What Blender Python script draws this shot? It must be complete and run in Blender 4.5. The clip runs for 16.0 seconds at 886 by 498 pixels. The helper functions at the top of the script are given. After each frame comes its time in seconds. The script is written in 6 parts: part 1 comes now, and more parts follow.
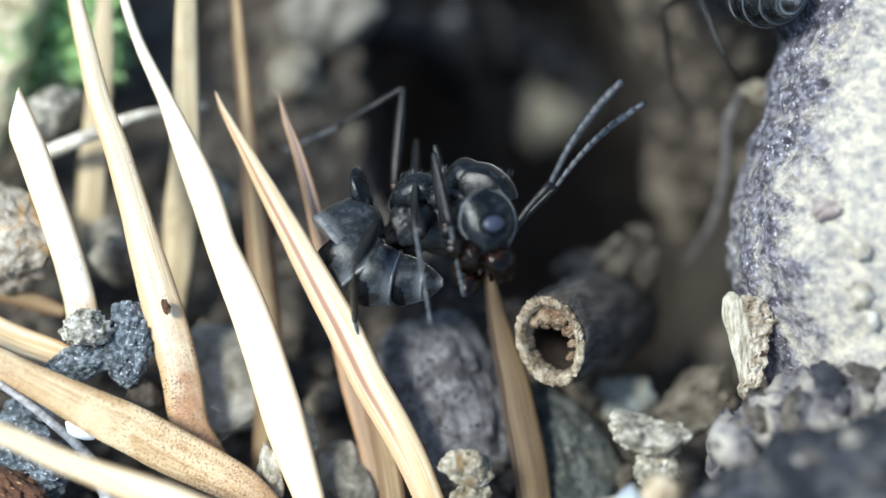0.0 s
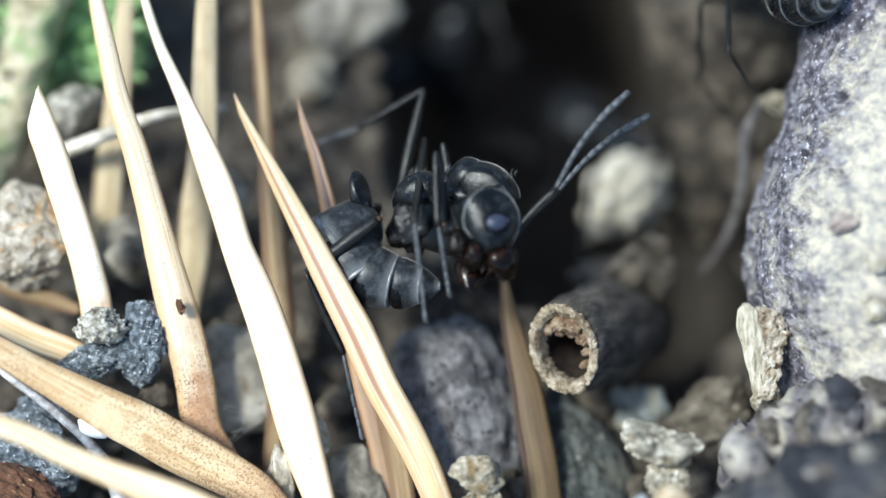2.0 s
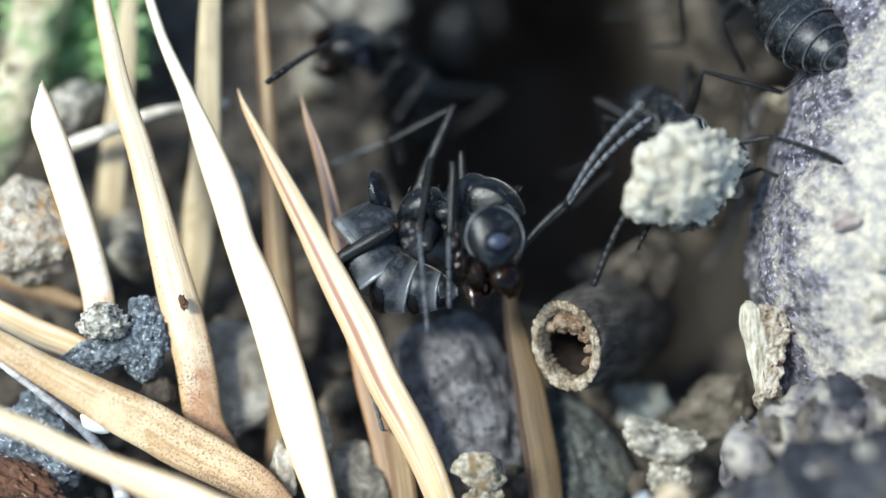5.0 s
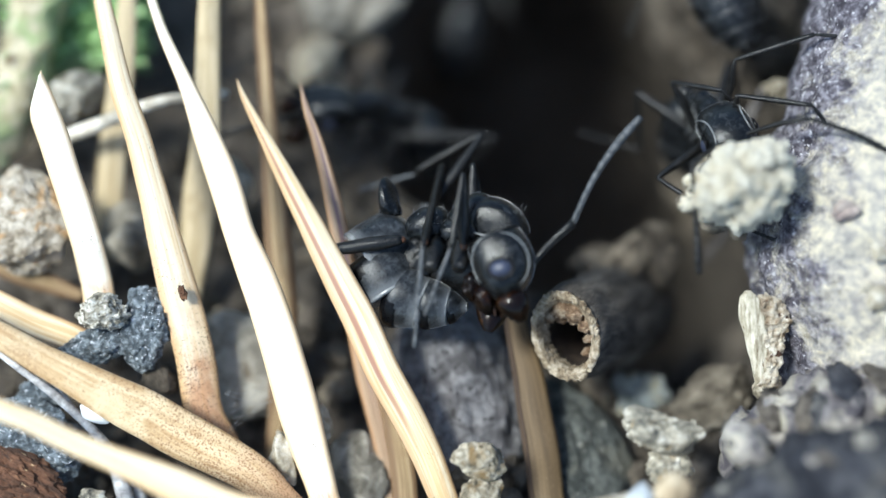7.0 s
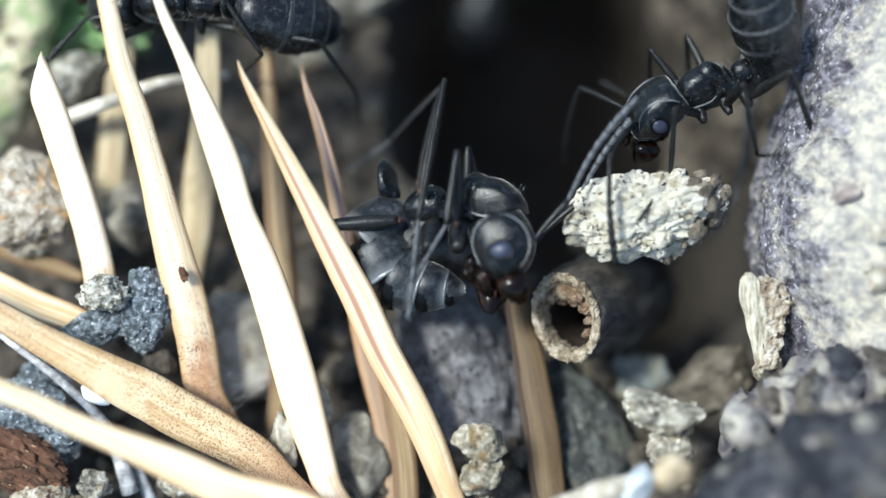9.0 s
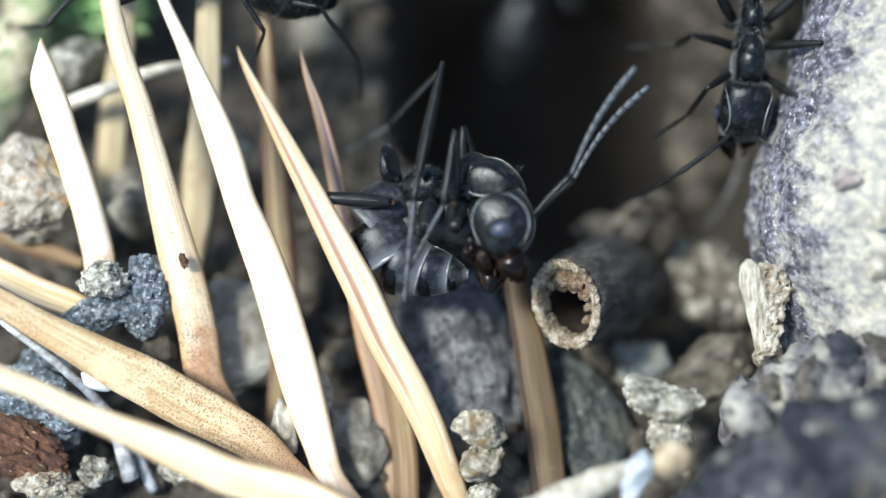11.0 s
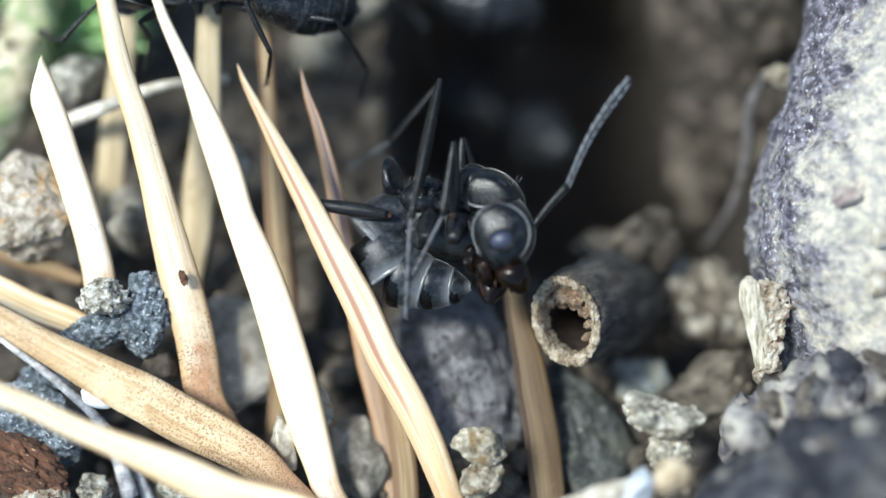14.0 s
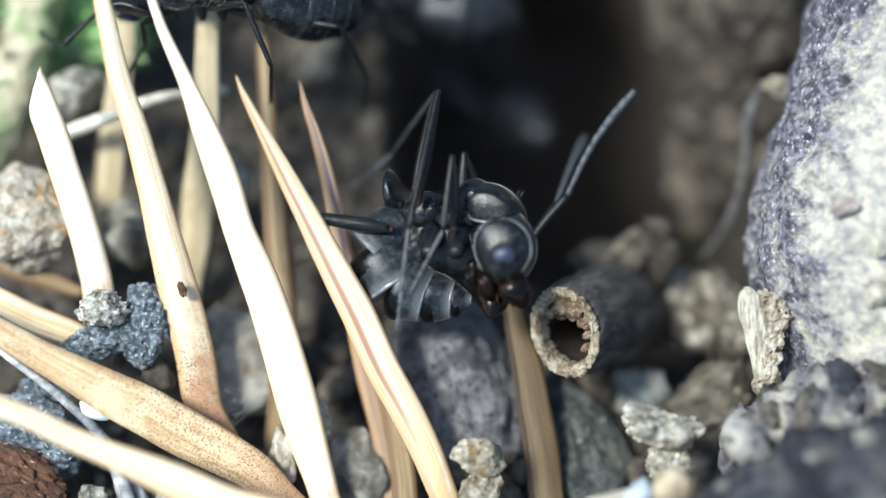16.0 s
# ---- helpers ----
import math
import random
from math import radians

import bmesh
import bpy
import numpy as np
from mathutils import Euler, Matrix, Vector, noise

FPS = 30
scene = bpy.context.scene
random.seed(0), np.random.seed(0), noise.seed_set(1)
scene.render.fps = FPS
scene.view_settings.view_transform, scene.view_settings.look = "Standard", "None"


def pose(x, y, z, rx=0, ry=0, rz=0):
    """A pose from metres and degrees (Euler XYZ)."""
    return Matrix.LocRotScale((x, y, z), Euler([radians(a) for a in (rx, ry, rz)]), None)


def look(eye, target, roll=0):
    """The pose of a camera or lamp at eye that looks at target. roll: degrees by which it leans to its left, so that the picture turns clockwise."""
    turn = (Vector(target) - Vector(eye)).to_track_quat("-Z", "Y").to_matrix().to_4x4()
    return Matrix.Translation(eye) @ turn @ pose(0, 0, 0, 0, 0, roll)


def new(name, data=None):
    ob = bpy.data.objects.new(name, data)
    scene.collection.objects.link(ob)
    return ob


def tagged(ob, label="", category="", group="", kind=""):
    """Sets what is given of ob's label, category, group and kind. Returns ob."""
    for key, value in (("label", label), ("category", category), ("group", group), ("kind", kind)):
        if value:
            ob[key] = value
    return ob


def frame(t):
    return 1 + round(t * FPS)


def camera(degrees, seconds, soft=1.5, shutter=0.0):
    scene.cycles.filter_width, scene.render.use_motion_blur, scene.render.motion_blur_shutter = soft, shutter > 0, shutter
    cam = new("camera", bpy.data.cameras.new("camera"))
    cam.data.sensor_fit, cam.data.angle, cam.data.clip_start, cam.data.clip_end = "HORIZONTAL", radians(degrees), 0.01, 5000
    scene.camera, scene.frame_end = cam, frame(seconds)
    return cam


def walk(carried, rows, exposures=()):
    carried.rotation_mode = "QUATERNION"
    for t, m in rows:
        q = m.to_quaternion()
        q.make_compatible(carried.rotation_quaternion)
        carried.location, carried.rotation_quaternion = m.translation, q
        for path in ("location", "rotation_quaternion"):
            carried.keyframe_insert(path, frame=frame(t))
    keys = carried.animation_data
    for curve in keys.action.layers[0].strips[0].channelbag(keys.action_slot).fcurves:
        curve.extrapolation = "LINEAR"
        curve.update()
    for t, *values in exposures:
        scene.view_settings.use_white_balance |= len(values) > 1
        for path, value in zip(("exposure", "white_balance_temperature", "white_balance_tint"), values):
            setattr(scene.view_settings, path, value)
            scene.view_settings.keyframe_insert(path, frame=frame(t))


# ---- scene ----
from mathutils.bvhtree import BVHTree
# All lengths below are in millimetres; the place is a patch of ground about 16 mm across.
MM = 0.001
PITCH = 65.0


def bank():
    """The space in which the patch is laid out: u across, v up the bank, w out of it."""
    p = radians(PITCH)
    m = Matrix(((1, 0, 0, 0),
                (0, math.sin(p), -math.cos(p), 0),
                (0, math.cos(p), math.sin(p), 2.5),
                (0, 0, 0, 1)))
    return m


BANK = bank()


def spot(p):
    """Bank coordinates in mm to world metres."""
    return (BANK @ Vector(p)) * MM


def metres(m):
    """A pose in mm to a pose in metres."""
    m = m.copy()
    m.translation = m.translation * MM
    return m


EXPO = 0.52
SUN_EL, SUN_ROT, SUN_E, SUN_ANG, SKY = 60.0, 258.0, 3.9, 13.0, 0.15

# ---- camera ----
cam = camera(30.0, 16.0, soft=1.45, shutter=0.5)
cam.data.dof.use_dof = True
cam.data.dof.focus_distance = 29.7 * MM
cam.data.dof.aperture_fstop = 26.5
EYE = spot((0, 0, 30))
AIMS = [(0.0, 0.308, 0.205),
        (0.5, 0.282, 0.190),
        (1.0, 0.256, 0.220),
        (1.5, 0.205, 0.297),
        (2.0, 0.031, 0.308),
        (2.5, -0.067, 0.313),
        (3.0, -0.067, 0.313),
        (3.5, -0.051, 0.313),
        (4.0, -0.041, 0.318),
        (6.5, 0.000, 0.077),
        (7.0, -0.010, 0.067),
        (7.5, -0.015, 0.067),
        (8.0, -0.015, 0.000),
        (8.5, -0.010, -0.128),
        (9.0, -0.021, -0.267),
        (11.5, -0.026, -0.523),
        (12.0, -0.041, -0.528),
        (12.5, -0.041, -0.523),
        (13.0, -0.041, -0.472),
        (13.5, -0.031, -0.405),
        (14.0, -0.021, -0.200),
        (14.5, -0.015, -0.108),
        (15.0, 0.000, -0.062),
        (15.5, -0.010, -0.031),
        (16.0, 0.000, 0.000)]
walk(cam, [(t, look(EYE, spot((a, b, 0)))) for t, a, b in AIMS],
     exposures=[(0.0, EXPO, 6050, 1), (7.5, EXPO, 6050, 1), (9.0, EXPO + 0.05, 6050, 1), (16.0, EXPO + 0.05, 6050, 1)])

# ---- world and sun: bright, soft daylight from above ----
world = bpy.data.worlds.new("sky")
scene.world = world
world.use_nodes = True
wn = world.node_tree.nodes
sky = wn.new("ShaderNodeTexSky")
sky.sky_type = "NISHITA"
sky.sun_disc = False
sky.sun_elevation = radians(SUN_EL)
sky.sun_rotation = radians(SUN_ROT)
wn["Background"].inputs["Strength"].default_value = SKY
world.node_tree.links.new(sky.outputs[0], wn["Background"].inputs["Color"])
sun = new("sun", bpy.data.lights.new("sun", "SUN"))
sun.data.energy = SUN_E
sun.data.angle = radians(SUN_ANG)
sun.data.color = (1.0, 0.965, 0.92)
sun.rotation_euler = (radians(90 - SUN_EL), 0, radians(180 - SUN_ROT))

# ---- materials ----
def ramp_of(nt, stops):
    r = nt.nodes.new("ShaderNodeValToRGB")
    el = r.color_ramp.elements
    while len(el) < len(stops):
        el.new(0.5)
    for e, (pos, col) in zip(el, stops):
        e.position, e.color = pos, (*col, 1)
    return r


def noise_of(nt, vec, scale, detail=5.0, rough=0.6, distort=0.0):
    n = nt.nodes.new("ShaderNodeTexNoise")
    n.inputs["Scale"].default_value = scale
    n.inputs["Detail"].default_value = detail
    n.inputs["Roughness"].default_value = rough
    n.inputs["Distortion"].default_value = distort
    nt.links.new(vec, n.inputs["Vector"])
    return n.outputs["Fac"]


def mix_of(nt, a, b, fac, mode="MIX"):
    m = nt.nodes.new("ShaderNodeMix")
    m.data_type, m.blend_type = "RGBA", mode
    for value, sock in ((a, m.inputs[6]), (b, m.inputs[7])):
        if isinstance(value, tuple):
            sock.default_value = (*value, 1)
        else:
            nt.links.new(value, sock)
    if isinstance(fac, float):
        m.inputs[0].default_value = fac
    else:
        nt.links.new(fac, m.inputs[0])
    return m.outputs[2]


def math_of(nt, op, a, b):
    n = nt.nodes.new("ShaderNodeMath")
    n.operation = op
    for value, sock in ((a, n.inputs[0]), (b, n.inputs[1])):
        if isinstance(value, (int, float)):
            sock.default_value = value
        else:
            nt.links.new(value, sock)
    return n.outputs[0]


def soft_of(nt, value, a, b):
    """0 below a, 1 above b (or the other way round when a > b), smooth between."""
    n = nt.nodes.new("ShaderNodeMapRange")
    n.interpolation_type = "SMOOTHSTEP"
    lo, hi = min(a, b), max(a, b)
    n.inputs[1].default_value, n.inputs[2].default_value = lo, hi
    n.inputs[3].default_value, n.inputs[4].default_value = (0, 1) if a < b else (1, 0)
    nt.links.new(value, n.inputs[0])
    return n.outputs[0]


def mat(name, stops, scale=2.0, rough=0.7, bump=0.4, grain=14.0, deep=0.05, stretch=(1, 1, 1),
        stain=None, stain_scale=0.9, stain_at=(0.5, 0.62), speck=None, speck_scale=22.0, speck_at=(0.66, 0.7),
        spec=0.4, coat=0.0, vary=0.12, sheen=0.0, crust=None, margin=None):
    """A natural surface: coarse colour, stains, specks and relief; scales are per millimetre."""
    m = bpy.data.materials.new(name)
    m.use_nodes = True
    nt = m.node_tree
    b = nt.nodes["Principled BSDF"]
    co = nt.nodes.new("ShaderNodeTexCoord")
    info = nt.nodes.new("ShaderNodeObjectInfo")
    mul = nt.nodes.new("ShaderNodeVectorMath")
    mul.operation = "MULTIPLY_ADD"
    mul.inputs[1].default_value = [1000 * s for s in stretch]
    nt.links.new(co.outputs["Object"], mul.inputs[0])
    far = nt.nodes.new("ShaderNodeVectorMath")
    far.operation = "SCALE"
    far.inputs[0].default_value = (31.0, 17.0, 23.0)
    nt.links.new(info.outputs["Random"], far.inputs["Scale"])
    nt.links.new(far.outputs[0], mul.inputs[2])
    vec = mul.outputs[0]
    r = ramp_of(nt, [(0.5 + 0.62 * (pos - 0.5), col) for pos, col in stops])
    nt.links.new(noise_of(nt, vec, scale, 8.0, 0.65, 0.3), r.inputs[0])
    col = r.outputs[0]
    if stain:
        s = ramp_of(nt, ((stain_at[0], (0, 0, 0)), (stain_at[1], (1, 1, 1))))
        nt.links.new(noise_of(nt, vec, stain_scale, 4.0, 0.6, 0.6), s.inputs[0])
        col = mix_of(nt, col, stain, s.outputs[0])
    if speck:
        s = ramp_of(nt, ((speck_at[0], (0, 0, 0)), (speck_at[1], (1, 1, 1))))
        nt.links.new(noise_of(nt, vec, speck_scale, 2.0, 0.5), s.inputs[0])
        col = mix_of(nt, col, speck, s.outputs[0])
    if crust:
        # a second growth that covers the side past a wandering line: its colours, where the line runs
        stops2, u0, v0, bow = crust
        xyz = nt.nodes.new("ShaderNodeSeparateXYZ")
        nt.links.new(co.outputs["Object"], xyz.inputs[0])
        r2 = ramp_of(nt, [(0.5 + 0.62 * (pos - 0.5), c2) for pos, c2 in stops2])
        nt.links.new(noise_of(nt, vec, 5.0, 8.0, 0.7, 0.2), r2.inputs[0])

        v = math_of(nt, "SUBTRACT", math_of(nt, "MULTIPLY", xyz.outputs[1], 1000.0), v0)
        u = math_of(nt, "SUBTRACT", math_of(nt, "SUBTRACT", math_of(nt, "MULTIPLY", xyz.outputs[0], 1000.0), u0), math_of(nt, "MULTIPLY", math_of(nt, "MULTIPLY", v, v), bow))
        wander = math_of(nt, "MULTIPLY", math_of(nt, "SUBTRACT", noise_of(nt, vec, 1.1, 8.0, 0.75, 0.4), 0.5), 7.0)
        edge = ramp_of(nt, ((0.0, (0, 0, 0)), (1.0, (1, 1, 1))))
        nt.links.new(math_of(nt, "ADD", math_of(nt, "MULTIPLY", u, 1.1), math_of(nt, "ADD", wander, 0.5)), edge.inputs[0])
        col = mix_of(nt, col, r2.outputs[0], edge.outputs[0])
    if margin:
        # a paler hind margin, along the piece's own length
        tint, m0, m1 = margin
        gx = nt.nodes.new("ShaderNodeSeparateXYZ")
        nt.links.new(co.outputs["Generated"], gx.inputs[0])
        col = mix_of(nt, col, tint, soft_of(nt, math_of(nt, "ADD", gx.outputs[0], math_of(nt, "MULTIPLY", math_of(nt, "SUBTRACT", noise_of(nt, vec, 2.0, 4.0), 0.5), 0.1)), m1, m0))
    hsv = nt.nodes.new("ShaderNodeHueSaturation")
    spread = nt.nodes.new("ShaderNodeMapRange")
    spread.inputs[3].default_value, spread.inputs[4].default_value = 1 - vary, 1 + vary
    nt.links.new(info.outputs["Random"], spread.inputs[0])
    nt.links.new(spread.outputs[0], hsv.inputs["Value"])
    nt.links.new(col, hsv.inputs["Color"])
    nt.links.new(hsv.outputs[0], b.inputs["Base Color"])
    rr = nt.nodes.new("ShaderNodeMapRange")
    rr.inputs[3].default_value, rr.inputs[4].default_value = max(0.05, rough - 0.15), min(1.0, rough + 0.15)
    fine = noise_of(nt, vec, grain, 6.0, 0.7)
    nt.links.new(fine, rr.inputs[0])
    nt.links.new(rr.outputs[0], b.inputs["Roughness"])
    bp = nt.nodes.new("ShaderNodeBump")
    bp.inputs["Strength"].default_value = bump
    bp.inputs["Distance"].default_value = deep * MM
    nt.links.new(fine, bp.inputs["Height"])
    nt.links.new(bp.outputs[0], b.inputs["Normal"])
    b.inputs["Specular IOR Level"].default_value = spec
    b.inputs["Coat Weight"].default_value = coat
    b.inputs["Coat Roughness"].default_value = 0.2
    if sheen:
        b.inputs["Sheen Weight"].default_value = sheen
        b.inputs["Sheen Roughness"].default_value = 0.25
    return m


M = {}
M["soil"] = mat("damp soil", ((0.3, (0.034, 0.028, 0.022)), (0.5, (0.078, 0.065, 0.052)), (0.7, (0.16, 0.134, 0.107))), 1.4, 0.85, 0.8, 9, 0.12)
M["pith"] = mat("reddish brown pith", ((0.3, (0.12, 0.07, 0.04)), (0.5, (0.27, 0.175, 0.105)), (0.7, (0.5, 0.39, 0.27))), 5.0, 0.85, 1.0, 12, 0.1)
M["blue_grit"] = mat("blue-grey grit", ((0.3, (0.14, 0.15, 0.14)), (0.5, (0.3, 0.32, 0.3)), (0.7, (0.5, 0.52, 0.48))), 3.0, 0.75, 1.0, 10, 0.1, stain=(0.4, 0.35, 0.22), stain_scale=1.4)
M["rust_grit"] = mat("crumbly rust and cream grit", ((0.3, (0.24, 0.17, 0.105)), (0.5, (0.52, 0.44, 0.33)), (0.7, (0.78, 0.73, 0.62))), 5.0, 0.75, 1.0, 12, 0.1, speck=(0.1, 0.05, 0.03), speck_scale=7)
M["mixed_grit"] = mat("mixed cream and grey grit", ((0.28, (0.08, 0.075, 0.06)), (0.42, (0.26, 0.24, 0.19)), (0.55, (0.5, 0.45, 0.35)), (0.72, (0.8, 0.77, 0.69))), 4.2, 0.5, 1.0, 11, 0.1,
                      stain=(0.4, 0.27, 0.12), stain_scale=4.0, stain_at=(0.6, 0.7), speck=(0.05, 0.05, 0.05), speck_scale=8, spec=0.6)
M["green_slab"] = mat("dark greenish grey slab", ((0.28, (0.035, 0.038, 0.034)), (0.5, (0.075, 0.08, 0.072)), (0.72, (0.15, 0.155, 0.14))), 4.0, 0.85, 0.9, 12, 0.08,
                       stain=(0.13, 0.125, 0.1), stain_scale=1.2, speck=(0.3, 0.29, 0.25), speck_scale=10, speck_at=(0.66, 0.7))
M["pale_stone"] = mat("pale grey-brown stone", ((0.3, (0.2, 0.18, 0.145)), (0.5, (0.36, 0.33, 0.275)), (0.7, (0.52, 0.485, 0.42))), 1.8, 0.85, 0.7, 10, 0.08, stain=(0.2, 0.165, 0.12), stain_scale=0.9)
M["tan_rock"] = mat("tan weathered stone", ((0.3, (0.13, 0.115, 0.09)), (0.5, (0.25, 0.225, 0.182)), (0.7, (0.42, 0.385, 0.32))), 2.4, 0.85, 0.9, 10, 0.1)
M["beige_grit"] = mat("beige grit", ((0.3, (0.16, 0.135, 0.09)), (0.5, (0.42, 0.36, 0.26)), (0.68, (0.72, 0.66, 0.53))), 4.6, 0.75, 1.0, 11, 0.12,
                      stain=(0.3, 0.2, 0.09), stain_scale=1.6, stain_at=(0.56, 0.66), speck=(0.05, 0.045, 0.04), speck_scale=9)
M["pale_grit"] = mat("pale sparkling grit", ((0.3, (0.14, 0.125, 0.09)), (0.5, (0.46, 0.42, 0.33)), (0.66, (0.86, 0.83, 0.75))), 8.0, 0.55, 1.0, 11, 0.1, speck=(0.08, 0.075, 0.07), speck_scale=9, spec=0.6)
M["pale_clod"] = mat("dry pale clay clod", ((0.28, (0.5, 0.42, 0.28)), (0.42, (0.82, 0.755, 0.6)), (0.7, (0.92, 0.87, 0.74))), 3.6, 0.8, 1.0, 10, 0.15,
                     speck=(0.14, 0.12, 0.09), speck_scale=8.0, speck_at=(0.62, 0.68))
M["slate"] = mat("dark glittering slate", ((0.3, (0.035, 0.044, 0.052)), (0.5, (0.135, 0.16, 0.178)), (0.7, (0.4, 0.45, 0.49))), 7.0, 0.4, 1.0, 13, 0.12,
                 speck=(0.7, 0.73, 0.78), speck_scale=13, speck_at=(0.62, 0.67), spec=0.8)
M["grey_rock"] = mat("dull grey stone", ((0.28, (0.06, 0.056, 0.056)), (0.5, (0.13, 0.12, 0.122)), (0.72, (0.26, 0.25, 0.25))), 2.2, 0.85, 0.6, 10, 0.06,
                     stain=(0.25, 0.24, 0.24), stain_scale=3.2, stain_at=(0.5, 0.68), speck=(0.035, 0.032, 0.032), speck_scale=6.5, speck_at=(0.62, 0.68))
M["crystal"] = mat("stained white quartz", ((0.28, (0.17, 0.13, 0.08)), (0.45, (0.36, 0.3, 0.22)), (0.7, (0.64, 0.57, 0.47))), 4.6, 0.45, 0.8, 9, 0.08,
                   stain=(0.46, 0.27, 0.11), stain_scale=1.8, stain_at=(0.54, 0.66), spec=0.7)
M["white_quartz"] = mat("bluish white quartz", ((0.28, (0.26, 0.28, 0.3)), (0.5, (0.42, 0.45, 0.475)), (0.72, (0.6, 0.62, 0.64))), 2.6, 0.35, 0.6, 8, 0.06, spec=0.6)
M["pale_quartz"] = mat("clear pale quartz", ((0.28, (0.26, 0.22, 0.15)), (0.5, (0.44, 0.39, 0.3)), (0.72, (0.68, 0.65, 0.57))), 2.6, 0.28, 0.6, 8, 0.06, spec=0.7, coat=0.3)
M["bark"] = mat("reddish rotten bark", ((0.3, (0.05, 0.025, 0.015)), (0.5, (0.14, 0.065, 0.035)), (0.7, (0.3, 0.15, 0.08))), 2.5, 0.7, 0.9, 10, 0.1, (0.4, 1.5, 1.5), speck=(0.5, 0.35, 0.2), speck_scale=10)
M["root"] = mat("purplish root bark with cream lichen", ((0.3, (0.034, 0.029, 0.039)), (0.48, (0.11, 0.1, 0.122)), (0.68, (0.31, 0.295, 0.335))), 6.0, 0.8, 1.0, 11, 0.1,
                speck=(0.6, 0.59, 0.62), speck_scale=12.0, speck_at=(0.63, 0.69), spec=0.5,
                crust=(((0.2, (0.22, 0.21, 0.22)), (0.43, (0.47, 0.435, 0.39)), (0.7, (0.78, 0.705, 0.54))), 6.42, 0.4, 0.1), vary=0.0)
M["dark_root"] = mat("dark weathered root bark", ((0.3, (0.01, 0.011, 0.016)), (0.5, (0.027, 0.029, 0.038)), (0.7, (0.09, 0.09, 0.1))), 1.8, 0.8, 0.8, 9, 0.08,
                     stain=(0.2, 0.19, 0.17), stain_scale=0.9, stain_at=(0.55, 0.7))
M["spur"] = mat("mottled purplish root bark", ((0.3, (0.08, 0.072, 0.085)), (0.5, (0.25, 0.23, 0.23)), (0.7, (0.52, 0.47, 0.4))), 1.5, 0.8, 0.9, 8, 0.1, stain=(0.5, 0.46, 0.36), stain_scale=0.8, stain_at=(0.5, 0.64),
                speck=(0.05, 0.05, 0.06), speck_scale=3.0, speck_at=(0.6, 0.66))
M["peach"] = mat("pale peach stone", ((0.3, (0.25, 0.185, 0.11)), (0.5, (0.4, 0.31, 0.2)), (0.7, (0.52, 0.43, 0.3))), 2.6, 0.7, 0.6, 9, 0.06)
M["flake"] = mat("pale fibrous bark flake", ((0.3, (0.24, 0.2, 0.135)), (0.5, (0.5, 0.45, 0.34)), (0.7, (0.7, 0.65, 0.54))), 6.0, 0.7, 0.8, 14, 0.05, (2.2, 2.2, 0.5), speck=(0.2, 0.15, 0.09), speck_scale=7)
M["twig"] = mat("brown twig bark", ((0.3, (0.045, 0.038, 0.031)), (0.5, (0.095, 0.081, 0.068)), (0.7, (0.18, 0.155, 0.128))), 2.4, 0.85, 0.9, 11, 0.07, (1.5, 1.5, 0.4))
M["twig_end"] = mat("torn pithy twig end", ((0.3, (0.15, 0.105, 0.062)), (0.5, (0.36, 0.285, 0.19)), (0.7, (0.62, 0.53, 0.4))), 5.0, 0.85, 1.0, 12, 0.1, speck=(0.08, 0.05, 0.03), speck_scale=9)
# Brown stone kept very dark, so its colour carries the nest's shade.
M["pit_stone"] = mat("brown nest stone with shade in its colour", ((0.3, (0.016, 0.012, 0.009)), (0.5, (0.05, 0.04, 0.03)), (0.7, (0.16, 0.132, 0.1))), 2.4, 0.85, 0.9, 9, 0.1)
# Shade inside the hollow twig, put into a near-black lining colour.
M["hollow_shade"] = mat("near-black lining painted as shade", ((0.3, (0.015, 0.01, 0.008)), (0.7, (0.06, 0.04, 0.028))), 3.0, 0.9, 0.8, 9, 0.08)
M["leaf"] = mat("fresh green moss leaf", ((0.3, (0.22, 0.4, 0.12)), (0.5, (0.33, 0.52, 0.21)), (0.7, (0.45, 0.62, 0.33))), 1.0, 0.5, 0.3, 8, 0.03, spec=0.4)
M["stem"] = mat("pale dry stem", ((0.3, (0.4, 0.34, 0.25)), (0.5, (0.56, 0.5, 0.4)), (0.7, (0.72, 0.67, 0.58))), 3.0, 0.6, 0.4, 12, 0.03, (1.5, 1.5, 0.2))
M["rootlet"] = mat("dark brown-grey rootlet", ((0.3, (0.04, 0.036, 0.036)), (0.5, (0.075, 0.067, 0.064)), (0.7, (0.13, 0.118, 0.11))), 3.0, 0.7, 0.5, 12, 0.03, (1.5, 1.5, 0.2))
M["mossy_stem"] = mat("tan stalk with green bloom", ((0.3, (0.3, 0.26, 0.15)), (0.5, (0.5, 0.44, 0.29)), (0.7, (0.66, 0.6, 0.44))), 2.4, 0.8, 0.8, 9, 0.06, stain=(0.34, 0.4, 0.2), stain_scale=0.8)
M["grey_stem"] = mat("grey dry stem", ((0.3, (0.2, 0.19, 0.19)), (0.5, (0.36, 0.35, 0.35)), (0.7, (0.56, 0.55, 0.54))), 3.0, 0.6, 0.5, 12, 0.03, (1.5, 1.5, 0.2))
M["shell"] = mat("white seed shell", ((0.3, (0.7, 0.7, 0.68)), (0.7, (0.85, 0.86, 0.86))), 2.0, 0.35, 0.2, 8, 0.02, spec=0.5)
M["thread"] = mat("white fungal thread", ((0.3, (0.3, 0.29, 0.28)), (0.7, (0.45, 0.44, 0.42))), 2.0, 0.6, 0.1, 8, 0.01)
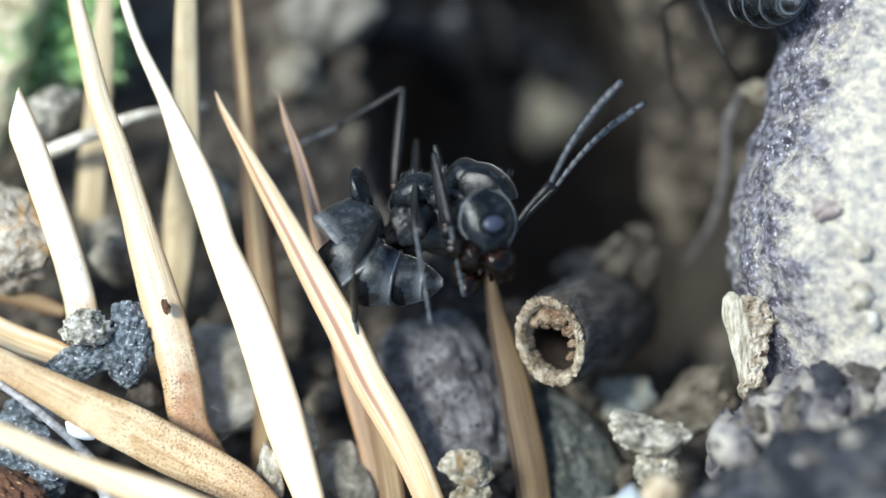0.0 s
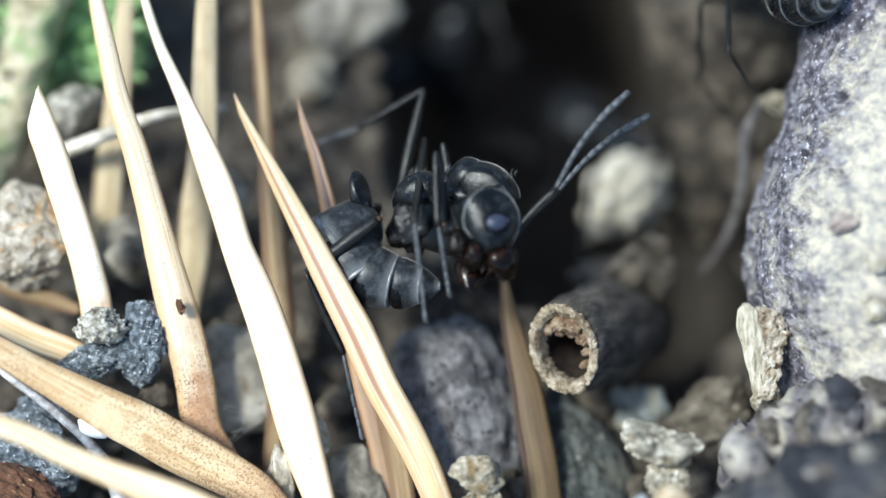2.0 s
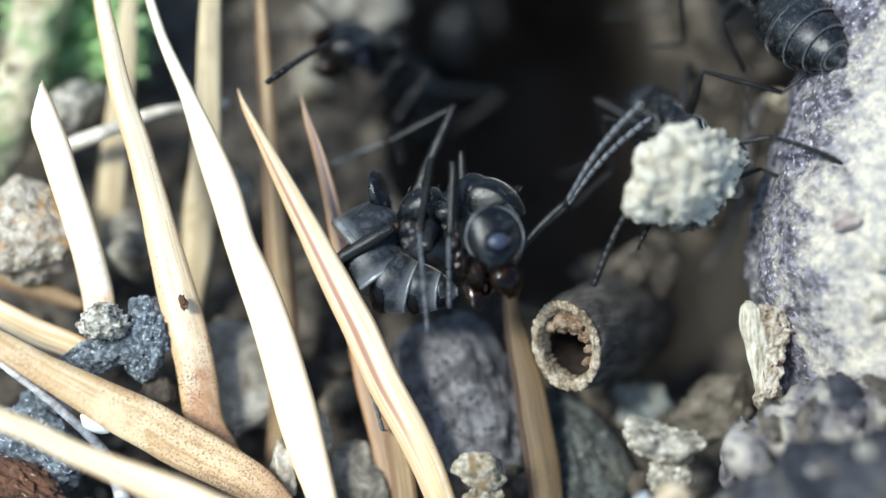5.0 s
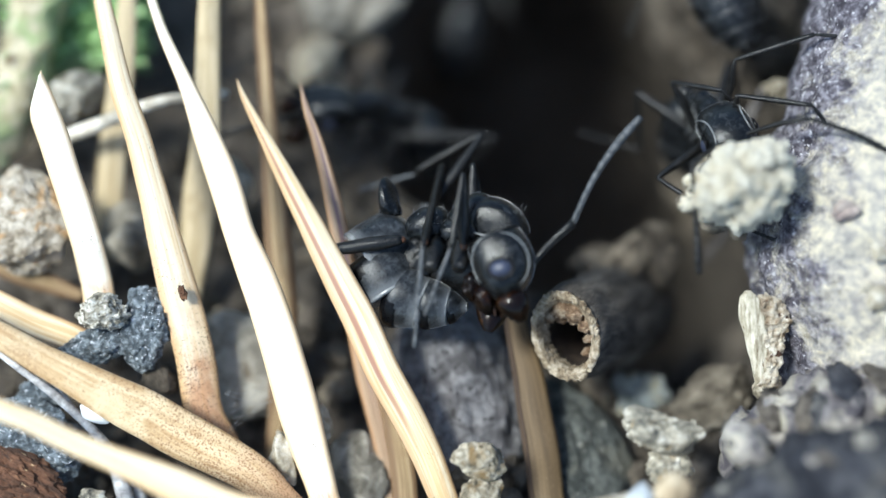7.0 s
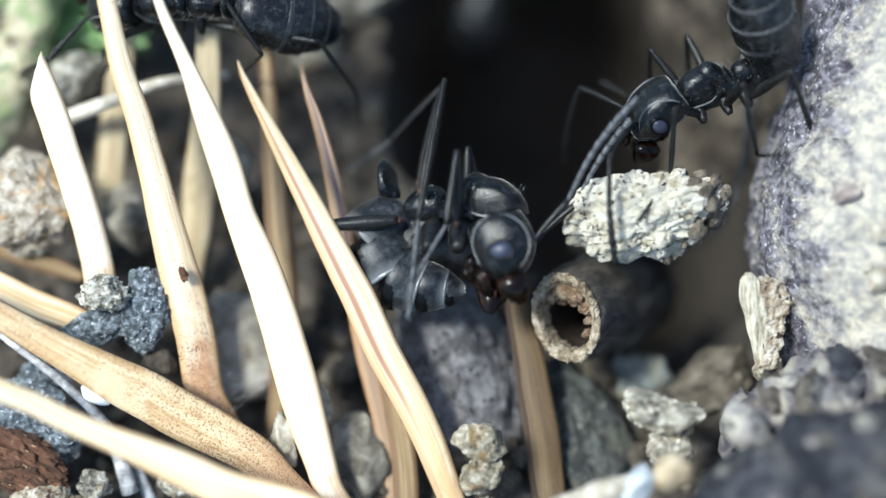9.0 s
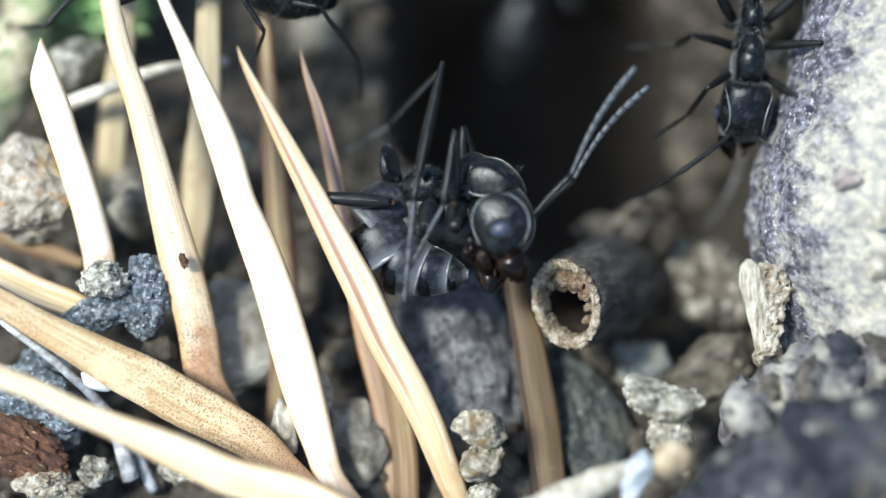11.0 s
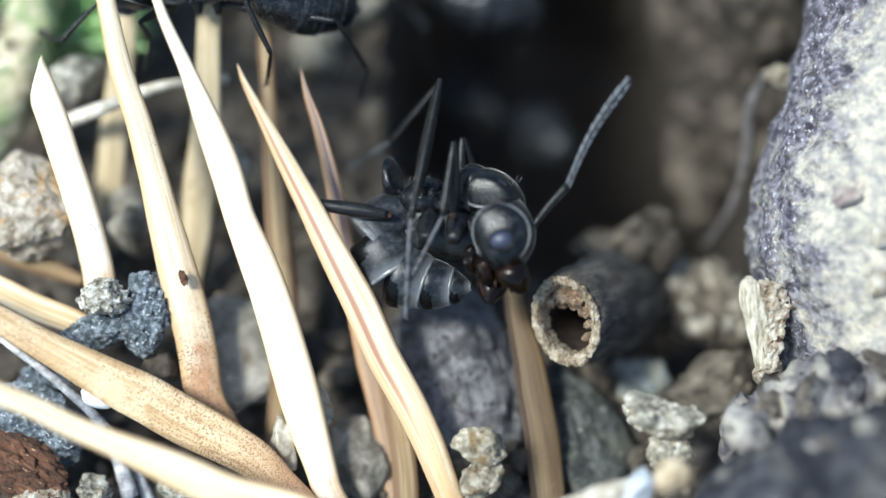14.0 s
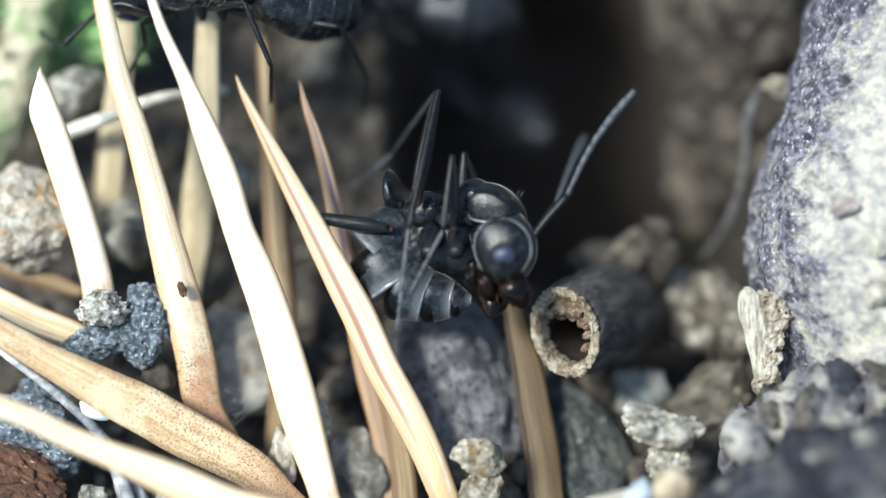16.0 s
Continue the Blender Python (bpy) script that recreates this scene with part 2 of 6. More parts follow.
M["algae"] = mat("green algae crust", ((0.3, (0.2, 0.23, 0.12)), (0.5, (0.32, 0.36, 0.21)), (0.7, (0.46, 0.5, 0.33))), 3.0, 0.85, 0.8, 9, 0.06)
M["scar"] = mat("reddish scar", ((0.3, (0.24, 0.19, 0.18)), (0.7, (0.42, 0.36, 0.32))), 4.0, 0.75, 0.6, 12, 0.05)
M["ant"] = mat("black ant cuticle with grey down", ((0.34, (0.002, 0.0023, 0.0026)), (0.55, (0.005, 0.0056, 0.0062)), (0.72, (0.02, 0.0215, 0.0235))), 6.0, 0.24, 0.4, 26, 0.018, (1, 1, 1), spec=0.34, vary=0.05, sheen=0.45)
M["ant_grey"] = mat("downy grey ant cuticle", ((0.34, (0.01, 0.0112, 0.0128)), (0.55, (0.024, 0.0262, 0.029)), (0.72, (0.055, 0.059, 0.064))), 6.0, 0.3, 0.4, 26, 0.018, (1, 1, 1), spec=0.35, vary=0.05, sheen=0.4, margin=((0.12, 0.125, 0.13), 0.04, 0.3))
M["ant_dusky"] = mat("dusky black gaster cuticle", ((0.36, (0.003, 0.0033, 0.0038)), (0.55, (0.009, 0.0098, 0.011)), (0.72, (0.035, 0.037, 0.04))), 7.0, 0.27, 0.4, 24, 0.02, (1, 1, 1), spec=0.45, vary=0.05)
M["ant_black"] = mat("bare black ant cuticle", ((0.3, (0.002, 0.002, 0.0025)), (0.7, (0.005, 0.005, 0.0056))), 4.0, 0.3, 0.2, 20, 0.01, spec=0.15)
M["ant_leg"] = mat("dark brown ant leg", ((0.3, (0.004, 0.0038, 0.0036)), (0.7, (0.016, 0.0155, 0.015))), 6.0, 0.3, 0.5, 26, 0.02, spec=0.35, vary=0.05)
M["ant_joint"] = mat("reddish ant joint", ((0.3, (0.03, 0.014, 0.008)), (0.7, (0.1, 0.045, 0.022))), 6.0, 0.35, 0.3, 20, 0.012, spec=0.5)
M["ant_jaw"] = mat("glossy brown ant jaw", ((0.3, (0.0016, 0.0008, 0.0005)), (0.6, (0.006, 0.0024, 0.001)), (0.75, (0.03, 0.0115, 0.003))), 4.0, 0.16, 0.12, 12, 0.01, spec=0.25)
M["ant_feeler"] = mat("grey downy feeler", ((0.3, (0.03, 0.033, 0.036)), (0.7, (0.095, 0.1, 0.108))), 8.0, 0.5, 0.4, 30, 0.012, spec=0.5)
M["ant_edge"] = mat("pale tergite edge and cheek glint", ((0.3, (0.09, 0.094, 0.096)), (0.7, (0.22, 0.224, 0.224))), 5.0, 0.3, 0.2, 20, 0.01, spec=0.5)
M["ant_eye"] = mat("blue-black compound eye", ((0.3, (0.02, 0.024, 0.042)), (0.7, (0.045, 0.052, 0.085))), 30.0, 0.4, 0.25, 60, 0.008, spec=0.4)


# ---- mesh helpers (mm) ----
def mesh_of(name, bm, material, smooth=True):
    for v in bm.verts:
        v.co *= MM
    me = bpy.data.meshes.new(name)
    bm.to_mesh(me)
    bm.free()
    me.materials.append(material)
    if smooth:
        me.polygons.foreach_set("use_smooth", [True] * len(me.polygons))
    return me


def part(name, bm, material, parent, label="", m=None, smooth=True):
    """Link a bmesh as one mesh object under a thing or part, at the pose m (mm) in its space."""
    ob = new(name, mesh_of(name, bm, material, smooth))
    ob.parent = parent
    if m is not None:
        ob.matrix_basis = metres(m)
    if label:
        tagged(ob, label)
    return ob


def thing(name, bm, material, m, label, category, group="", kind="", smooth=True):
    """A top-level thing of one mesh at the pose m (mm, on the bank)."""
    ob = new(name, mesh_of(name, bm, material, smooth))
    ob.matrix_basis = metres(BANK @ m)
    return tagged(ob, label, category, group, kind)


def base(name, m, label, category, group="", kind=""):
    """A top-level empty at the pose m (mm, on the bank)."""
    ob = new(name)
    ob.empty_display_size = MM
    ob.matrix_basis = metres(BANK @ m)
    return tagged(ob, label, category, group, kind)


def place(p, rx=0, ry=0, rz=0):
    return pose(p[0], p[1], p[2], rx, ry, rz)


def aim(a, b, out=(0, 0, 1)):
    """The pose at a whose z axis points to b and whose y axis leans towards out."""
    a, b = Vector(a), Vector(b)
    z = (b - a).normalized()
    x = Vector(out).cross(z)
    if x.length < 1e-6:
        x = Vector((1, 0, 0)).cross(z)
    x.normalize()
    y = z.cross(x)
    m = Matrix((x, y, z)).transposed().to_4x4()
    m.translation = a
    return m


def glide(rows, steps):
    """Points between the rows, on a smooth curve through them."""
    rows = [np.array(r, float) for r in rows]
    pts = [2 * rows[0] - rows[1], *rows, 2 * rows[-1] - rows[-2]]
    out = []
    for i in range(1, len(pts) - 2):
        p0, p1, p2, p3 = pts[i - 1:i + 3]
        for k in range(steps):
            t = k / steps
            out.append(0.5 * (2 * p1 + (p2 - p0) * t + (2 * p0 - 5 * p1 + 4 * p2 - p3) * t * t + (3 * p1 - 3 * p2 + p3 - p0) * t ** 3))
    out.append(rows[-1])
    return out


def skin(bm, rings):
    """Join rings of points into a closed skin."""
    made = [[bm.verts.new(p) for p in ring] for ring in rings]
    n = len(made[0])
    for a, b in zip(made, made[1:]):
        for i in range(n):
            bm.faces.new((a[i], a[(i + 1) % n], b[(i + 1) % n], b[i]))
    bm.faces.new(list(reversed(made[0])))
    bm.faces.new(made[-1])
    bmesh.ops.recalc_face_normals(bm, faces=bm.faces)
    return bm


def loft(rings, n=20, steps=4, power=1.0):
    """A body along x from rings (x, half width, half height, z offset)."""
    bm = bmesh.new()
    out = []
    for x, ry, rz, zc in glide(rings, steps):
        ry, rz = max(ry, 0.004), max(rz, 0.004)
        ring = []
        for i in range(n):
            a = 2 * math.pi * i / n
            c, s = math.cos(a), math.sin(a)
            c, s = math.copysign(abs(c) ** power, c), math.copysign(abs(s) ** power, s)
            ring.append(Vector((x, ry * c, zc + rz * s)))
        out.append(ring)
    return skin(bm, out)


def tube(points, radii, n=10, steps=5, rough=0.0, seed=0):
    """A round limb along a smooth curve through points."""
    rows = glide([(*p, r) for p, r in zip(points, radii)], steps)
    pts = [Vector(r[:3]) for r in rows]
    bm = bmesh.new()
    rings, side = [], None
    for k, p in enumerate(pts):
        d = (pts[min(k + 1, len(pts) - 1)] - pts[max(k - 1, 0)]).normalized()
        if side is None:
            side = d.orthogonal().normalized()
        side = (side - d * side.dot(d)).normalized()
        up = d.cross(side)
        ring = []
        for i in range(n):
            a = 2 * math.pi * i / n
            q = p + (side * math.cos(a) + up * math.sin(a)) * max(rows[k][3], 0.003)
            if rough:
                q += (q - p) * rough * noise.fractal(q * 1.7 + Vector((seed, seed, 0)), 1.0, 2.0, 4)
            ring.append(q)
        rings.append(ring)
    return skin(bm, rings)


def lump(size, seed, rough=0.22, facet=0.0, detail=4, fine=0.05):
    """An irregular stone or clod: a noisy ball with facets and fine relief."""
    bm = bmesh.new()
    bmesh.ops.create_icosphere(bm, subdivisions=detail, radius=1.0)
    off = Vector((seed * 3.7, seed * 1.9, -seed * 2.3))
    cuts = []
    rnd = random.Random(seed)
    for _ in range(14):
        d = Vector((rnd.gauss(0, 1), rnd.gauss(0, 1), rnd.gauss(0, 1))).normalized()
        cuts.append((d, rnd.uniform(0.68, 0.95)))
    for v in bm.verts:
        d = v.co.normalized()
        r = 1.0
        if facet:
            for c, h in cuts:
                k = d.dot(c)
                if k > 0 and r * k > h:
                    r += facet * (h / k - r)
        r += rough * noise.fractal(d * 1.1 + off, 1.0, 2.0, 3)
        r += fine * noise.fractal(d * 5.0 + off, 0.8, 2.1, 4)
        v.co = Vector((d.x * size[0], d.y * size[1], d.z * size[2])) * r
    return bm


def blade(length, width, thick, bend=0.0, twist=0.0, tip=0.35, foot=0.85, keel=0.5, n=14, steps=44, seed=0):
    """A small leaf: flattened, keeled, tapering to a point; along z, its face towards y."""
    bm = bmesh.new()
    rings = []
    for k in range(steps + 1):
        t = k / steps
        w = (foot + (1 - foot) * min(1, t / 0.25)) * (1 - t ** (1 / tip)) ** 0.8 if t < 1 else 0
        w = max(w * width / 2, 0.008)
        d = max(thick / 2 * (0.35 + 0.65 * w / (width / 2)), 0.006)
        a0 = radians(twist) * t
        ring = []
        for i in range(n):
            a = 2 * math.pi * i / n
            x, y = w * math.cos(a), d * math.sin(a)
            if y > 0:
                y *= 1 + keel * (1 - abs(math.cos(a))) - 0.35 * keel * math.exp(-((x / (0.22 * w)) ** 2))
            x += 0.02 * width * noise.noise(Vector((seed * 5, t * 9, 1)))
            y += 0.05 * thick * noise.noise(Vector((x * 3, t * 14, seed)))
            ring.append(Vector((x * math.cos(a0) - y * math.sin(a0) + bend * math.sin(math.pi * t), x * math.sin(a0) + y * math.cos(a0), t * length)))
        rings.append(ring)
    return skin(bm, rings)


# ---- the ground: one sheet with the nest's mouth sunk into it ----
def pit_depth(x, y):
    """How far the nest's mouth drops below the ground at (x, y), mm."""
    dx = (x - 2.5) / (3.55 if x < 2.5 else 5.0)
    dy = (y - 7.6) / (6.2 if y < 7.6 else 9.0)
    bulge = 4.0 if x > 2.5 else 2.0
    r = (abs(dx) ** bulge + abs(dy) ** bulge) ** (1 / bulge) + 0.1 * noise.noise(Vector((x * 0.5, y * 0.5, 7)))
    t = min(1.0, max(0.0, (1.18 - r) / 0.32))
    return 15.8 * t * t * (3 - 2 * t)


def ground_height(x, y):
    p = Vector((x * 0.28, y * 0.28, 3.3))
    h = 0.75 * noise.fractal(p, 1.0, 2.0, 6)
    h += 0.16 * noise.fractal(Vector((x * 1.9, y * 1.9, 1.0)), 0.7, 2.1, 5)
    far = max(0.0, math.hypot(x, y) - 14)
    h += min(far * 0.05, 30.0) * noise.noise(Vector((x * 0.01, y * 0.01, 0)))
    h -= 4.6 * math.exp(-((x - 4.7) ** 2 + (y - 0.3) ** 2) / 2.2)
    return h - 0.3 - pit_depth(x, y)


REACH = 400000.0


def ground():
    fine = [i * 0.13 for i in range(-100, 101)]
    out, step, a = [], 0.13, fine[-1]
    while a < REACH:
        step *= 1.32
        a += step
        out.append(a)
    axis = [-v for v in reversed(out)] + fine + out
    n = len(axis)
    verts = [(x * MM, (y + 3) * MM, ground_height(x, y + 3) * MM) for y in axis for x in axis]
    faces = [(j * n + i, j * n + i + 1, (j + 1) * n + i + 1, (j + 1) * n + i) for j in range(n - 1) for i in range(n - 1)]
    me = bpy.data.meshes.new("ground")
    me.from_pydata(verts, [], faces)
    me.polygons.foreach_set("use_smooth", [True] * len(faces))
    me.materials.append(M["soil"])
    tagged(new("ground", me), "dark damp soil sloping into an ant nest's mouth", "ground", kind="structure")


ground()


def soil_crumbs():
    """Loose crumbs of soil and sand on the ground, too many to count."""
    rnd = random.Random(5)
    shapes = []
    for k in range(7):
        bm = lump((1, 1, 1), 60 + k, 0.3, 0.7, 2, 0.1)
        bm.verts.index_update()
        shapes.append(([v.co.copy() for v in bm.verts], [[v.index for v in f.verts] for f in bm.faces]))
        bm.free()
    verts, faces = [], []
    for _ in range(2600):
        x, y = rnd.uniform(-11, 11), rnd.uniform(-7, 15)
        if pit_depth(x, y) > 3.5:
            continue
        r = rnd.choice((0.06, 0.09, 0.12, 0.16, 0.22, 0.3)) * rnd.uniform(0.7, 1.3)
        co, fs = rnd.choice(shapes)
        turn = Euler((rnd.uniform(0, 6), rnd.uniform(0, 6), rnd.uniform(0, 6))).to_matrix()
        stretch = Vector((r, r * rnd.uniform(0.6, 1), r * rnd.uniform(0.6, 1)))
        at = Vector((x, y, ground_height(x, y) + 0.25 * r))
        n = len(verts)
        verts += [(at + turn @ (c * stretch)) * MM for c in co]
        faces += [[n + i for i in f] for f in fs]
    me = bpy.data.meshes.new("soil_crumbs")
    me.from_pydata(verts, [], faces)
    me.materials.append(M["crumb"])
    tagged(new("soil_crumbs", me), "loose brown soil crumbs and sand scattered on the ground", "soil", kind="stuff")


M["dirt"] = mat("dry brown dirt and painted clod shade", ((0.3, (0.07, 0.057, 0.042)), (0.5, (0.15, 0.125, 0.093)), (0.7, (0.28, 0.24, 0.185))), 3.0, 0.85, 0.9, 10, 0.1)
M["crumb"] = mat("soil crumb", ((0.3, (0.035, 0.028, 0.021)), (0.5, (0.095, 0.077, 0.058)), (0.7, (0.22, 0.185, 0.14))), 1.1, 0.85, 0.9, 10, 0.1)
soil_crumbs()


# ---- the root that stands beside the nest ----
def root():
    r = base("root", Matrix(), "thick lichen-grey tree root beside the nest", "root")
    def flat(bm):
        # the root is a little wider than it is deep
        for v in bm.verts:
            v.co.z = -0.6 + 0.82 * (v.co.z + 2.3)
        return bm

    part("bark", flat(tube([(10.39, 7.88, -2.9), (9.56, 5.56, -2.5), (9.15, 3.44, -2.4), (8.61, 1.67, -2.3), (8.32, 0.12, -2.3), (8.70, -1.53, -2.3), (9.25, -3.08, -2.3), (9.78, -5.11, -2.6), (10.17, -7.54, -3.5)],
                      [2.55, 2.5, 2.5, 2.45, 2.62, 2.55, 2.5, 2.5, 2.5], 110, 22, 0.06, 3)), M["root"], r, "purplish bark with cream lichen")
    bm = bmesh.new()
    bmesh.ops.create_uvsphere(bm, u_segments=20, v_segments=10, radius=1)
    for v in bm.verts:
        d = math.hypot(v.co.x, v.co.y)
        v.co = Vector((v.co.x * 0.22, v.co.y * 0.17, v.co.z * 0.1 * (0.1 + 1.3 * d * d)))
        v.co += 0.12 * noise.noise_vector(v.co * 8)
    part("scar", bm, M["scar"], r, "small reddish ring scar", place((6.92, 0.73, 1.42), 0, -14, 10))
    for k, (p, s) in enumerate((((7.51, 0.01, 1.6), 0.2), ((7.46, -0.77, 1.58), 0.26), ((7.66, -1.16, 1.56), 0.18), ((6.36, -1.45, 1.1), 0.07), ((7.27, -0.57, 1.56), 0.12))):
        part("quartz_grain", lump((s, s * 0.8, s * 0.7), 90 + k, 0.3, 0.8, 3), M["pale_quartz"], r, "white quartz grain stuck to the bark", place(p, 20 * k, 30, 50 * k))
    return r


root()
def low_root(name, path, radii, rough, seed, material, label, plates):
    """A root lying over the soil, with loose plates of bark on it."""
    r = base(name, Matrix(), label, "root")
    part("bark", tube(path, radii, 56, 16, rough, seed), M[material], r)
    rnd = random.Random(seed)
    for k in range(plates):
        i = rnd.randrange(len(path) - 1)
        f = rnd.random()
        p = Vector(path[i]).lerp(Vector(path[i + 1]), f)
        q = radii[i] * (1 - f) + radii[i + 1] * f
        a = radians(rnd.uniform(15, 165))
        d = Vector((0, math.cos(a), math.sin(a)))
        s = rnd.uniform(0.16, 0.42)
        part("bark_plate", lump((s * 1.6, s * 0.8, 0.09), seed * 50 + k, 0.35, 0.4, 3, 0.2), M[rnd.choice(("spur", "dark_root", "twig"))], r, "", aim(p + d * q * 1.02, p + d * q * 2, (1, rnd.uniform(-0.5, 0.5), 0.2)))
    return r


low_root("surface_root", [(3.60, -6.00, 1.6), (4.60, -5.30, 2.1), (5.50, -4.70, 2.4), (6.70, -4.36, 2.6), (7.96, -4.20, 2.8), (9.44, -4.20, 2.8)], [0.7, 0.9, 1.2, 1.35, 1.5, 1.6], 0.28, 8,
         "dark_root", "dark weathered root lying over the soil", 34)
low_root("root_spur", [(5.15, -3.55, 0.2), (5.67, -3.24, 0.7), (6.52, -2.97, 0.9), (7.54, -2.78, 0.8), (8.80, -2.60, 0.6)], [0.3, 0.65, 0.8, 0.85, 0.9], 0.35, 21,
         "spur", "blotchy brown-grey root spur", 26)
thing("bud", lump((0.32, 0.5, 0.3), 33, 0.2), M["spur"], place((5.13, -3.29, 2), 0, 0, 35), "small brown bud on the dark root", "bud")


def bark_flake():
    f = base("bark_flake", aim((5.74, -2.53, 0.3), (5.65, -0.64, 0.6)), "pale fibrous flake of bark leaning on the root", "bark flake")
    # height, half width, how far the strip leans out
    for kind, rings in (("pale", ((0.0, 0.09, 0.03), (0.45, 0.13, 0.06), (0.95, 0.2, 0.1), (1.4, 0.24, 0.17), (1.75, 0.17, 0.23), (1.9, 0.06, 0.26))),
                        ("crumbly", ((-0.02, 0.15, -0.02), (0.15, 0.21, -0.06), (0.45, 0.2, -0.11), (0.95, 0.22, -0.19), (1.35, 0.27, -0.23), (1.66, 0.2, -0.17), (1.82, 0.06, -0.1)))):
        bm = loft([(a, b, 0.05 + 0.16 * b, c) for a, b, c in rings], 34, 10)
        for v in bm.verts:
            z, x, y = v.co
            c = float(np.interp(z, [r[0] for r in rings], [r[2] for r in rings]))
            v.co = Vector((x + c, (y - c) * (1.0 if kind == "pale" else 1.3), z))
            v.co += (0.03 if kind == "pale" else 0.06) * noise.noise_vector(Vector((v.co.x * 9, v.co.y * 3, v.co.z * 2.4)))
            v.co.y += 0.025 * noise.noise(Vector((v.co.x * 34, 0.4, v.co.z * 1.5)))
        bmesh.ops.recalc_face_normals(bm, faces=bm.faces)
        if kind == "crumbly":
            bm.normal_update()
            for v in bm.verts:
                v.co += v.normal * 0.09 * noise.fractal(v.co * 6, 0.7, 2.0, 4)
        part("strip", bm, M["flake" if kind == "pale" else "rust_grit"], f, "pale fibrous strip" if kind == "pale" else "crumbly brown and cream strip", place((0, 0.04 if kind == "pale" else 0.0, 0.0)), smooth=kind == "pale")
    part("crumb", lump((0.16, 0.14, 0.2), 14, 0.3, 0.5, 3, 0.15), M["beige_grit"], f, "gritty crumb at the foot", place((0.02, 0.02, 0.08)))


bark_flake()


# ---- needles ----
def straw(name, stops, rough=0.5, edge=None, band=None, foot=None, dots=None, dots_at=(0.62, 0.66), blotch=None, bump=0.35):
    """A dry needle's skin: fibres run along it. Its surface coordinates are across (0 to 1) and along (mm from the foot)."""
    m = bpy.data.materials.new(name)
    m.use_nodes = True
    nt = m.node_tree
    b = nt.nodes["Principled BSDF"]
    uv = nt.nodes.new("ShaderNodeUVMap")
    uv.uv_map = "fibre"
    xyz = nt.nodes.new("ShaderNodeSeparateXYZ")
    nt.links.new(uv.outputs[0], xyz.inputs[0])
    across, along = xyz.outputs[0], xyz.outputs[1]
    info = nt.nodes.new("ShaderNodeObjectInfo")

    def at(wide, far):
        c = nt.nodes.new("ShaderNodeCombineXYZ")
        nt.links.new(math_of(nt, "MULTIPLY", across, wide), c.inputs[0])
        nt.links.new(math_of(nt, "MULTIPLY", along, far), c.inputs[1])
        c.inputs[2].default_value = (sum(map(ord, name)) % 37) * 1.7
        return c.outputs[0]

    r = ramp_of(nt, [(0.5 + 0.62 * (pos - 0.5), col) for pos, col in stops])
    nt.links.new(noise_of(nt, at(9.0, 0.35), 1.0, 6.0, 0.62, 0.2), r.inputs[0])
    col = r.outputs[0]
    cloud = noise_of(nt, at(1.6, 1.3), 1.0, 5.0, 0.6, 0.5)
    fibre = noise_of(nt, at(26.0, 0.6), 1.0, 5.0, 0.7)
    if blotch:
        col = mix_of(nt, col, blotch, math_of(nt, "MULTIPLY", soft_of(nt, cloud, 0.44, 0.66), 0.85))
    if foot:
        tint, reach = foot
        worn = math_of(nt, "ADD", along, math_of(nt, "MULTIPLY", math_of(nt, "SUBTRACT", cloud, 0.5), -2.2 * reach))
        worn = math_of(nt, "ADD", worn, math_of(nt, "MULTIPLY", math_of(nt, "SUBTRACT", fibre, 0.5), 1.2 * reach))
        col = mix_of(nt, col, tint, math_of(nt, "MULTIPLY", soft_of(nt, worn, reach * 1.35, reach * 0.35), 0.9))
    if edge:
        tint, a0, a1 = edge
        rim = math_of(nt, "MINIMUM", across, math_of(nt, "MULTIPLY", math_of(nt, "SUBTRACT", 1.0, across), 1.3))
        side = math_of(nt, "ADD", rim, math_of(nt, "MULTIPLY", math_of(nt, "SUBTRACT", fibre, 0.5), 0.12))
        col = mix_of(nt, col, tint, math_of(nt, "MULTIPLY", soft_of(nt, side, a1, a0), 0.8))
    if band:
        tint, mid, half = band
        off = math_of(nt, "ABSOLUTE", math_of(nt, "SUBTRACT", across, mid), 0.0)
        off = math_of(nt, "ADD", off, math_of(nt, "MULTIPLY", math_of(nt, "SUBTRACT", fibre, 0.5), 0.1))
        reach = math_of(nt, "MULTIPLY", soft_of(nt, along, 1.8, 4.2), 0.9)
        col = mix_of(nt, col, tint, math_of(nt, "MULTIPLY", soft_of(nt, off, half * 1.2, half * 0.4), reach))
    if dots:
        where = noise_of(nt, at(1.2, 0.8), 1.0, 3.0, 0.6)
        near = math_of(nt, "MULTIPLY", soft_of(nt, along, 5.0, 1.5), 0.06)
        spots = math_of(nt, "ADD", near, math_of(nt, "ADD", noise_of(nt, at(24.0, 30.0), 1.0, 3.0, 0.6), math_of(nt, "MULTIPLY", math_of(nt, "SUBTRACT", where, 0.5), 0.3)))
        col = mix_of(nt, col, dots, soft_of(nt, spots, *dots_at))
    nt.links.new(col, b.inputs["Base Color"])
    rr = nt.nodes.new("ShaderNodeMapRange")
    rr.inputs[3].default_value, rr.inputs[4].default_value = rough - 0.12, rough + 0.2
    nt.links.new(fibre, rr.inputs[0])
    nt.links.new(rr.outputs[0], b.inputs["Roughness"])
    bp = nt.nodes.new("ShaderNodeBump")
    bp.inputs["Strength"].default_value = bump
    bp.inputs["Distance"].default_value = 0.03 * MM
    nt.links.new(math_of(nt, "ADD", fibre, math_of(nt, "MULTIPLY", noise_of(nt, at(20.0, 26.0), 1.0, 4.0, 0.7), 0.5)), bp.inputs["Height"])
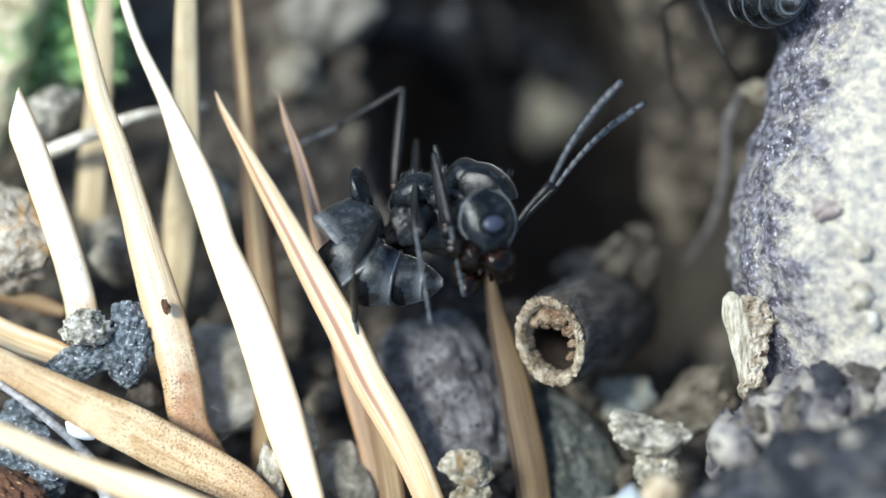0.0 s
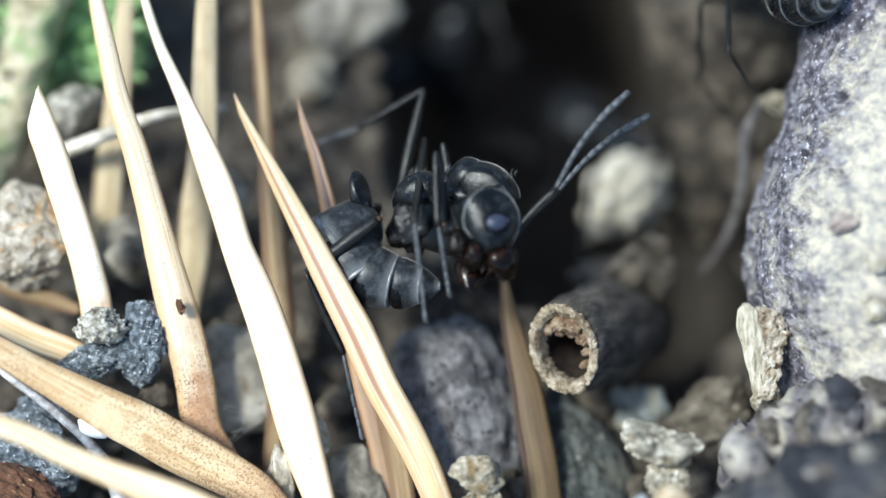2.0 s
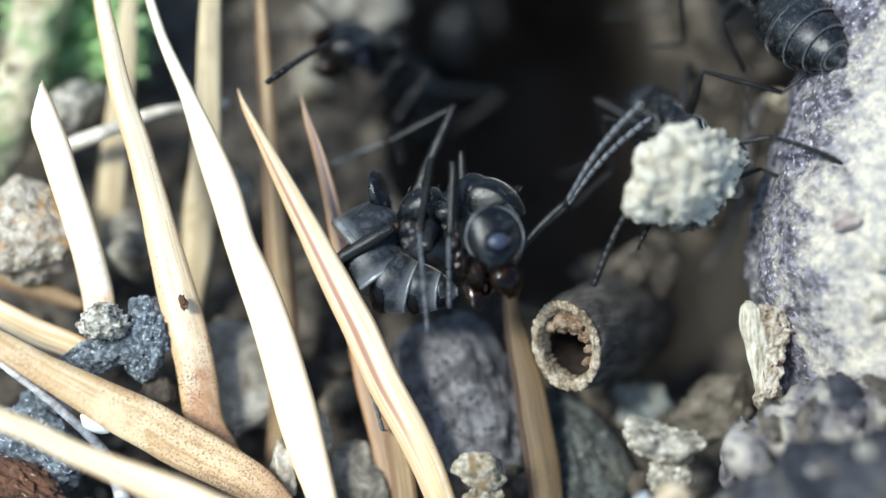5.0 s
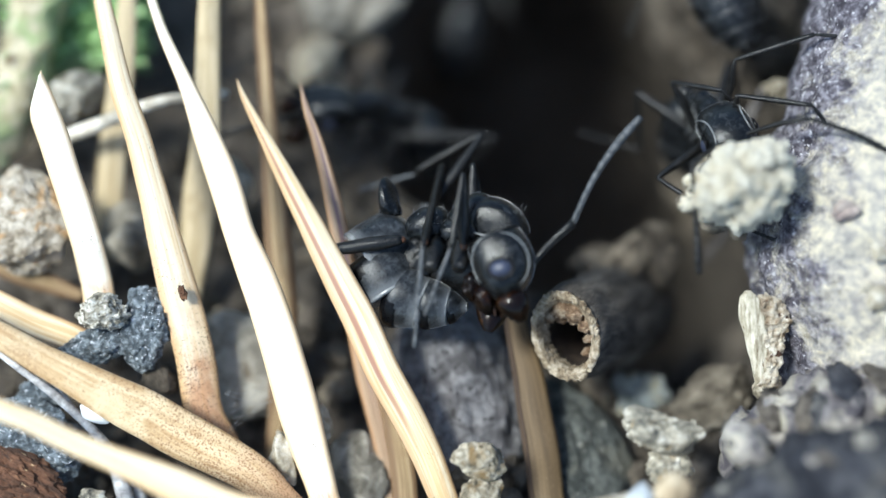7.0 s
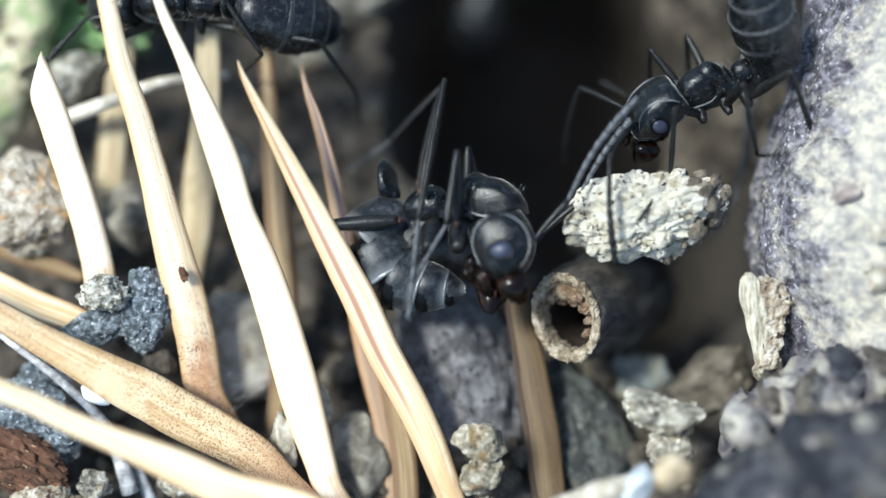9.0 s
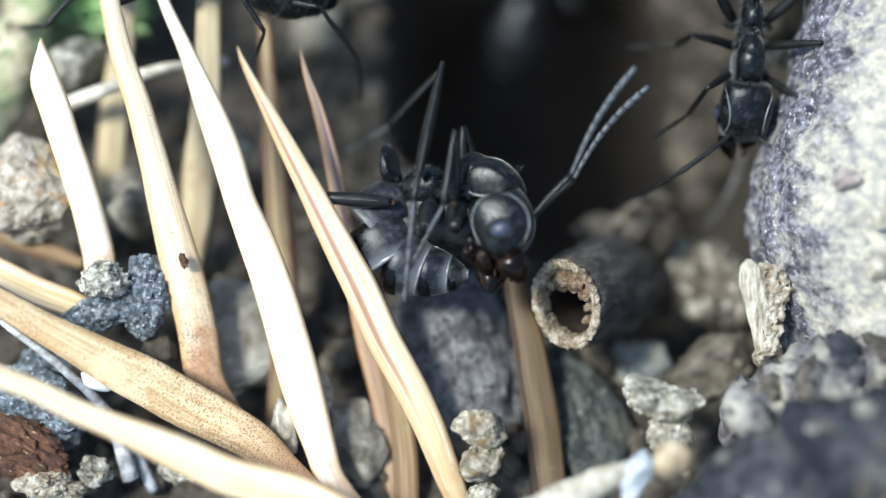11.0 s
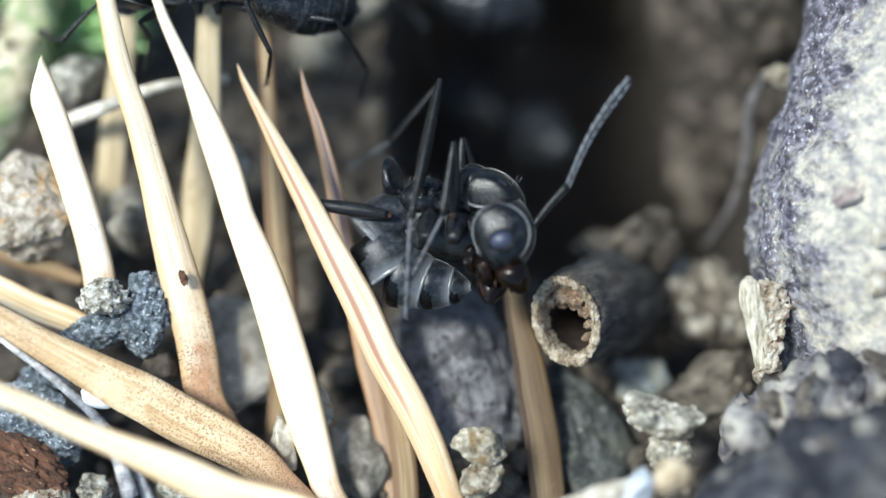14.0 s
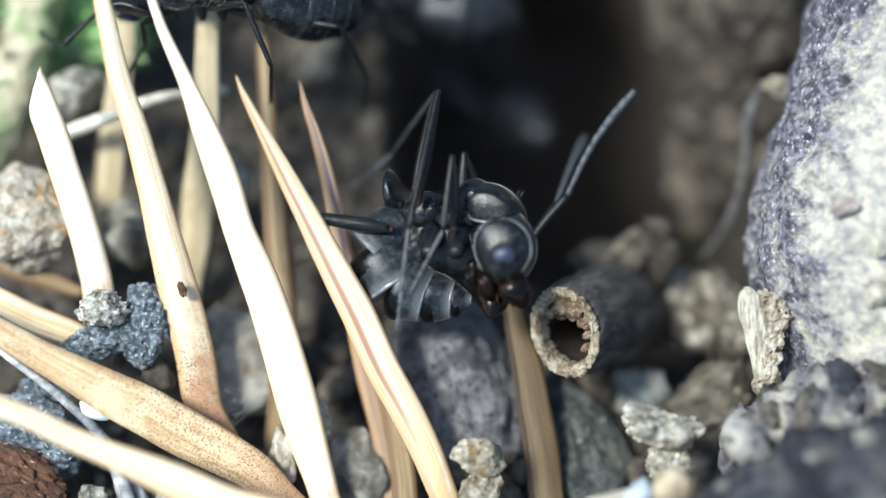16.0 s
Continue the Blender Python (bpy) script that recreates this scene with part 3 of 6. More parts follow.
    nt.links.new(bp.outputs[0], b.inputs["Normal"])
    b.inputs["Specular IOR Level"].default_value = 0.45
    return m


SPOT = (0.11, 0.04, 0.02)
STRAW = {}
STRAW["spotted"] = straw("reddish spotted straw", ((0.25, (0.7, 0.5, 0.28)), (0.45, (0.82, 0.66, 0.44)), (0.7, (0.9, 0.8, 0.62))), edge=((0.6, 0.37, 0.18), 0.06, 0.26), foot=((0.5, 0.26, 0.13), 2.4), dots=SPOT, dots_at=(0.66, 0.69))
STRAW["bleached"] = straw("bleached straw", ((0.25, (0.8, 0.69, 0.5)), (0.5, (0.88, 0.8, 0.66)), (0.75, (0.93, 0.88, 0.78))), edge=((0.72, 0.5, 0.27), 0.04, 0.22), foot=((0.58, 0.34, 0.18), 1.1), dots=SPOT, dots_at=(0.74, 0.78), bump=0.25)
STRAW["grooved"] = straw("pale grooved straw", ((0.25, (0.68, 0.47, 0.24)), (0.45, (0.8, 0.62, 0.37)), (0.7, (0.9, 0.8, 0.6))), edge=((0.56, 0.33, 0.16), 0.06, 0.22), band=((0.36, 0.17, 0.12), 0.34, 0.1), foot=((0.62, 0.4, 0.2), 1.6), dots=SPOT, dots_at=(0.74, 0.78))
STRAW["straw"] = straw("pale straw", ((0.25, (0.66, 0.44, 0.22)), (0.45, (0.79, 0.6, 0.36)), (0.7, (0.88, 0.75, 0.54))), edge=((0.5, 0.3, 0.15), 0.02, 0.12))
STRAW["tan"] = straw("weathered tan straw", ((0.25, (0.44, 0.27, 0.12)), (0.45, (0.56, 0.38, 0.2)), (0.7, (0.72, 0.55, 0.34))), 0.55, blotch=(0.76, 0.6, 0.38), foot=((0.5, 0.28, 0.15), 1.6), dots=(0.3, 0.16, 0.075), dots_at=(0.57, 0.63))
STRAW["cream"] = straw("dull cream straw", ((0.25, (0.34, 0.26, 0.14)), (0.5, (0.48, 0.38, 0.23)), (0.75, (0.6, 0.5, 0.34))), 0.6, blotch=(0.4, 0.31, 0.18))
# Brown straw made darker: shade at the back is put into the colour.
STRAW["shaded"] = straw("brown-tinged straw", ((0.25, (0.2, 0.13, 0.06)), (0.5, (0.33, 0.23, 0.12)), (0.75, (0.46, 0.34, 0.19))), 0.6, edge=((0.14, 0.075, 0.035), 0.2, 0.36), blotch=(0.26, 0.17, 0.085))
STRAW["pinkish"] = straw("pinkish brown straw", ((0.25, (0.25, 0.16, 0.1)), (0.5, (0.4, 0.27, 0.17)), (0.75, (0.52, 0.38, 0.26))), 0.6, edge=((0.42, 0.22, 0.1), 0.05, 0.25), band=((0.2, 0.13, 0.14), 0.6, 0.14))
STRAW["two_toned"] = straw("two-toned brown straw", ((0.25, (0.075, 0.046, 0.02)), (0.5, (0.11, 0.07, 0.031)), (0.75, (0.15, 0.098, 0.046))), 0.6, dots=(0.2, 0.14, 0.08), dots_at=(0.68, 0.74))
STRAW["old"] = straw("old brown straw", ((0.25, (0.03, 0.017, 0.01)), (0.5, (0.05, 0.029, 0.016)), (0.75, (0.085, 0.052, 0.03))), 0.7)


def strip(rows, thick, lean=0.0, groove=None, slant=0.0, seed=0, n=22, steps=9):
    """Rings of a flattened, keeled needle along rows of (u, v, w, width), with across and along for each ring."""
    pts = glide(rows, steps)
    rings, run = [], 0.0
    last = len(pts) - 1
    for k, row in enumerate(pts):
        p, half = Vector(row[:3]), max(row[3], 0.012) / 2
        d = (Vector(pts[min(k + 1, last)][:3]) - Vector(pts[max(k - 1, 0)][:3])).normalized()
        if k:
            run += (p - Vector(pts[k - 1][:3])).length
        out = Vector((math.sin(radians(lean)), 0, math.cos(radians(lean))))
        side = d.cross(out).normalized()
        up = side.cross(d)
        deep = thick / 2.6 * (0.3 + 0.7 * min(1.0, half / 0.33))
        ring = []
        for i in range(n):
            a = math.tau * i / n
            x, y = math.cos(a), math.sin(a)
            y = math.copysign(abs(y) ** 0.5, y) * deep
            if y > 0:
                y *= 1 + 0.25 * (1 - abs(x)) + 0.1 * noise.noise(Vector((x * 3, run * 0.7, seed * 3.1)))
                if groove:
                    y -= groove[2] * min(1.0, half / 0.2) * math.exp(-((((x + 1) / 2 - groove[0]) / groove[1]) ** 2))
            wob = half * (1 + 0.05 * noise.noise(Vector((run * 1.3, seed * 7.7, 0.4 if x > 0 else 5.2))))
            q = p + side * x * wob + up * y
            if slant:
                near = max(0.0, 1 - (last - k) / 14)
                q += d * near * (slant * x * 0.5 + 0.07 * noise.noise(Vector((x * 5, seed, 1))))
            ring.append((q, (x + 1) / 2, run))
        rings.append(ring)
    return rings, run


def strip_mesh(name, rings, material, origin, ends=(True, True)):
    me = bpy.data.meshes.new(name)
    n = len(rings[0])
    verts = [(q - origin) * MM for ring in rings for q, _, _ in ring]
    where = [(a, s) for ring in rings for _, a, s in ring]
    faces = [(j * n + i, (j + 1) * n + i, (j + 1) * n + (i + 1) % n, j * n + (i + 1) % n) for j in range(len(rings) - 1) for i in range(n)]
    if ends[0]:
        faces.append(tuple(range(n)))
    if ends[1]:
        faces.append(tuple((len(rings) - 1) * n + i for i in reversed(range(n))))
    me.from_pydata(verts, [], faces)
    layer = me.uv_layers.new(name="fibre")
    for loop in me.loops:
        layer.data[loop.index].uv = where[loop.vertex_index]
    me.polygons.foreach_set("use_smooth", [True] * len(faces))
    me.materials.append(STRAW[material])
    bm = bmesh.new()
    bm.from_mesh(me)
    bmesh.ops.recalc_face_normals(bm, faces=bm.faces)
    bm.to_mesh(me)
    bm.free()
    return me


def needle(rows, material, label, thick, lean=0.0, groove=None, foot=0.0, tip=1.0, slant=0.0, seed=0, scab=None, ridge=None):
    """A fallen needle from its foot to its tip; foot and tip: the shares of its length at which those parts begin."""
    rings, run = strip(rows, thick, lean, groove, slant, seed)
    origin = Vector(rows[0][:3])
    a = max((k for k, r in enumerate(rings) if r[0][2] <= foot * run), default=0) if foot else 0
    b = min((k for k, r in enumerate(rings) if r[0][2] >= tip * run), default=len(rings) - 1) if tip < 1 else len(rings) - 1
    ob = new("needle", strip_mesh("needle", rings[a:b + 1], material, origin, (not a, b == len(rings) - 1)))
    ob.matrix_basis = metres(BANK @ place(origin))
    tagged(ob, label, "needle", "fallen needles")
    if a:
        f = new("foot", strip_mesh("foot", rings[:a + 1], material, origin, (True, False)))
        f.parent = ob
        tagged(f, "tan tinged foot")
    if b < len(rings) - 1:
        f = new("tip", strip_mesh("tip", rings[b:], material, origin, (False, True)))
        f.parent = ob
        tagged(f, "thin brown-edged tip")
    if ridge:
        off, share, stuff = ridge
        beside, _ = strip([(u + off * wide, v, w + 0.06, share * wide) for u, v, w, wide in rows], thick * 0.8, lean, None, 0.0, seed + 0.5)
        f = new("dark_edge", strip_mesh("dark_edge", beside, stuff, origin))
        f.parent = ob
        tagged(f, "dark brown raised edge")
    if scab:
        part("scab", lump((0.055, 0.12, 0.035), 71, 0.6, 0, 4, 0.6), M["bark"], ob, "dark red scab", place(scab, 0, 0, 15))
    return ob


needle([(-3.79, -3.99, -0.60, 0.52), (-4.10, -3.49, -0.50, 0.60), (-4.40, -2.93, -0.40, 0.69), (-4.51, -2.14, -0.30, 0.71), (-4.65, -1.41, -0.20, 0.73), (-4.89, -0.49, -0.10, 0.70), (-5.22, 0.95, 0.10, 0.55), (-5.46, 1.96, 0.30, 0.47), (-5.75, 2.95, 0.50, 0.41), (-5.94, 3.93, 0.70, 0.35), (-6.06, 4.57, 0.80, 0.29), (-6.20, 5.39, 0.90, 0.20), (-6.32, 6.25, 1.00, 0.05)],
       "spotted", "dry straw-coloured needle with a reddish spotted foot", 0.34, lean=14, foot=0.2, seed=1, scab=(-0.92, 3.27, 0.78))
needle([(-1.51, -5.38, -0.15, 0.41), (-1.82, -5.05, -0.05, 0.51), (-2.09, -4.63, -0.00, 0.55), (-2.26, -4.07, 0.05, 0.59), (-2.60, -2.89, 0.15, 0.76), (-2.99, -1.50, 0.25, 0.75), (-3.32, -0.48, 0.35, 0.68), (-3.65, 0.37, 0.45, 0.58), (-3.91, 1.26, 0.55, 0.57), (-4.20, 2.06, 0.65, 0.48), (-4.53, 2.92, 0.75, 0.29), (-4.96, 3.91, 0.85, 0.19), (-5.20, 4.68, 0.95, 0.15), (-5.38, 5.37, 1.00, 0.04)],
       "bleached", "bleached white needle tapering to a point", 0.34, lean=-8, foot=0.14, tip=0.7, seed=2)
needle([(0.45, -5.77, -0.35, 0.41), (0.22, -5.03, -0.15, 0.45), (0.07, -4.63, -0.05, 0.51), (-0.25, -3.77, 0.15, 0.57), (-0.61, -3.01, 0.25, 0.60), (-1.09, -2.11, 0.35, 0.63), (-1.49, -1.22, 0.45, 0.62), (-1.87, -0.47, 0.55, 0.56), (-2.24, 0.27, 0.65, 0.48), (-2.71, 1.18, 0.75, 0.36), (-3.09, 1.91, 0.85, 0.24), (-3.48, 2.67, 0.95, 0.12), (-3.63, 3.04, 1.00, 0.02)],
       "grooved", "pale needle with a reddish groove and a sharp point", 0.32, lean=8, groove=(0.33, 0.09, 0.07), foot=0.16, tip=0.9, seed=3)
needle([(-6.18, -1.85, -0.60, 0.56), (-6.30, -1.11, -0.40, 0.58), (-6.36, -0.50, -0.30, 0.58), (-6.55, 0.44, 0.00, 0.57), (-6.80, 1.35, 0.20, 0.56), (-7.00, 2.05, 0.35, 0.56), (-7.16, 2.55, 0.45, 0.53), (-7.28, 2.89, 0.50, 0.44)],
       "bleached", "short bleached needle with a broken slanted end", 0.3, lean=4, foot=0.12, slant=0.62, seed=4)
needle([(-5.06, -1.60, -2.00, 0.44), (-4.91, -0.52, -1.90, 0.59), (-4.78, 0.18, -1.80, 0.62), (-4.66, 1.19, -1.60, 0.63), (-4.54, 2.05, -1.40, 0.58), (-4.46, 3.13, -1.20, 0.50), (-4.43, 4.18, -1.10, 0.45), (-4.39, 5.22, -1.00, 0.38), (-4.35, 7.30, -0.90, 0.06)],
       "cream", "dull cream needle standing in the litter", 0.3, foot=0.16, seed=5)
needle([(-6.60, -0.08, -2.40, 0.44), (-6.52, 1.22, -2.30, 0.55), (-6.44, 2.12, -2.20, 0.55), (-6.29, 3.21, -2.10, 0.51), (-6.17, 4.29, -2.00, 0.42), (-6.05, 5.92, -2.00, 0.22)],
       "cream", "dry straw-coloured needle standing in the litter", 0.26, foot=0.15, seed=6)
needle([(-2.32, -4.98, 0.10, 0.41), (-2.83, -4.53, 0.20, 0.56), (-3.35, -4.03, 0.30, 0.71), (-3.89, -3.69, 0.35, 0.79), (-4.56, -3.33, 0.40, 0.87), (-5.23, -2.93, 0.50, 0.87), (-5.89, -2.58, 0.60, 0.80), (-6.54, -2.21, 0.70, 0.66), (-7.20, -1.83, 0.80, 0.54), (-7.84, -1.44, 0.90, 0.47), (-9.01, -0.77, 1.00, 0.30)],
       "tan", "thick tan needle lying across the litter", 0.42, foot=0.22, seed=7)
needle([(-1.03, -5.46, 1.80, 0.75), (-2.18, -4.84, 1.90, 0.73), (-3.04, -4.53, 1.90, 0.69), (-3.67, -4.33, 2.00, 0.67), (-4.31, -4.03, 2.05, 0.63), (-4.95, -3.74, 2.10, 0.55), (-5.58, -3.47, 2.15, 0.45), (-6.21, -3.20, 2.20, 0.40), (-6.84, -2.88, 2.25, 0.38), (-7.47, -2.61, 2.30, 0.36), (-8.41, -2.16, 2.30, 0.28)],
       "straw", "straw-coloured needle lying over the litter", 0.36, foot=0.14, seed=8)
needle([(-6.38, -1.79, -0.45, 0.31), (-6.78, -1.55, -0.35, 0.46), (-7.45, -1.28, -0.20, 0.49), (-8.08, -0.93, 0.00, 0.47), (-9.25, -0.33, 0.20, 0.41)],
       "straw", "straw-coloured needle lying under a crossing one", 0.28, foot=0.2, seed=9)
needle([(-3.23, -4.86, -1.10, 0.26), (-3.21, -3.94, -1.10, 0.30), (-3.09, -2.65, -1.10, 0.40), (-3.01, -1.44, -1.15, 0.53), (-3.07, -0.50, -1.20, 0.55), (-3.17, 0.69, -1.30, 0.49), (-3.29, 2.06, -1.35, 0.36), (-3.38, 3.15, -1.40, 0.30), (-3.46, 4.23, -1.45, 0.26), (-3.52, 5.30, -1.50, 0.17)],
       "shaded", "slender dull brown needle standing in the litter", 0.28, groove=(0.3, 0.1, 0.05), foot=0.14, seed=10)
needle([(-0.91, -5.23, -0.80, 0.25), (-1.07, -3.95, -0.75, 0.29), (-1.32, -2.82, -0.70, 0.34), (-1.50, -2.05, -0.70, 0.36), (-1.83, -0.16, -0.65, 0.37), (-2.06, 0.99, -0.60, 0.29), (-2.33, 2.03, -0.60, 0.21), (-2.54, 2.65, -0.60, 0.12), (-2.66, 3.15, -0.60, 0.02)],
       "pinkish", "pinkish brown needle with a sharp tip", 0.26, groove=(0.6, 0.1, 0.04), tip=0.85, seed=11)
needle([(2.07, -5.88, -0.40, 0.58), (1.97, -5.07, -0.40, 0.60), (1.89, -4.41, -0.50, 0.65), (1.81, -3.64, -0.50, 0.66), (1.68, -2.95, -0.60, 0.63), (1.56, -2.24, -0.70, 0.57), (1.39, -1.54, -0.80, 0.45), (1.28, -1.00, -0.90, 0.34), (1.20, -0.47, -1.00, 0.21), (1.11, 0.06, -1.05, 0.03)],
       "two_toned", "two-toned brown needle leaning below the nest's mouth", 0.34, ridge=(-0.39, 0.24, "old"), foot=0.12, tip=0.9, seed=12)
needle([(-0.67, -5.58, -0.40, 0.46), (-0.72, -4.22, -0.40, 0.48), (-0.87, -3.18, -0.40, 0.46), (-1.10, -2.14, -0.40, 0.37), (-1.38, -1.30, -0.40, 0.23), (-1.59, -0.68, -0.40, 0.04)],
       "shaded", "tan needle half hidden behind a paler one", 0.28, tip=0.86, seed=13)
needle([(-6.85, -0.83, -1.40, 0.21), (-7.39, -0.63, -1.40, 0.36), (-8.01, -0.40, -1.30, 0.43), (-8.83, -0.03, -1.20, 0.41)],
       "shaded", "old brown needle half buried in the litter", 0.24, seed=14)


def thin_stem(points, radii, material, label, name="dry_stem"):
    thing(name, tube(points, radii, 10, 8, 0.2, len(points)), M[material], Matrix(), label, "stem", "thin dry stems")


thin_stem([(-7.44, 2.12, -1.6), (-6.12, 2.57, -1.2), (-5.28, 2.88, -1.3), (-4.20, 3.07, -2)], [0.15, 0.13, 0.1, 0.08], "stem", "thin pale dry stem behind the needles")
thin_stem([(-8.50, -1.54, -0.2), (-7.70, -2.08, 0.1), (-6.89, -2.70, 0.1), (-6.11, -3.59, -0.1), (-5.74, -4.75, -0.3)], [0.05, 0.07, 0.08, 0.12, 0.17], "grey_stem", "thin curved grey stem under the needles")
thin_stem([(-7.19, -2.27, -0.3), (-6.54, -3.14, -0.2), (-5.81, -4.04, -0.4), (-5.38, -5.01, -0.6)], [0.04, 0.05, 0.08, 0.12], "grey_stem", "thin curved grey stem under the needles")
thin_stem([(6.25, 3.20, -2.2), (5.99, 2.56, -2.4), (5.95, 1.57, -2.6), (5.71, 0.58, -3), (5.24, -0.22, -3.6)], [0.09, 0.13, 0.115, 0.09, 0.06], "rootlet", "curved dark rootlet hanging by the nest", "rootlet")
def mossy_stalk():
    path = [(-7.82, 5.58, -2.6), (-8.11, 4.22, -2.4), (-8.41, 3.12, -2.5), (-8.95, 2.03, -2.8), (-9.42, 0.92, -3.2)]
    st = base("mossy_stalk", Matrix(), "thick tan stalk with green bloom beside the moss", "stem")
    part("stalk", tube(path, [0.56, 0.55, 0.52, 0.48, 0.42], 30, 10, 0.35, 5), M["mossy_stem"], st)
    rnd = random.Random(31)
    for k in range(34):
        i, f, a = rnd.randrange(4), rnd.random(), radians(rnd.uniform(10, 170))
        p = Vector(path[i]).lerp(Vector(path[i + 1]), f)
        d = Vector((math.cos(a), 0.2, math.sin(a))).normalized()
        s = rnd.uniform(0.06, 0.16)
        part("algae_patch", lump((s * 1.3, s, s * 0.5), 400 + k, 0.4, 0, 3, 0.3), M[rnd.choice(("algae", "algae", "beige_grit"))], st, "green algae on the stalk", aim(p + d * 0.5, p + d))


mossy_stalk()


def threads():
    rnd = random.Random(8)
    for k in range(9):
        a, b = Vector((-3.89, -2.71, 0)), Vector((-3.12, -2.70, -0.5))
        p = a + Vector((rnd.uniform(-0.1, 0.2), rnd.uniform(-0.6, 0.2), 0))
        q = b + Vector((rnd.uniform(-0.3, 0.1), rnd.uniform(-0.2, 0.35), rnd.uniform(-0.3, 0)))
        m = (p + q) / 2 + Vector((0, -0.06, 0))
        thing("fungal_thread", tube([p, m, q], [0.002, 0.0022, 0.002], 5, 6), M["thread"], Matrix(), "fine white fungal thread between two needles", "thread", "fungal threads")


threads()


# ---- stones and clods ----
def stone(name, p, size, material, label, seed, rough=0.22, facet=0.5, turn=(0, 0, 0), detail=4, fine=0.06, category="stone", group=""):
    return thing(name, lump(size, seed, rough, facet, detail, fine), M[material], place(p, *turn), label, category, group, smooth=detail < 5)


def grit(p, size, n, grain, material, label, seed, name="grit_clod", turn=0, group="grit clods"):
    """A clod of cemented grains: a rough core with grains standing proud of it."""
    rnd = random.Random(seed)
    core = lump(size, seed, 0.26, 0.95, 5, 0.06)
    shell = [v.co.copy() for v in core.verts]
    ob = thing(name, core, M[material], place(p, 0, 0, turn), label, "clod", group, smooth=False)
    bm = bmesh.new()
    for _ in range(n):
        at = rnd.choice(shell) * rnd.uniform(0.9, 1.02)
        r = grain * rnd.choice((0.35, 0.45, 0.6, 0.8, 1.2))
        made = bmesh.ops.create_icosphere(bm, subdivisions=1, radius=1.0)["verts"]
        turned = Euler((rnd.uniform(0, 6), rnd.uniform(0, 6), 0)).to_matrix()
        for v in made:
            d = v.co.copy()
            k = 1 + 1.1 * noise.noise(d * 1.3 + at * 9)
            v.co = at + turned @ Vector((d.x * r * k, d.y * r * 0.8 * k, d.z * r * 0.7 * k))
    tagged(part("grit_crust", bm, M[material], ob, smooth=False), kind="stuff")
    return ob


stone("quartz_stone", (-7.91, 0.63, -1), (0.95, 1.05, 0.6), "crystal", "white and orange stained quartz stone", 2, 0.2, 0.7, (0, 0, 20), 5)
grit((-6.14, -1.07, 0.25), (0.44, 0.38, 0.36), 130, 0.07, "pale_grit", "coarse pale grey grit clod between two needles", 3)
stone("slate_chip", (-6.21, -1.69, -0.1), (0.68, 0.34, 0.3), "slate", "dark glittering slate chip", 4, 0.25, 0.6, (10, 0, 6), 5, 0.14, group="slate chips")
stone("slate_chip", (-5.37, -1.38, -0.1), (0.48, 0.72, 0.34), "slate", "dark glittering slate chip", 5, 0.3, 0.6, (0, 10, -12), 5, 0.14, group="slate chips")
stone("slate_chip", (-7.39, -3.46, -0.3), (1.0, 0.72, 0.5), "slate", "blue-black slate chip under the needles", 6, 0.28, 0.6, (0, 0, -15), 5, 0.12, group="slate chips")
stone("slate_chip", (-7.39, -2.60, -0.5), (0.5, 0.4, 0.3), "slate", "dark slate chip under the needles", 7, 0.28, 0.6, (0, 0, 25), 4, 0.12, group="slate chips")
stone("bark_piece", (-7.65, -4.18, 0.1), (0.9, 0.5, 0.4), "bark", "reddish brown piece of rotten bark", 8, 0.3, 0.3, (0, 0, -28), 5, 0.16, "bark")
stone("brown_pebble", (-5.24, -2.38, -0.4), (0.35, 0.3, 0.3), "crumb", "small brown pebble beside the slate", 9, 0.2, 0.4)
grit((-6.90, -4.95, 0), (0.5, 0.3, 0.3), 70, 0.08, "beige_grit", "coarse grey-beige grit clod under the needles", 10)
stone("quartz_sliver", (-2.91, -3.77, -0.1), (0.27, 0.54, 0.22), "pale_quartz", "clear pale quartz sliver behind a needle", 11, 0.2, 0.8, (0, 0, 8))
for k, (p, size, name, stuff, text) in enumerate((((-7.05, -4.85, 0.1), (0.42, 0.32, 0.3), "grit_clod", "beige_grit", "coarse beige grit clod under the needles"), ((-6.35, -4.55, 0), (0.3, 0.28, 0.26), "grit_clod", "mixed_grit", "coarse grey-beige grit clod under the needles"),
                                                  ((-4.81, -4.53, -0.2), (0.4, 0.3, 0.3), "grit_clod", "mixed_grit", "coarse grey-beige grit clod under the needles"), ((-7.27, -4.73, 0.2), (0.5, 0.3, 0.3), "grit_clod", "rust_grit", "crumbly rust-brown grit clod"))):
    grit(p, size, 50, 0.06, stuff, text, 300 + k, name)
stone("quartz_sliver", (-2.26, -3.07, -0.35), (0.2, 0.42, 0.16), "pale_quartz", "clear pale quartz sliver behind a needle", 12, 0.2, 0.8, (0, 0, 18))
stone("grey_stone", (0.23, -3.15, -1.9), (1.4, 2.3, 1.3), "grey_rock", "dull grey stone with pale bloom below the ant", 13, 0.08, 0.45, (0, 0, 12), 5, 0.06)
stone("grey_stone", (2.68, -4.36, -1.5), (0.95, 2.0, 0.8), "green_slab", "dark greenish grey slab beside the brown needle", 14, 0.18, 0.6, (0, 0, 24), 5, 0.07)
grit((0.63, -3.67, 0.6), (0.5, 0.36, 0.4), 50, 0.06, "beige_grit", "rough beige pebble of cemented grit", 15, "beige_pebble", -10, "beige pebbles")
grit((0.67, -4.32, 0.55), (0.42, 0.38, 0.36), 50, 0.06, "beige_grit", "rough beige pebble of cemented grit", 151, "beige_pebble", 20, "beige pebbles")
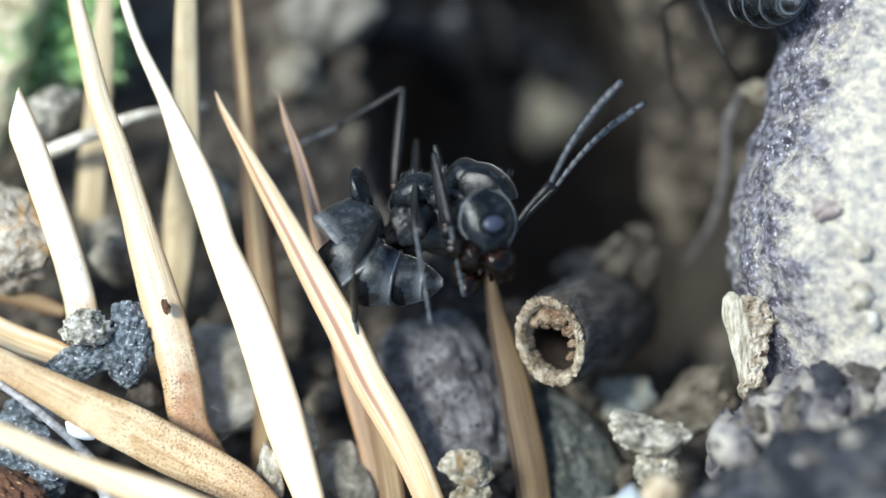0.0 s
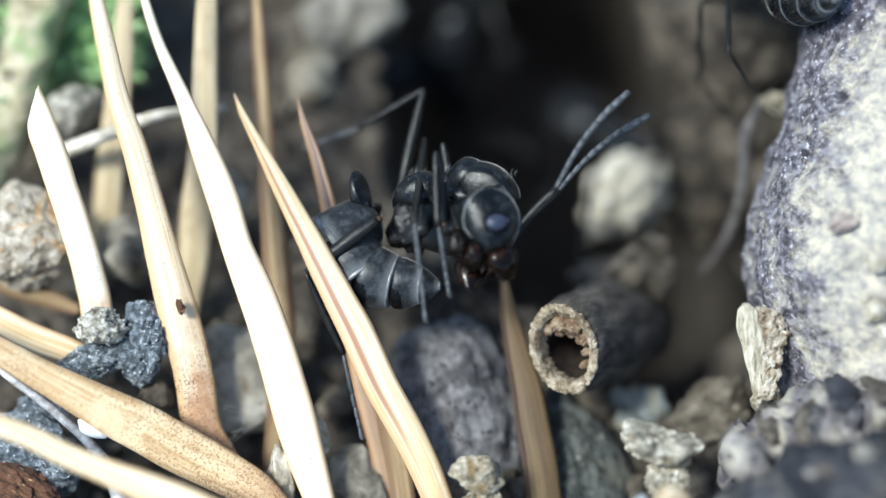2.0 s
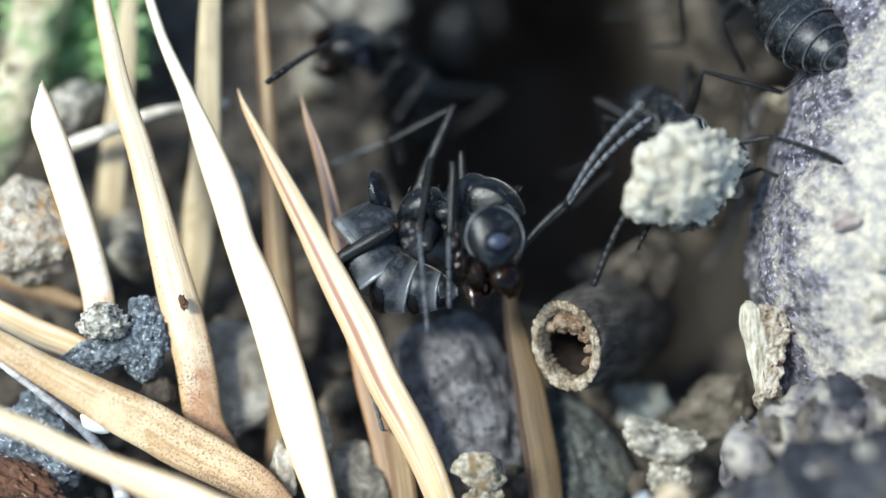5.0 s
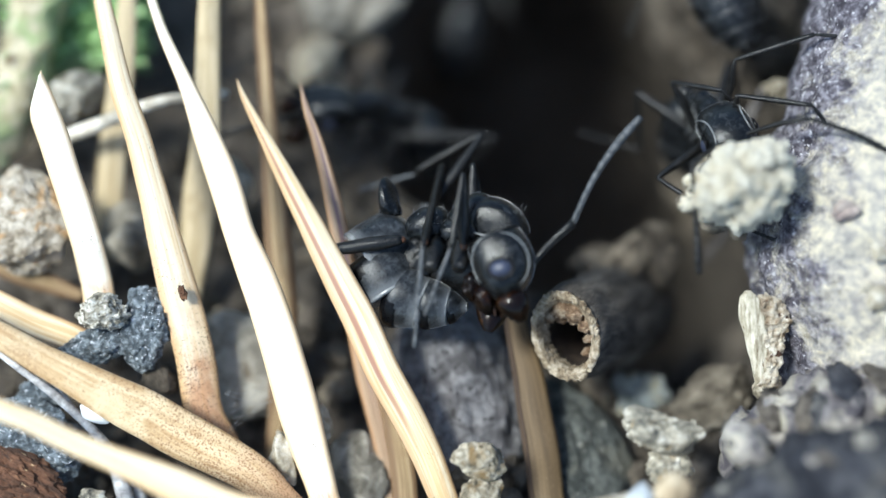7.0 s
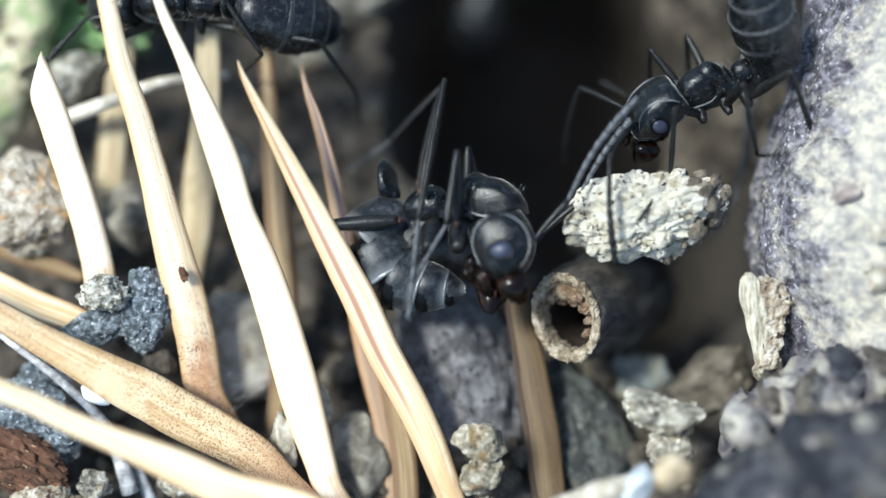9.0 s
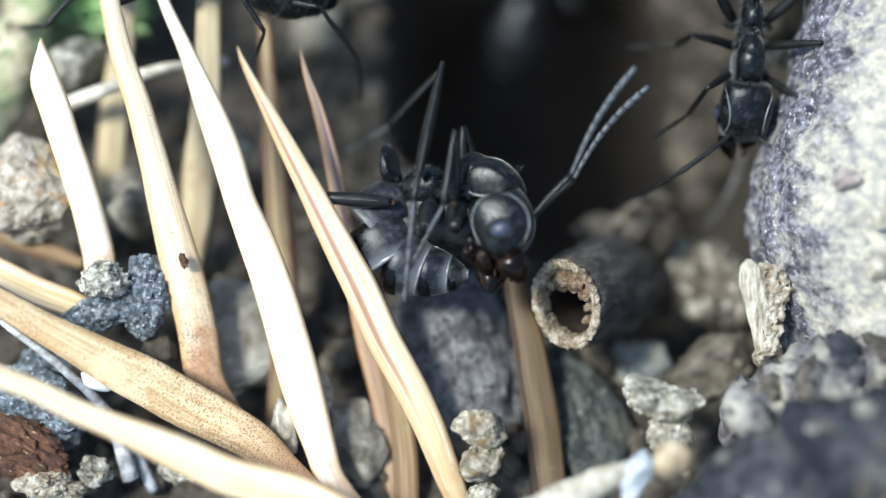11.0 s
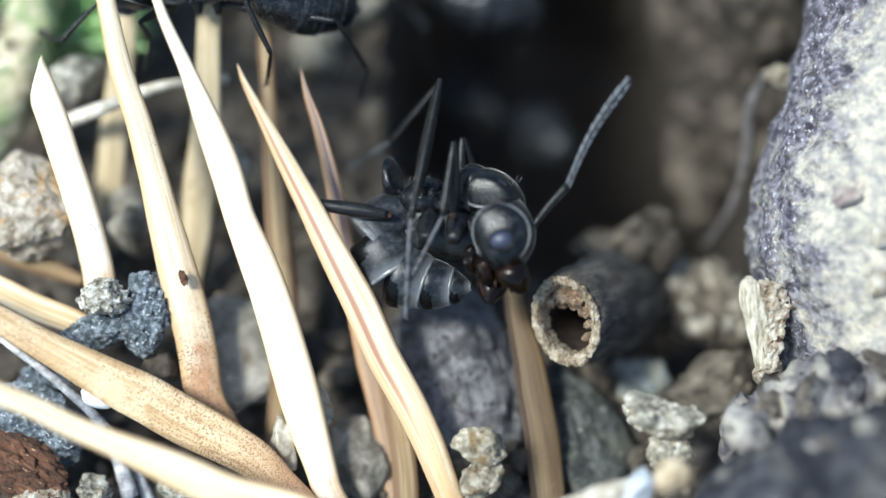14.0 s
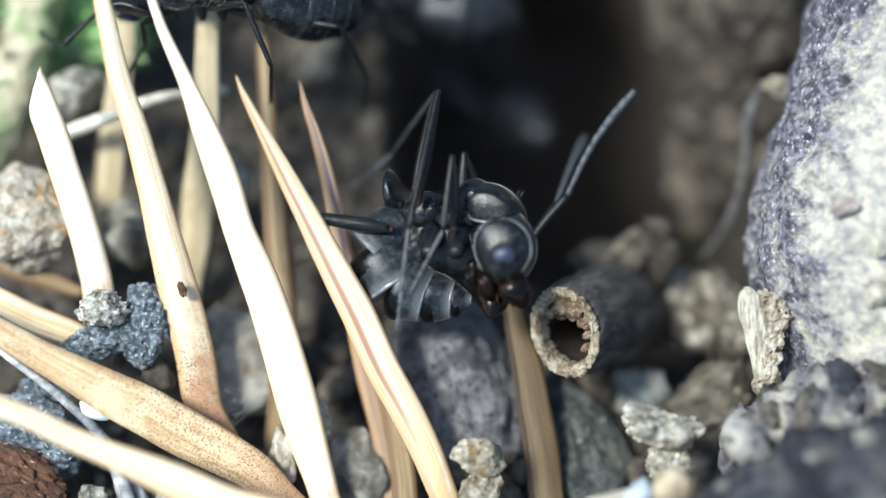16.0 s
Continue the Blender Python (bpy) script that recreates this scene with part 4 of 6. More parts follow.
grit((0.66, -4.96, 0.4), (0.36, 0.26, 0.3), 40, 0.06, "mixed_grit", "small gritty pebble below the beige ones", 152, "beige_pebble", 0, "beige pebbles")
grit((3.79, -3.14, 0.9), (0.72, 0.4, 0.4), 90, 0.08, "mixed_grit", "rough pale beige pebble of cemented grit", 16, "beige_pebble", -14, "beige pebbles")
grit((3.99, -3.79, 0.8), (0.42, 0.32, 0.34), 80, 0.08, "mixed_grit", "rough beige pebble of cemented grit", 17, "beige_pebble", 10, "beige pebbles")
grit((3.84, -2.76, -2.2), (0.54, 0.5, 0.45), 34, 0.09, "blue_grit", "blue-grey and tan pebble in the shade", 18, "beige_pebble", 10, "beige pebbles")
grit((5.15, -2.80, -1.7), (0.85, 0.6, 0.45), 120, 0.1, "dirt", "brown-grey soil clod in the shade", 19, "soil_clod", 40, "soil clods")
stone("brown_stone", (-1.55, -4.17, -0.8), (0.6, 0.85, 0.5), "tan_rock", "brown stone between two needles", 20, 0.15, 0.6, (0, 0, 0))
stone("brown_stone", (-5.94, 0.20, -1.6), (0.45, 0.4, 0.35), "tan_rock", "small tan pebble behind the needles", 120, 0.2, 0.6, (0, 0, 30))
stone("brown_stone", (-4.21, 1.32, -2.6), (0.42, 0.6, 0.35), "mixed_grit", "grey sparkling pebble behind the needles", 121, 0.25, 0.6, (0, 0, 10))
stone("brown_stone", (-3.85, -2.11, -1.5), (0.95, 1.15, 0.6), "pale_stone", "smooth grey-brown stone behind the needles", 21, 0.15, 0.5, (0, 0, 20))
stone("brown_stone", (-6.04, 0.34, -2.2), (0.6, 0.7, 0.5), "tan_rock", "brown stone behind the needles", 22, 0.2, 0.6, (0, 0, 20))
stone("brown_stone", (-7.13, 3.06, -2.2), (0.6, 0.55, 0.5), "mixed_grit", "grey sparkling stone behind the needles", 23, 0.25, 0.6, (0, 0, 20))
stone("tan_stone", (-1.95, 5.15, -4.8), (1.15, 0.75, 0.7), "tan_rock", "pale tan stone at the far edge of the nest's mouth", 24, 0.25, 0.6, (0, 0, 12), 5)
stone("tan_stone", (-2.65, 3.91, -4.6), (0.45, 0.7, 0.4), "beige_grit", "small tan stone at the edge of the nest's mouth", 25, 0.25, 0.6, (0, 0, -20))
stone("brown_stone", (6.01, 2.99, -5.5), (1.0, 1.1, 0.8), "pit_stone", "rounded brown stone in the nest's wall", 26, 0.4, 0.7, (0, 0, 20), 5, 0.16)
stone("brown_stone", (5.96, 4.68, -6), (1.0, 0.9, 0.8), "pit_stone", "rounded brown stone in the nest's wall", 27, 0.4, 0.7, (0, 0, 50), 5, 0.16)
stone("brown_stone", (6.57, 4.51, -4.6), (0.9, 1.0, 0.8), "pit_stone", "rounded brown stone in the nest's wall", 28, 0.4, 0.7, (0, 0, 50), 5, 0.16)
def nest_wall():
    """Rounded stones that stand in the nest's wall below the root."""
    rnd = random.Random(41)
    for k in range(34):
        u, v = 5.0 + 2.6 * rnd.random(), -0.2 + 6.6 * (k + rnd.random()) / 34
        u += 0.9 * max(0.0, (2.6 - v) / 2.6)
        s = rnd.uniform(0.4, 0.85)
        stone("brown_stone", (u, v, -5.2 - 1.6 * rnd.random() + 0.35 * (u - 5)), (s, s * rnd.uniform(0.7, 1.0), s * 0.8), "crumb", "rounded brown stone in the nest's wall", 500 + k, 0.35, 0.6, (0, 0, rnd.uniform(0, 180)), 4, 0.12, group="stones of the nest's wall")


nest_wall()
stone("pale_crumb", (6.52, 3.16, -2), (0.34, 0.22, 0.2), "beige_grit", "pale crumb stuck beside the root", 30, 0.3, 0.5, (0, 0, -20))
grit((3.04, -0.21, -2.7), (0.50, 0.40, 0.50), 70, 0.08, "crumb", "rough brown soil clod above the hollow twig", 321, "soil_clod", 10, "soil clods")
grit((3.71, -0.10, -2.7), (0.55, 0.48, 0.50), 70, 0.08, "crumb", "rough brown soil clod above the hollow twig", 322, "soil_clod", 50, "soil clods")
grit((4.36, -0.18, -2.7), (0.50, 0.42, 0.50), 70, 0.08, "crumb", "rough brown soil clod above the hollow twig", 323, "soil_clod", 80, "soil clods")
grit((4.29, 0.38, -2.7), (0.20, 0.22, 0.50), 70, 0.08, "crumb", "rough brown soil clod above the hollow twig", 324, "soil_clod", 0, "soil clods")
stone("beige_pebble", (3.86, -4.02, 2.1), (0.36, 0.3, 0.3), "peach", "pale peach pebble beside the dark root", 34, 0.25, 0.6, (0, 0, 40), group="beige pebbles")
thin_stem([(1.09, -5.18, 2), (2.05, -4.74, 2), (2.72, -4.40, 2), (3.25, -4.18, 1.9)], [0.3, 0.28, 0.24, 0.14], "stem", "pale dry stem lying against the dark root")
stone("white_stone", (3.29, -4.28, 2), (0.24, 0.5, 0.3), "white_quartz", "pale blue-white stone beside the dark root", 36, 0.2, 0.7, (0, 0, -28))
stone("seed_shell", (-6.29, -2.91, 0.2), (0.3, 0.17, 0.12), "shell", "tiny white seed shell under the needles", 35, 0.15, 0.1, (20, 0, -22), 4, 0.02, "shell")


# ---- hollow twig ----
def hollow_twig():
    a, b = Vector((2.21, -1.50, 0.1)), Vector((3.89, -1.07, -3.4))
    m = aim(a, b)
    tw = base("hollow_twig", m, "broken hollow brown twig lying by the nest", "twig")
    length, n = (b - a).length, 40
    bm = bmesh.new()
    rings = []
    rnd = random.Random(2)
    for z, r in ((0.0, 0.68), (0.08, 0.77), (0.3, 0.82), (0.8, 0.86), (1.6, 0.9), (2.4, 0.92), (3.2, 0.9), (length + 0.4, 0.85)):
        rings.append([Vector((r * math.cos(i * math.tau / n), r * math.sin(i * math.tau / n), z)) for i in range(n)])
    skin(bm, rings)
    bmesh.ops.delete(bm, geom=[f for f in bm.faces if len(f.verts) > 4 and f.calc_center_median().z < 0.1], context="FACES_ONLY")
    bmesh.ops.subdivide_edges(bm, edges=bm.edges[:], cuts=1, use_grid_fill=True)
    for v in bm.verts:
        v.co += 0.07 * noise.noise_vector(v.co * 1.6) + 0.03 * noise.noise_vector(v.co * 6)
    for v in bm.verts:
        v.co.x, v.co.y = v.co.x * 1.06, v.co.y * 0.82
    part("bark", bm, M["twig"], tw, "brown bark")
    bm = bmesh.new()
    prof = ((0.74, 0.06), (0.79, -0.01), (0.77, -0.06), (0.73, -0.09), (0.69, -0.1), (0.64, -0.08), (0.6, -0.01), (0.58, 0.1), (0.56, 0.35))
    rings = []
    for k, (r, z) in enumerate(prof):
        ring = []
        for i in range(n * 3):
            a0 = i * math.tau / (n * 3)
            q = 0.035 * noise.noise(Vector((math.cos(a0) * 3, math.sin(a0) * 3, k * 0.5))) + 0.04 * noise.fractal(Vector((math.cos(a0) * 9, math.sin(a0) * 9, k * 0.9)), 0.7, 2.0, 5)
            ring.append(Vector(((r + q) * math.cos(a0), (r + q) * math.sin(a0), z - 0.6 * q)))
        rings.append(ring)
    skin(bm, rings)
    bmesh.ops.delete(bm, geom=[f for f in bm.faces if len(f.verts) > 4], context="FACES_ONLY")
    for v in bm.verts:
        v.co.x, v.co.y = v.co.x * 1.06, v.co.y * 0.82
    part("torn_rim", bm, M["twig_end"], tw, "torn pale brown rim", smooth=False)
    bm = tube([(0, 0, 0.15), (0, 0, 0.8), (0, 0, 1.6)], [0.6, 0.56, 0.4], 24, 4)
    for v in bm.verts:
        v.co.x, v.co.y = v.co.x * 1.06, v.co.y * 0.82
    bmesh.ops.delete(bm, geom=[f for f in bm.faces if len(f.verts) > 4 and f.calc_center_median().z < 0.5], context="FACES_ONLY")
    part("hollow", bm, M["hollow_shade"], tw, "dark hollow")
    for k, (x, y, s) in enumerate(((-0.36, 0.3, 0.17), (-0.1, 0.42, 0.15), (-0.45, 0.02, 0.16), (-0.26, 0.16, 0.12), (-0.42, -0.28, 0.13), (0.16, 0.36, 0.1), (-0.3, -0.1, 0.1), (0.4, 0.2, 0.09), (-0.08, 0.26, 0.1))):
        part("pith", lump((s, s * 1.2, s * 1.4), 40 + k, 0.35, 0.3, 4, 0.3), M["pith"], tw, "crumbling reddish pith", place((-x, y, 0.12 + 0.03 * k)))


hollow_twig()


# ---- moss ----
def moss():
    mo = base("moss", place((-7.26, 4.86, -3.3)), "small tuft of fresh green moss", "moss")
    rnd = random.Random(4)

    def leaf(k, low, high):
        a = rnd.uniform(0, math.tau)
        d = Vector((math.cos(a), math.sin(a) * 0.7, rnd.uniform(0.2, 1.0))).normalized()
        p = Vector((rnd.uniform(-1.3, 1.1), rnd.uniform(-1.1, 1.9), rnd.uniform(low, high)))
        return blade(rnd.uniform(0.25, 0.5), rnd.uniform(0.14, 0.24), 0.03, 0.04, 20, 0.5, 0.6, 0.3, 6, 5, seed=k), aim(p, p + d)

    for k in range(280):
        bm, m = leaf(k, 0.0, 0.5)
        part("leaf", bm, M["leaf"], mo, "", m)
    verts, faces = [], []
    for k in range(1500):
        bm, m = leaf(k, -0.7, 0.3)
        bm.verts.index_update()
        n = len(verts)
        verts += [(m @ v.co) * MM for v in bm.verts]
        faces += [[n + v.index for v in f.verts] for f in bm.faces]
        bm.free()
    me = bpy.data.meshes.new("lower_leaves")
    me.from_pydata(verts, [], faces)
    me.polygons.foreach_set("use_smooth", [True] * len(faces))
    me.materials.append(M["leaf"])
    low = new("lower_leaves", me)
    low.parent = mo
    tagged(low, kind="stuff")


moss()

# ---- ants ----
# leg, where it joins the thorax, and the lengths of femur, tibia and tarsus
LEGS = (("fore", 0.62, 1.05, 0.95, 0.9), ("mid", 0.05, 1.15, 1.05, 1.1), ("hind", -0.4, 1.4, 1.4, 1.4))


def femur_mesh(length, r):
    return tube([(0, 0, 0), (0, 0, 0.3 * length), (0, 0, 0.75 * length), (0, 0, length)], [0.6 * r, r, 0.8 * r, 0.45 * r], 12, 5)


def tibia_mesh(length, r):
    bm = tube([(0, 0, 0), (0, 0, 0.12 * length), (0, 0, 0.6 * length), (0, 0, length)], [0.6 * r, 0.8 * r, r, 0.75 * r], 10, 4)
    for k in range(9):
        z = length * (0.2 + 0.085 * k)
        other = tube([(0, r * 0.8, z), (0, r * 1.5, z + 0.04), (0, r * 1.9, z + 0.1)], [0.008, 0.006, 0.002], 4, 1)
        me = bpy.data.meshes.new("bristle")
        other.to_mesh(me)
        other.free()
        bm.from_mesh(me)
        bpy.data.meshes.remove(me)
    return bm


def tarsus_mesh(length, r):
    pts, rad = [], []
    cuts = (0, 0.45, 0.62, 0.76, 0.86, 1.0)
    for a, b in zip(cuts, cuts[1:]):
        pts += [(0, 0, a * length), (0, 0, (a + 0.15 * (b - a)) * length), (0, 0, (b - 0.02) * length)]
        rad += [0.45 * r, 0.8 * r, r]
    pts += [(0, 0.03, length), (0, 0.1, length * 1.03)]
    rad += [0.5 * r, 0.12 * r]
    return tube(pts, rad, 8, 2)


def funiculus_mesh(length, r, curve):
    """Eleven short joints, widening a little to the tip, on a curve."""
    pts, rad = [], []
    n = 11
    for k in range(n):
        for f, q in ((0.0, 0.66), (0.16, 0.92), (0.7, 1.04), (0.93, 0.96)):
            t = (k + f) / n
            pts.append((0, curve * math.sin(math.pi * t) * length, t * length))
            rad.append(r * q * (0.66 + 0.56 * t if t < 0.85 else 1.136 - 2.0 * (t - 0.85)))
    pts.append((0, 0, length))
    rad.append(0.2 * r)
    return tube(pts, rad, 10, 1)


def slender(bm, wide, deep=1.0):
    """Narrow a mesh across, and let its underside hang lower."""
    for v in bm.verts:
        v.co.y *= wide
        if v.co.z < 0:
            v.co.z *= deep
    return bm


def flat_sided(bm, at, keep=0.35):
    """Press the sides in, so that they are flat plates with rounded edges."""
    for v in bm.verts:
        a = abs(v.co.y)
        if a > at:
            v.co.y = math.copysign(at + keep * (a - at), v.co.y)
    return bm


def head_mesh(grow=1.0, long=1.0):
    rings = ((-0.64, 0.12, 0.1, 0.0), (-0.63, 0.36, 0.31, 0.0), (-0.56, 0.49, 0.42, 0.01), (-0.28, 0.57, 0.475, 0.03), (0.08, 0.59, 0.48, 0.02), (0.38, 0.52, 0.41, -0.02),
             (0.58, 0.38, 0.28, -0.06), (0.66, 0.26, 0.18, -0.1), (0.69, 0.1, 0.07, -0.12))
    return flat_sided(loft([(x * long, y, z * grow, c) for x, y, z, c in rings], 44, 6, 0.86), 0.47, 0.75)


def tergite_mesh(length, r0, r1, flat=0.88):
    """One ring of the gaster: a dome whose rear edge is proud of the next ring."""
    return loft([(0.12 * length, 0.3 * r0, 0.3 * r0 * flat, 0), (0.0, 0.74 * r0, 0.74 * r0 * flat, 0), (-0.18 * length, r0, r0 * flat, 0), (-0.6 * length, (r0 + r1) / 2 * 1.05, (r0 + r1) / 2 * flat * 1.05, 0),
                 (-0.95 * length, r1, r1 * flat, 0), (-1.0 * length, r1 * 0.93, r1 * flat * 0.93, 0), (-0.97 * length, r1 * 0.5, r1 * flat * 0.5, 0)], 28, 4)


def edge_mesh(length, r1, flat=0.88):
    return loft([(-0.87 * length, r1 * 1.0, r1 * flat * 1.0, 0), (-0.94 * length, r1 * 1.012, r1 * flat * 1.012, 0), (-0.985 * length, r1 * 1.006, r1 * flat * 1.006, 0), (-1.0 * length, r1 * 0.8, r1 * flat * 0.8, 0)], 28, 2)


def band_mesh(length, r0, r1, flat=0.88):
    mid = r0 * 0.72 + r1 * 0.28
    return loft([(0.05 * length, 0.7 * r0, 0.7 * r0 * flat, 0), (-0.06 * length, 0.92 * r0, 0.92 * r0 * flat, 0), (-0.18 * length, r0 * 1.02, r0 * 1.02 * flat, 0), (-0.42 * length, mid * 1.06, mid * 1.06 * flat, 0), (-0.46 * length, mid * 0.95, mid * 0.95 * flat, 0)], 28, 3)


CURLED = ((0.74, 0.5, 0.62), (0.64, 0.62, 0.6), (0.54, 0.58, 0.48), (0.44, 0.46, 0.34), (0.3, 0.31, 0.08))
RINGS = ((0.72, 0.5, 0.68), (0.6, 0.66, 0.66), (0.52, 0.62, 0.52), (0.42, 0.48, 0.34), (0.3, 0.32, 0.08))


def ant(label, lens=None, grow=1.0, tail=1.0, plump=1.0, slim=0.64, stout=1.0, size=1.0, rings=RINGS):
    """An ant in parts, x forward, z up, about the middle of its thorax. Returns the thing and its parts by name."""
    a = new("ant")
    a.empty_display_size = MM
    a.scale = (size, size, size)
    tagged(a, label, "ant", "ants of the nest")
    k = {"ant": a}
    shield = loft([(1.06, 0.06, 0.05, -0.12), (1.02, 0.2, 0.17, -0.06), (0.9, 0.36, 0.3, 0.02), (0.68, 0.46, 0.42, 0.09), (0.42, 0.47, 0.45, 0.13), (0.22, 0.4, 0.38, 0.14), (0.14, 0.26, 0.25, 0.12)], 36, 5, 0.92)
    for v in shield.verts:
        if v.co.z < -0.06:
            v.co.z = -0.06 + 0.3 * (v.co.z + 0.06)
        lip = max(0.0, 1 - abs(v.co.z + 0.08) / 0.1)
        v.co.y *= 1 + 0.1 * lip
    k["thorax"] = part("pronotum", slender(flat_sided(shield, 0.36, 0.5), slim), M["ant"], a)
    for s in (1, -1):
        rim = tube([(1.0, s * 0.2, -0.1), (0.86, s * 0.39, -0.11), (0.62, s * 0.46, -0.1), (0.38, s * 0.46, -0.08), (0.18, s * 0.36, -0.02)], [0.012, 0.02, 0.024, 0.022, 0.012], 8, 5)
        part("rim", slender(rim, slim), M["ant_edge"], a, "pale lower rim of the front back plate")
    part("mesonotum", slender(loft([(0.46, 0.2, 0.2, 0.26), (0.4, 0.32, 0.3, 0.3), (0.2, 0.36, 0.36, 0.3), (0.0, 0.3, 0.32, 0.2), (-0.14, 0.18, 0.2, 0.12)], 24, 4), slim), M["ant"], a)
    part("metanotum", slender(loft([(0.02, 0.2, 0.18, 0.2), (-0.1, 0.27, 0.25, 0.18), (-0.2, 0.24, 0.22, 0.12), (-0.26, 0.14, 0.14, 0.1)], 20, 3), slim), M["ant"], a)
    part("flank", slender(loft([(0.4, 0.2, 0.14, -0.1), (0.3, 0.38, 0.26, -0.06), (0.0, 0.4, 0.28, -0.04), (-0.3, 0.36, 0.24, -0.06), (-0.42, 0.2, 0.14, -0.08)], 24, 4), slim), M["ant"], a)
    part("propodeum", slender(loft([(-0.24, 0.2, 0.2, 0.02), (-0.34, 0.31, 0.32, 0.06), (-0.6, 0.34, 0.36, 0.06), (-0.86, 0.28, 0.28, -0.02), (-0.98, 0.16, 0.16, -0.12), (-1.02, 0.08, 0.08, -0.14)], 24, 4), slim), M["ant"], a)
    part("sternum", slender(loft([(0.8, 0.1, 0.1, -0.2), (0.6, 0.26, 0.2, -0.24), (0.0, 0.3, 0.22, -0.24), (-0.6, 0.28, 0.18, -0.2), (-0.9, 0.1, 0.08, -0.18)], 18, 3), slim, plump), M["ant_leg"], a)
    k["petiole"] = part("petiole", loft([(0.2, 0.08, 0.08, -0.1), (0.14, 0.15, 0.18, 0.0), (0.09, 0.24, 0.32, 0.12), (0.04, 0.27, 0.38, 0.17), (-0.03, 0.27, 0.39, 0.18), (-0.09, 0.23, 0.31, 0.12), (-0.14, 0.14, 0.16, 0.0), (-0.2, 0.09, 0.09, -0.08)], 20, 4), M["ant"], a, "", place((-1.12, 0, -0.08)))
    rnd = random.Random(77)
    hairs = bmesh.new()
    for _ in range(90):
        x, q = rnd.uniform(-0.85, 0.98), radians(rnd.uniform(0, 180))
        n = Vector((rnd.uniform(-0.3, 0.3), math.cos(q), math.sin(q)))
        p = Vector((x, 0.36 * slim * math.cos(q) * (1 - 0.3 * abs(x)), 0.06 + 0.36 * math.sin(q) * (1 - 0.3 * abs(x))))
        hair = tube([p, p + n * 0.06, p + n * rnd.uniform(0.1, 0.15) + Vector((0.03, 0, 0))], [0.006, 0.005, 0.002], 4, 1)
        me = bpy.data.meshes.new("hair")
        hair.to_mesh(me)
        hair.free()
        hairs.from_mesh(me)
        bpy.data.meshes.remove(me)
    tagged(part("bristles", hairs, M["ant_edge"], a), "fine pale bristles", kind="stuff")
    # gaster
    x = -1.32
    for i, (ln, r0, r1) in enumerate([(tail * p, tail * q, tail * r) for p, q, r in rings]):
        g = part("gaster_ring", tergite_mesh(ln * 1.25, r0, r1), M["ant_grey" if size == 1.0 else "ant_dusky"], a, "", place((x, 0, -0.02)))
        if i:
            part("front_band", band_mesh(ln * 1.25, 0.96 * r0, 0.96 * r1), M["ant_black"], g, "bare black front band", place((0, 0.08 * r0 if rings is CURLED else 0.0, 0)))
        part("rear_edge", edge_mesh(ln * 1.25, r1), M["ant_edge" if size == 1.0 else "ant_grey"], g, "pale translucent rear edge")
        k["ring%d" % i] = g
        x -= ln * 0.8
    # head
    h = k["head"] = part("head", head_mesh(grow, 0.9 if grow > 1 else 1.0), M["ant"], a, "", place((1.5, 0, 0.02)))
    for s in (1, -1):
        eye = bmesh.new()
        bmesh.ops.create_icosphere(eye, subdivisions=3, radius=1)
        for v in eye.verts:
            v.co = Vector((v.co.x * 0.15, v.co.y * 0.1, v.co.z * 0.2))
        part("eye", eye, M["ant_eye"], h, "blue-black compound eye", place((0.1, s * 0.545, -0.02), -s * 3, 12, 0))
        part("eye_socket", tube([Vector((0.175 * math.cos(q * math.tau / 24), 0, 0.225 * math.sin(q * math.tau / 24))) for q in range(25)], [0.034] * 25, 8, 2), M["ant_black"], h, "dark ring round the eye", place((0.1, s * 0.548, -0.02), -s * 3, 12, 0))
        jaw = loft([(0.0, 0.12, 0.18, 0), (0.14, 0.2, 0.3, 0), (0.36, 0.18, 0.24, 0.02), (0.58, 0.06, 0.08, 0.06)], 18, 5)
        for v in jaw.verts:
            v.co.y += s * (0.1 - 0.6 * (v.co.x - 0.18) ** 2)
        part("mandible", jaw, M["ant_jaw"], h, "glossy brown mandible", place((0.5, s * 0.2, -0.06 if s < 0 else -0.4), 0, 4 if s < 0 else 38, -s * 6))
        for q in range(3):
            part("tooth", tube([(0, 0, 0), (0.09, -s * 0.02, -0.02), (0.16, -s * 0.05, -0.03)], [0.05, 0.035, 0.006], 8, 3), M["ant_jaw"], h, "pointed jaw tooth", place((0.92 - 0.07 * q, s * 0.14, -0.06 - 0.1 * q), 0, 20 * q, -s * 10))
        part("palp", tube([(0, 0, 0), (0.12, s * 0.03, -0.12), (0.3, s * 0.02, -0.2)], [0.016, 0.02, 0.012], 6, 4), M["ant_joint"], h, "reddish palp", place((0.5, s * 0.1, -0.26)))
    # pale tubes round the cheek: rim light put into shape and colour
    skull = BVHTree.FromBMesh(head_mesh(grow, 0.9 if grow > 1 else 1.0))
    for s in (1, -1):
        for q0, q1 in ((20, 165), (175, 300)):
            ring = []
            for q in range(q0, q1, 8):
                hit = skull.ray_cast(Vector((0.52 * math.cos(radians(q)) - 0.02, s * 2, 0.43 * grow * math.sin(radians(q)))), Vector((0, -s, 0)))[0]
                if hit:
                    ring.append(hit)
            n = len(ring)
            part("cheek_rim", tube(ring, [0.005 + 0.016 * math.sin(math.pi * i / (n - 1)) for i in range(n)], 6, 2), M["ant_edge"], h, "thin painted glint along the cheek's edge")
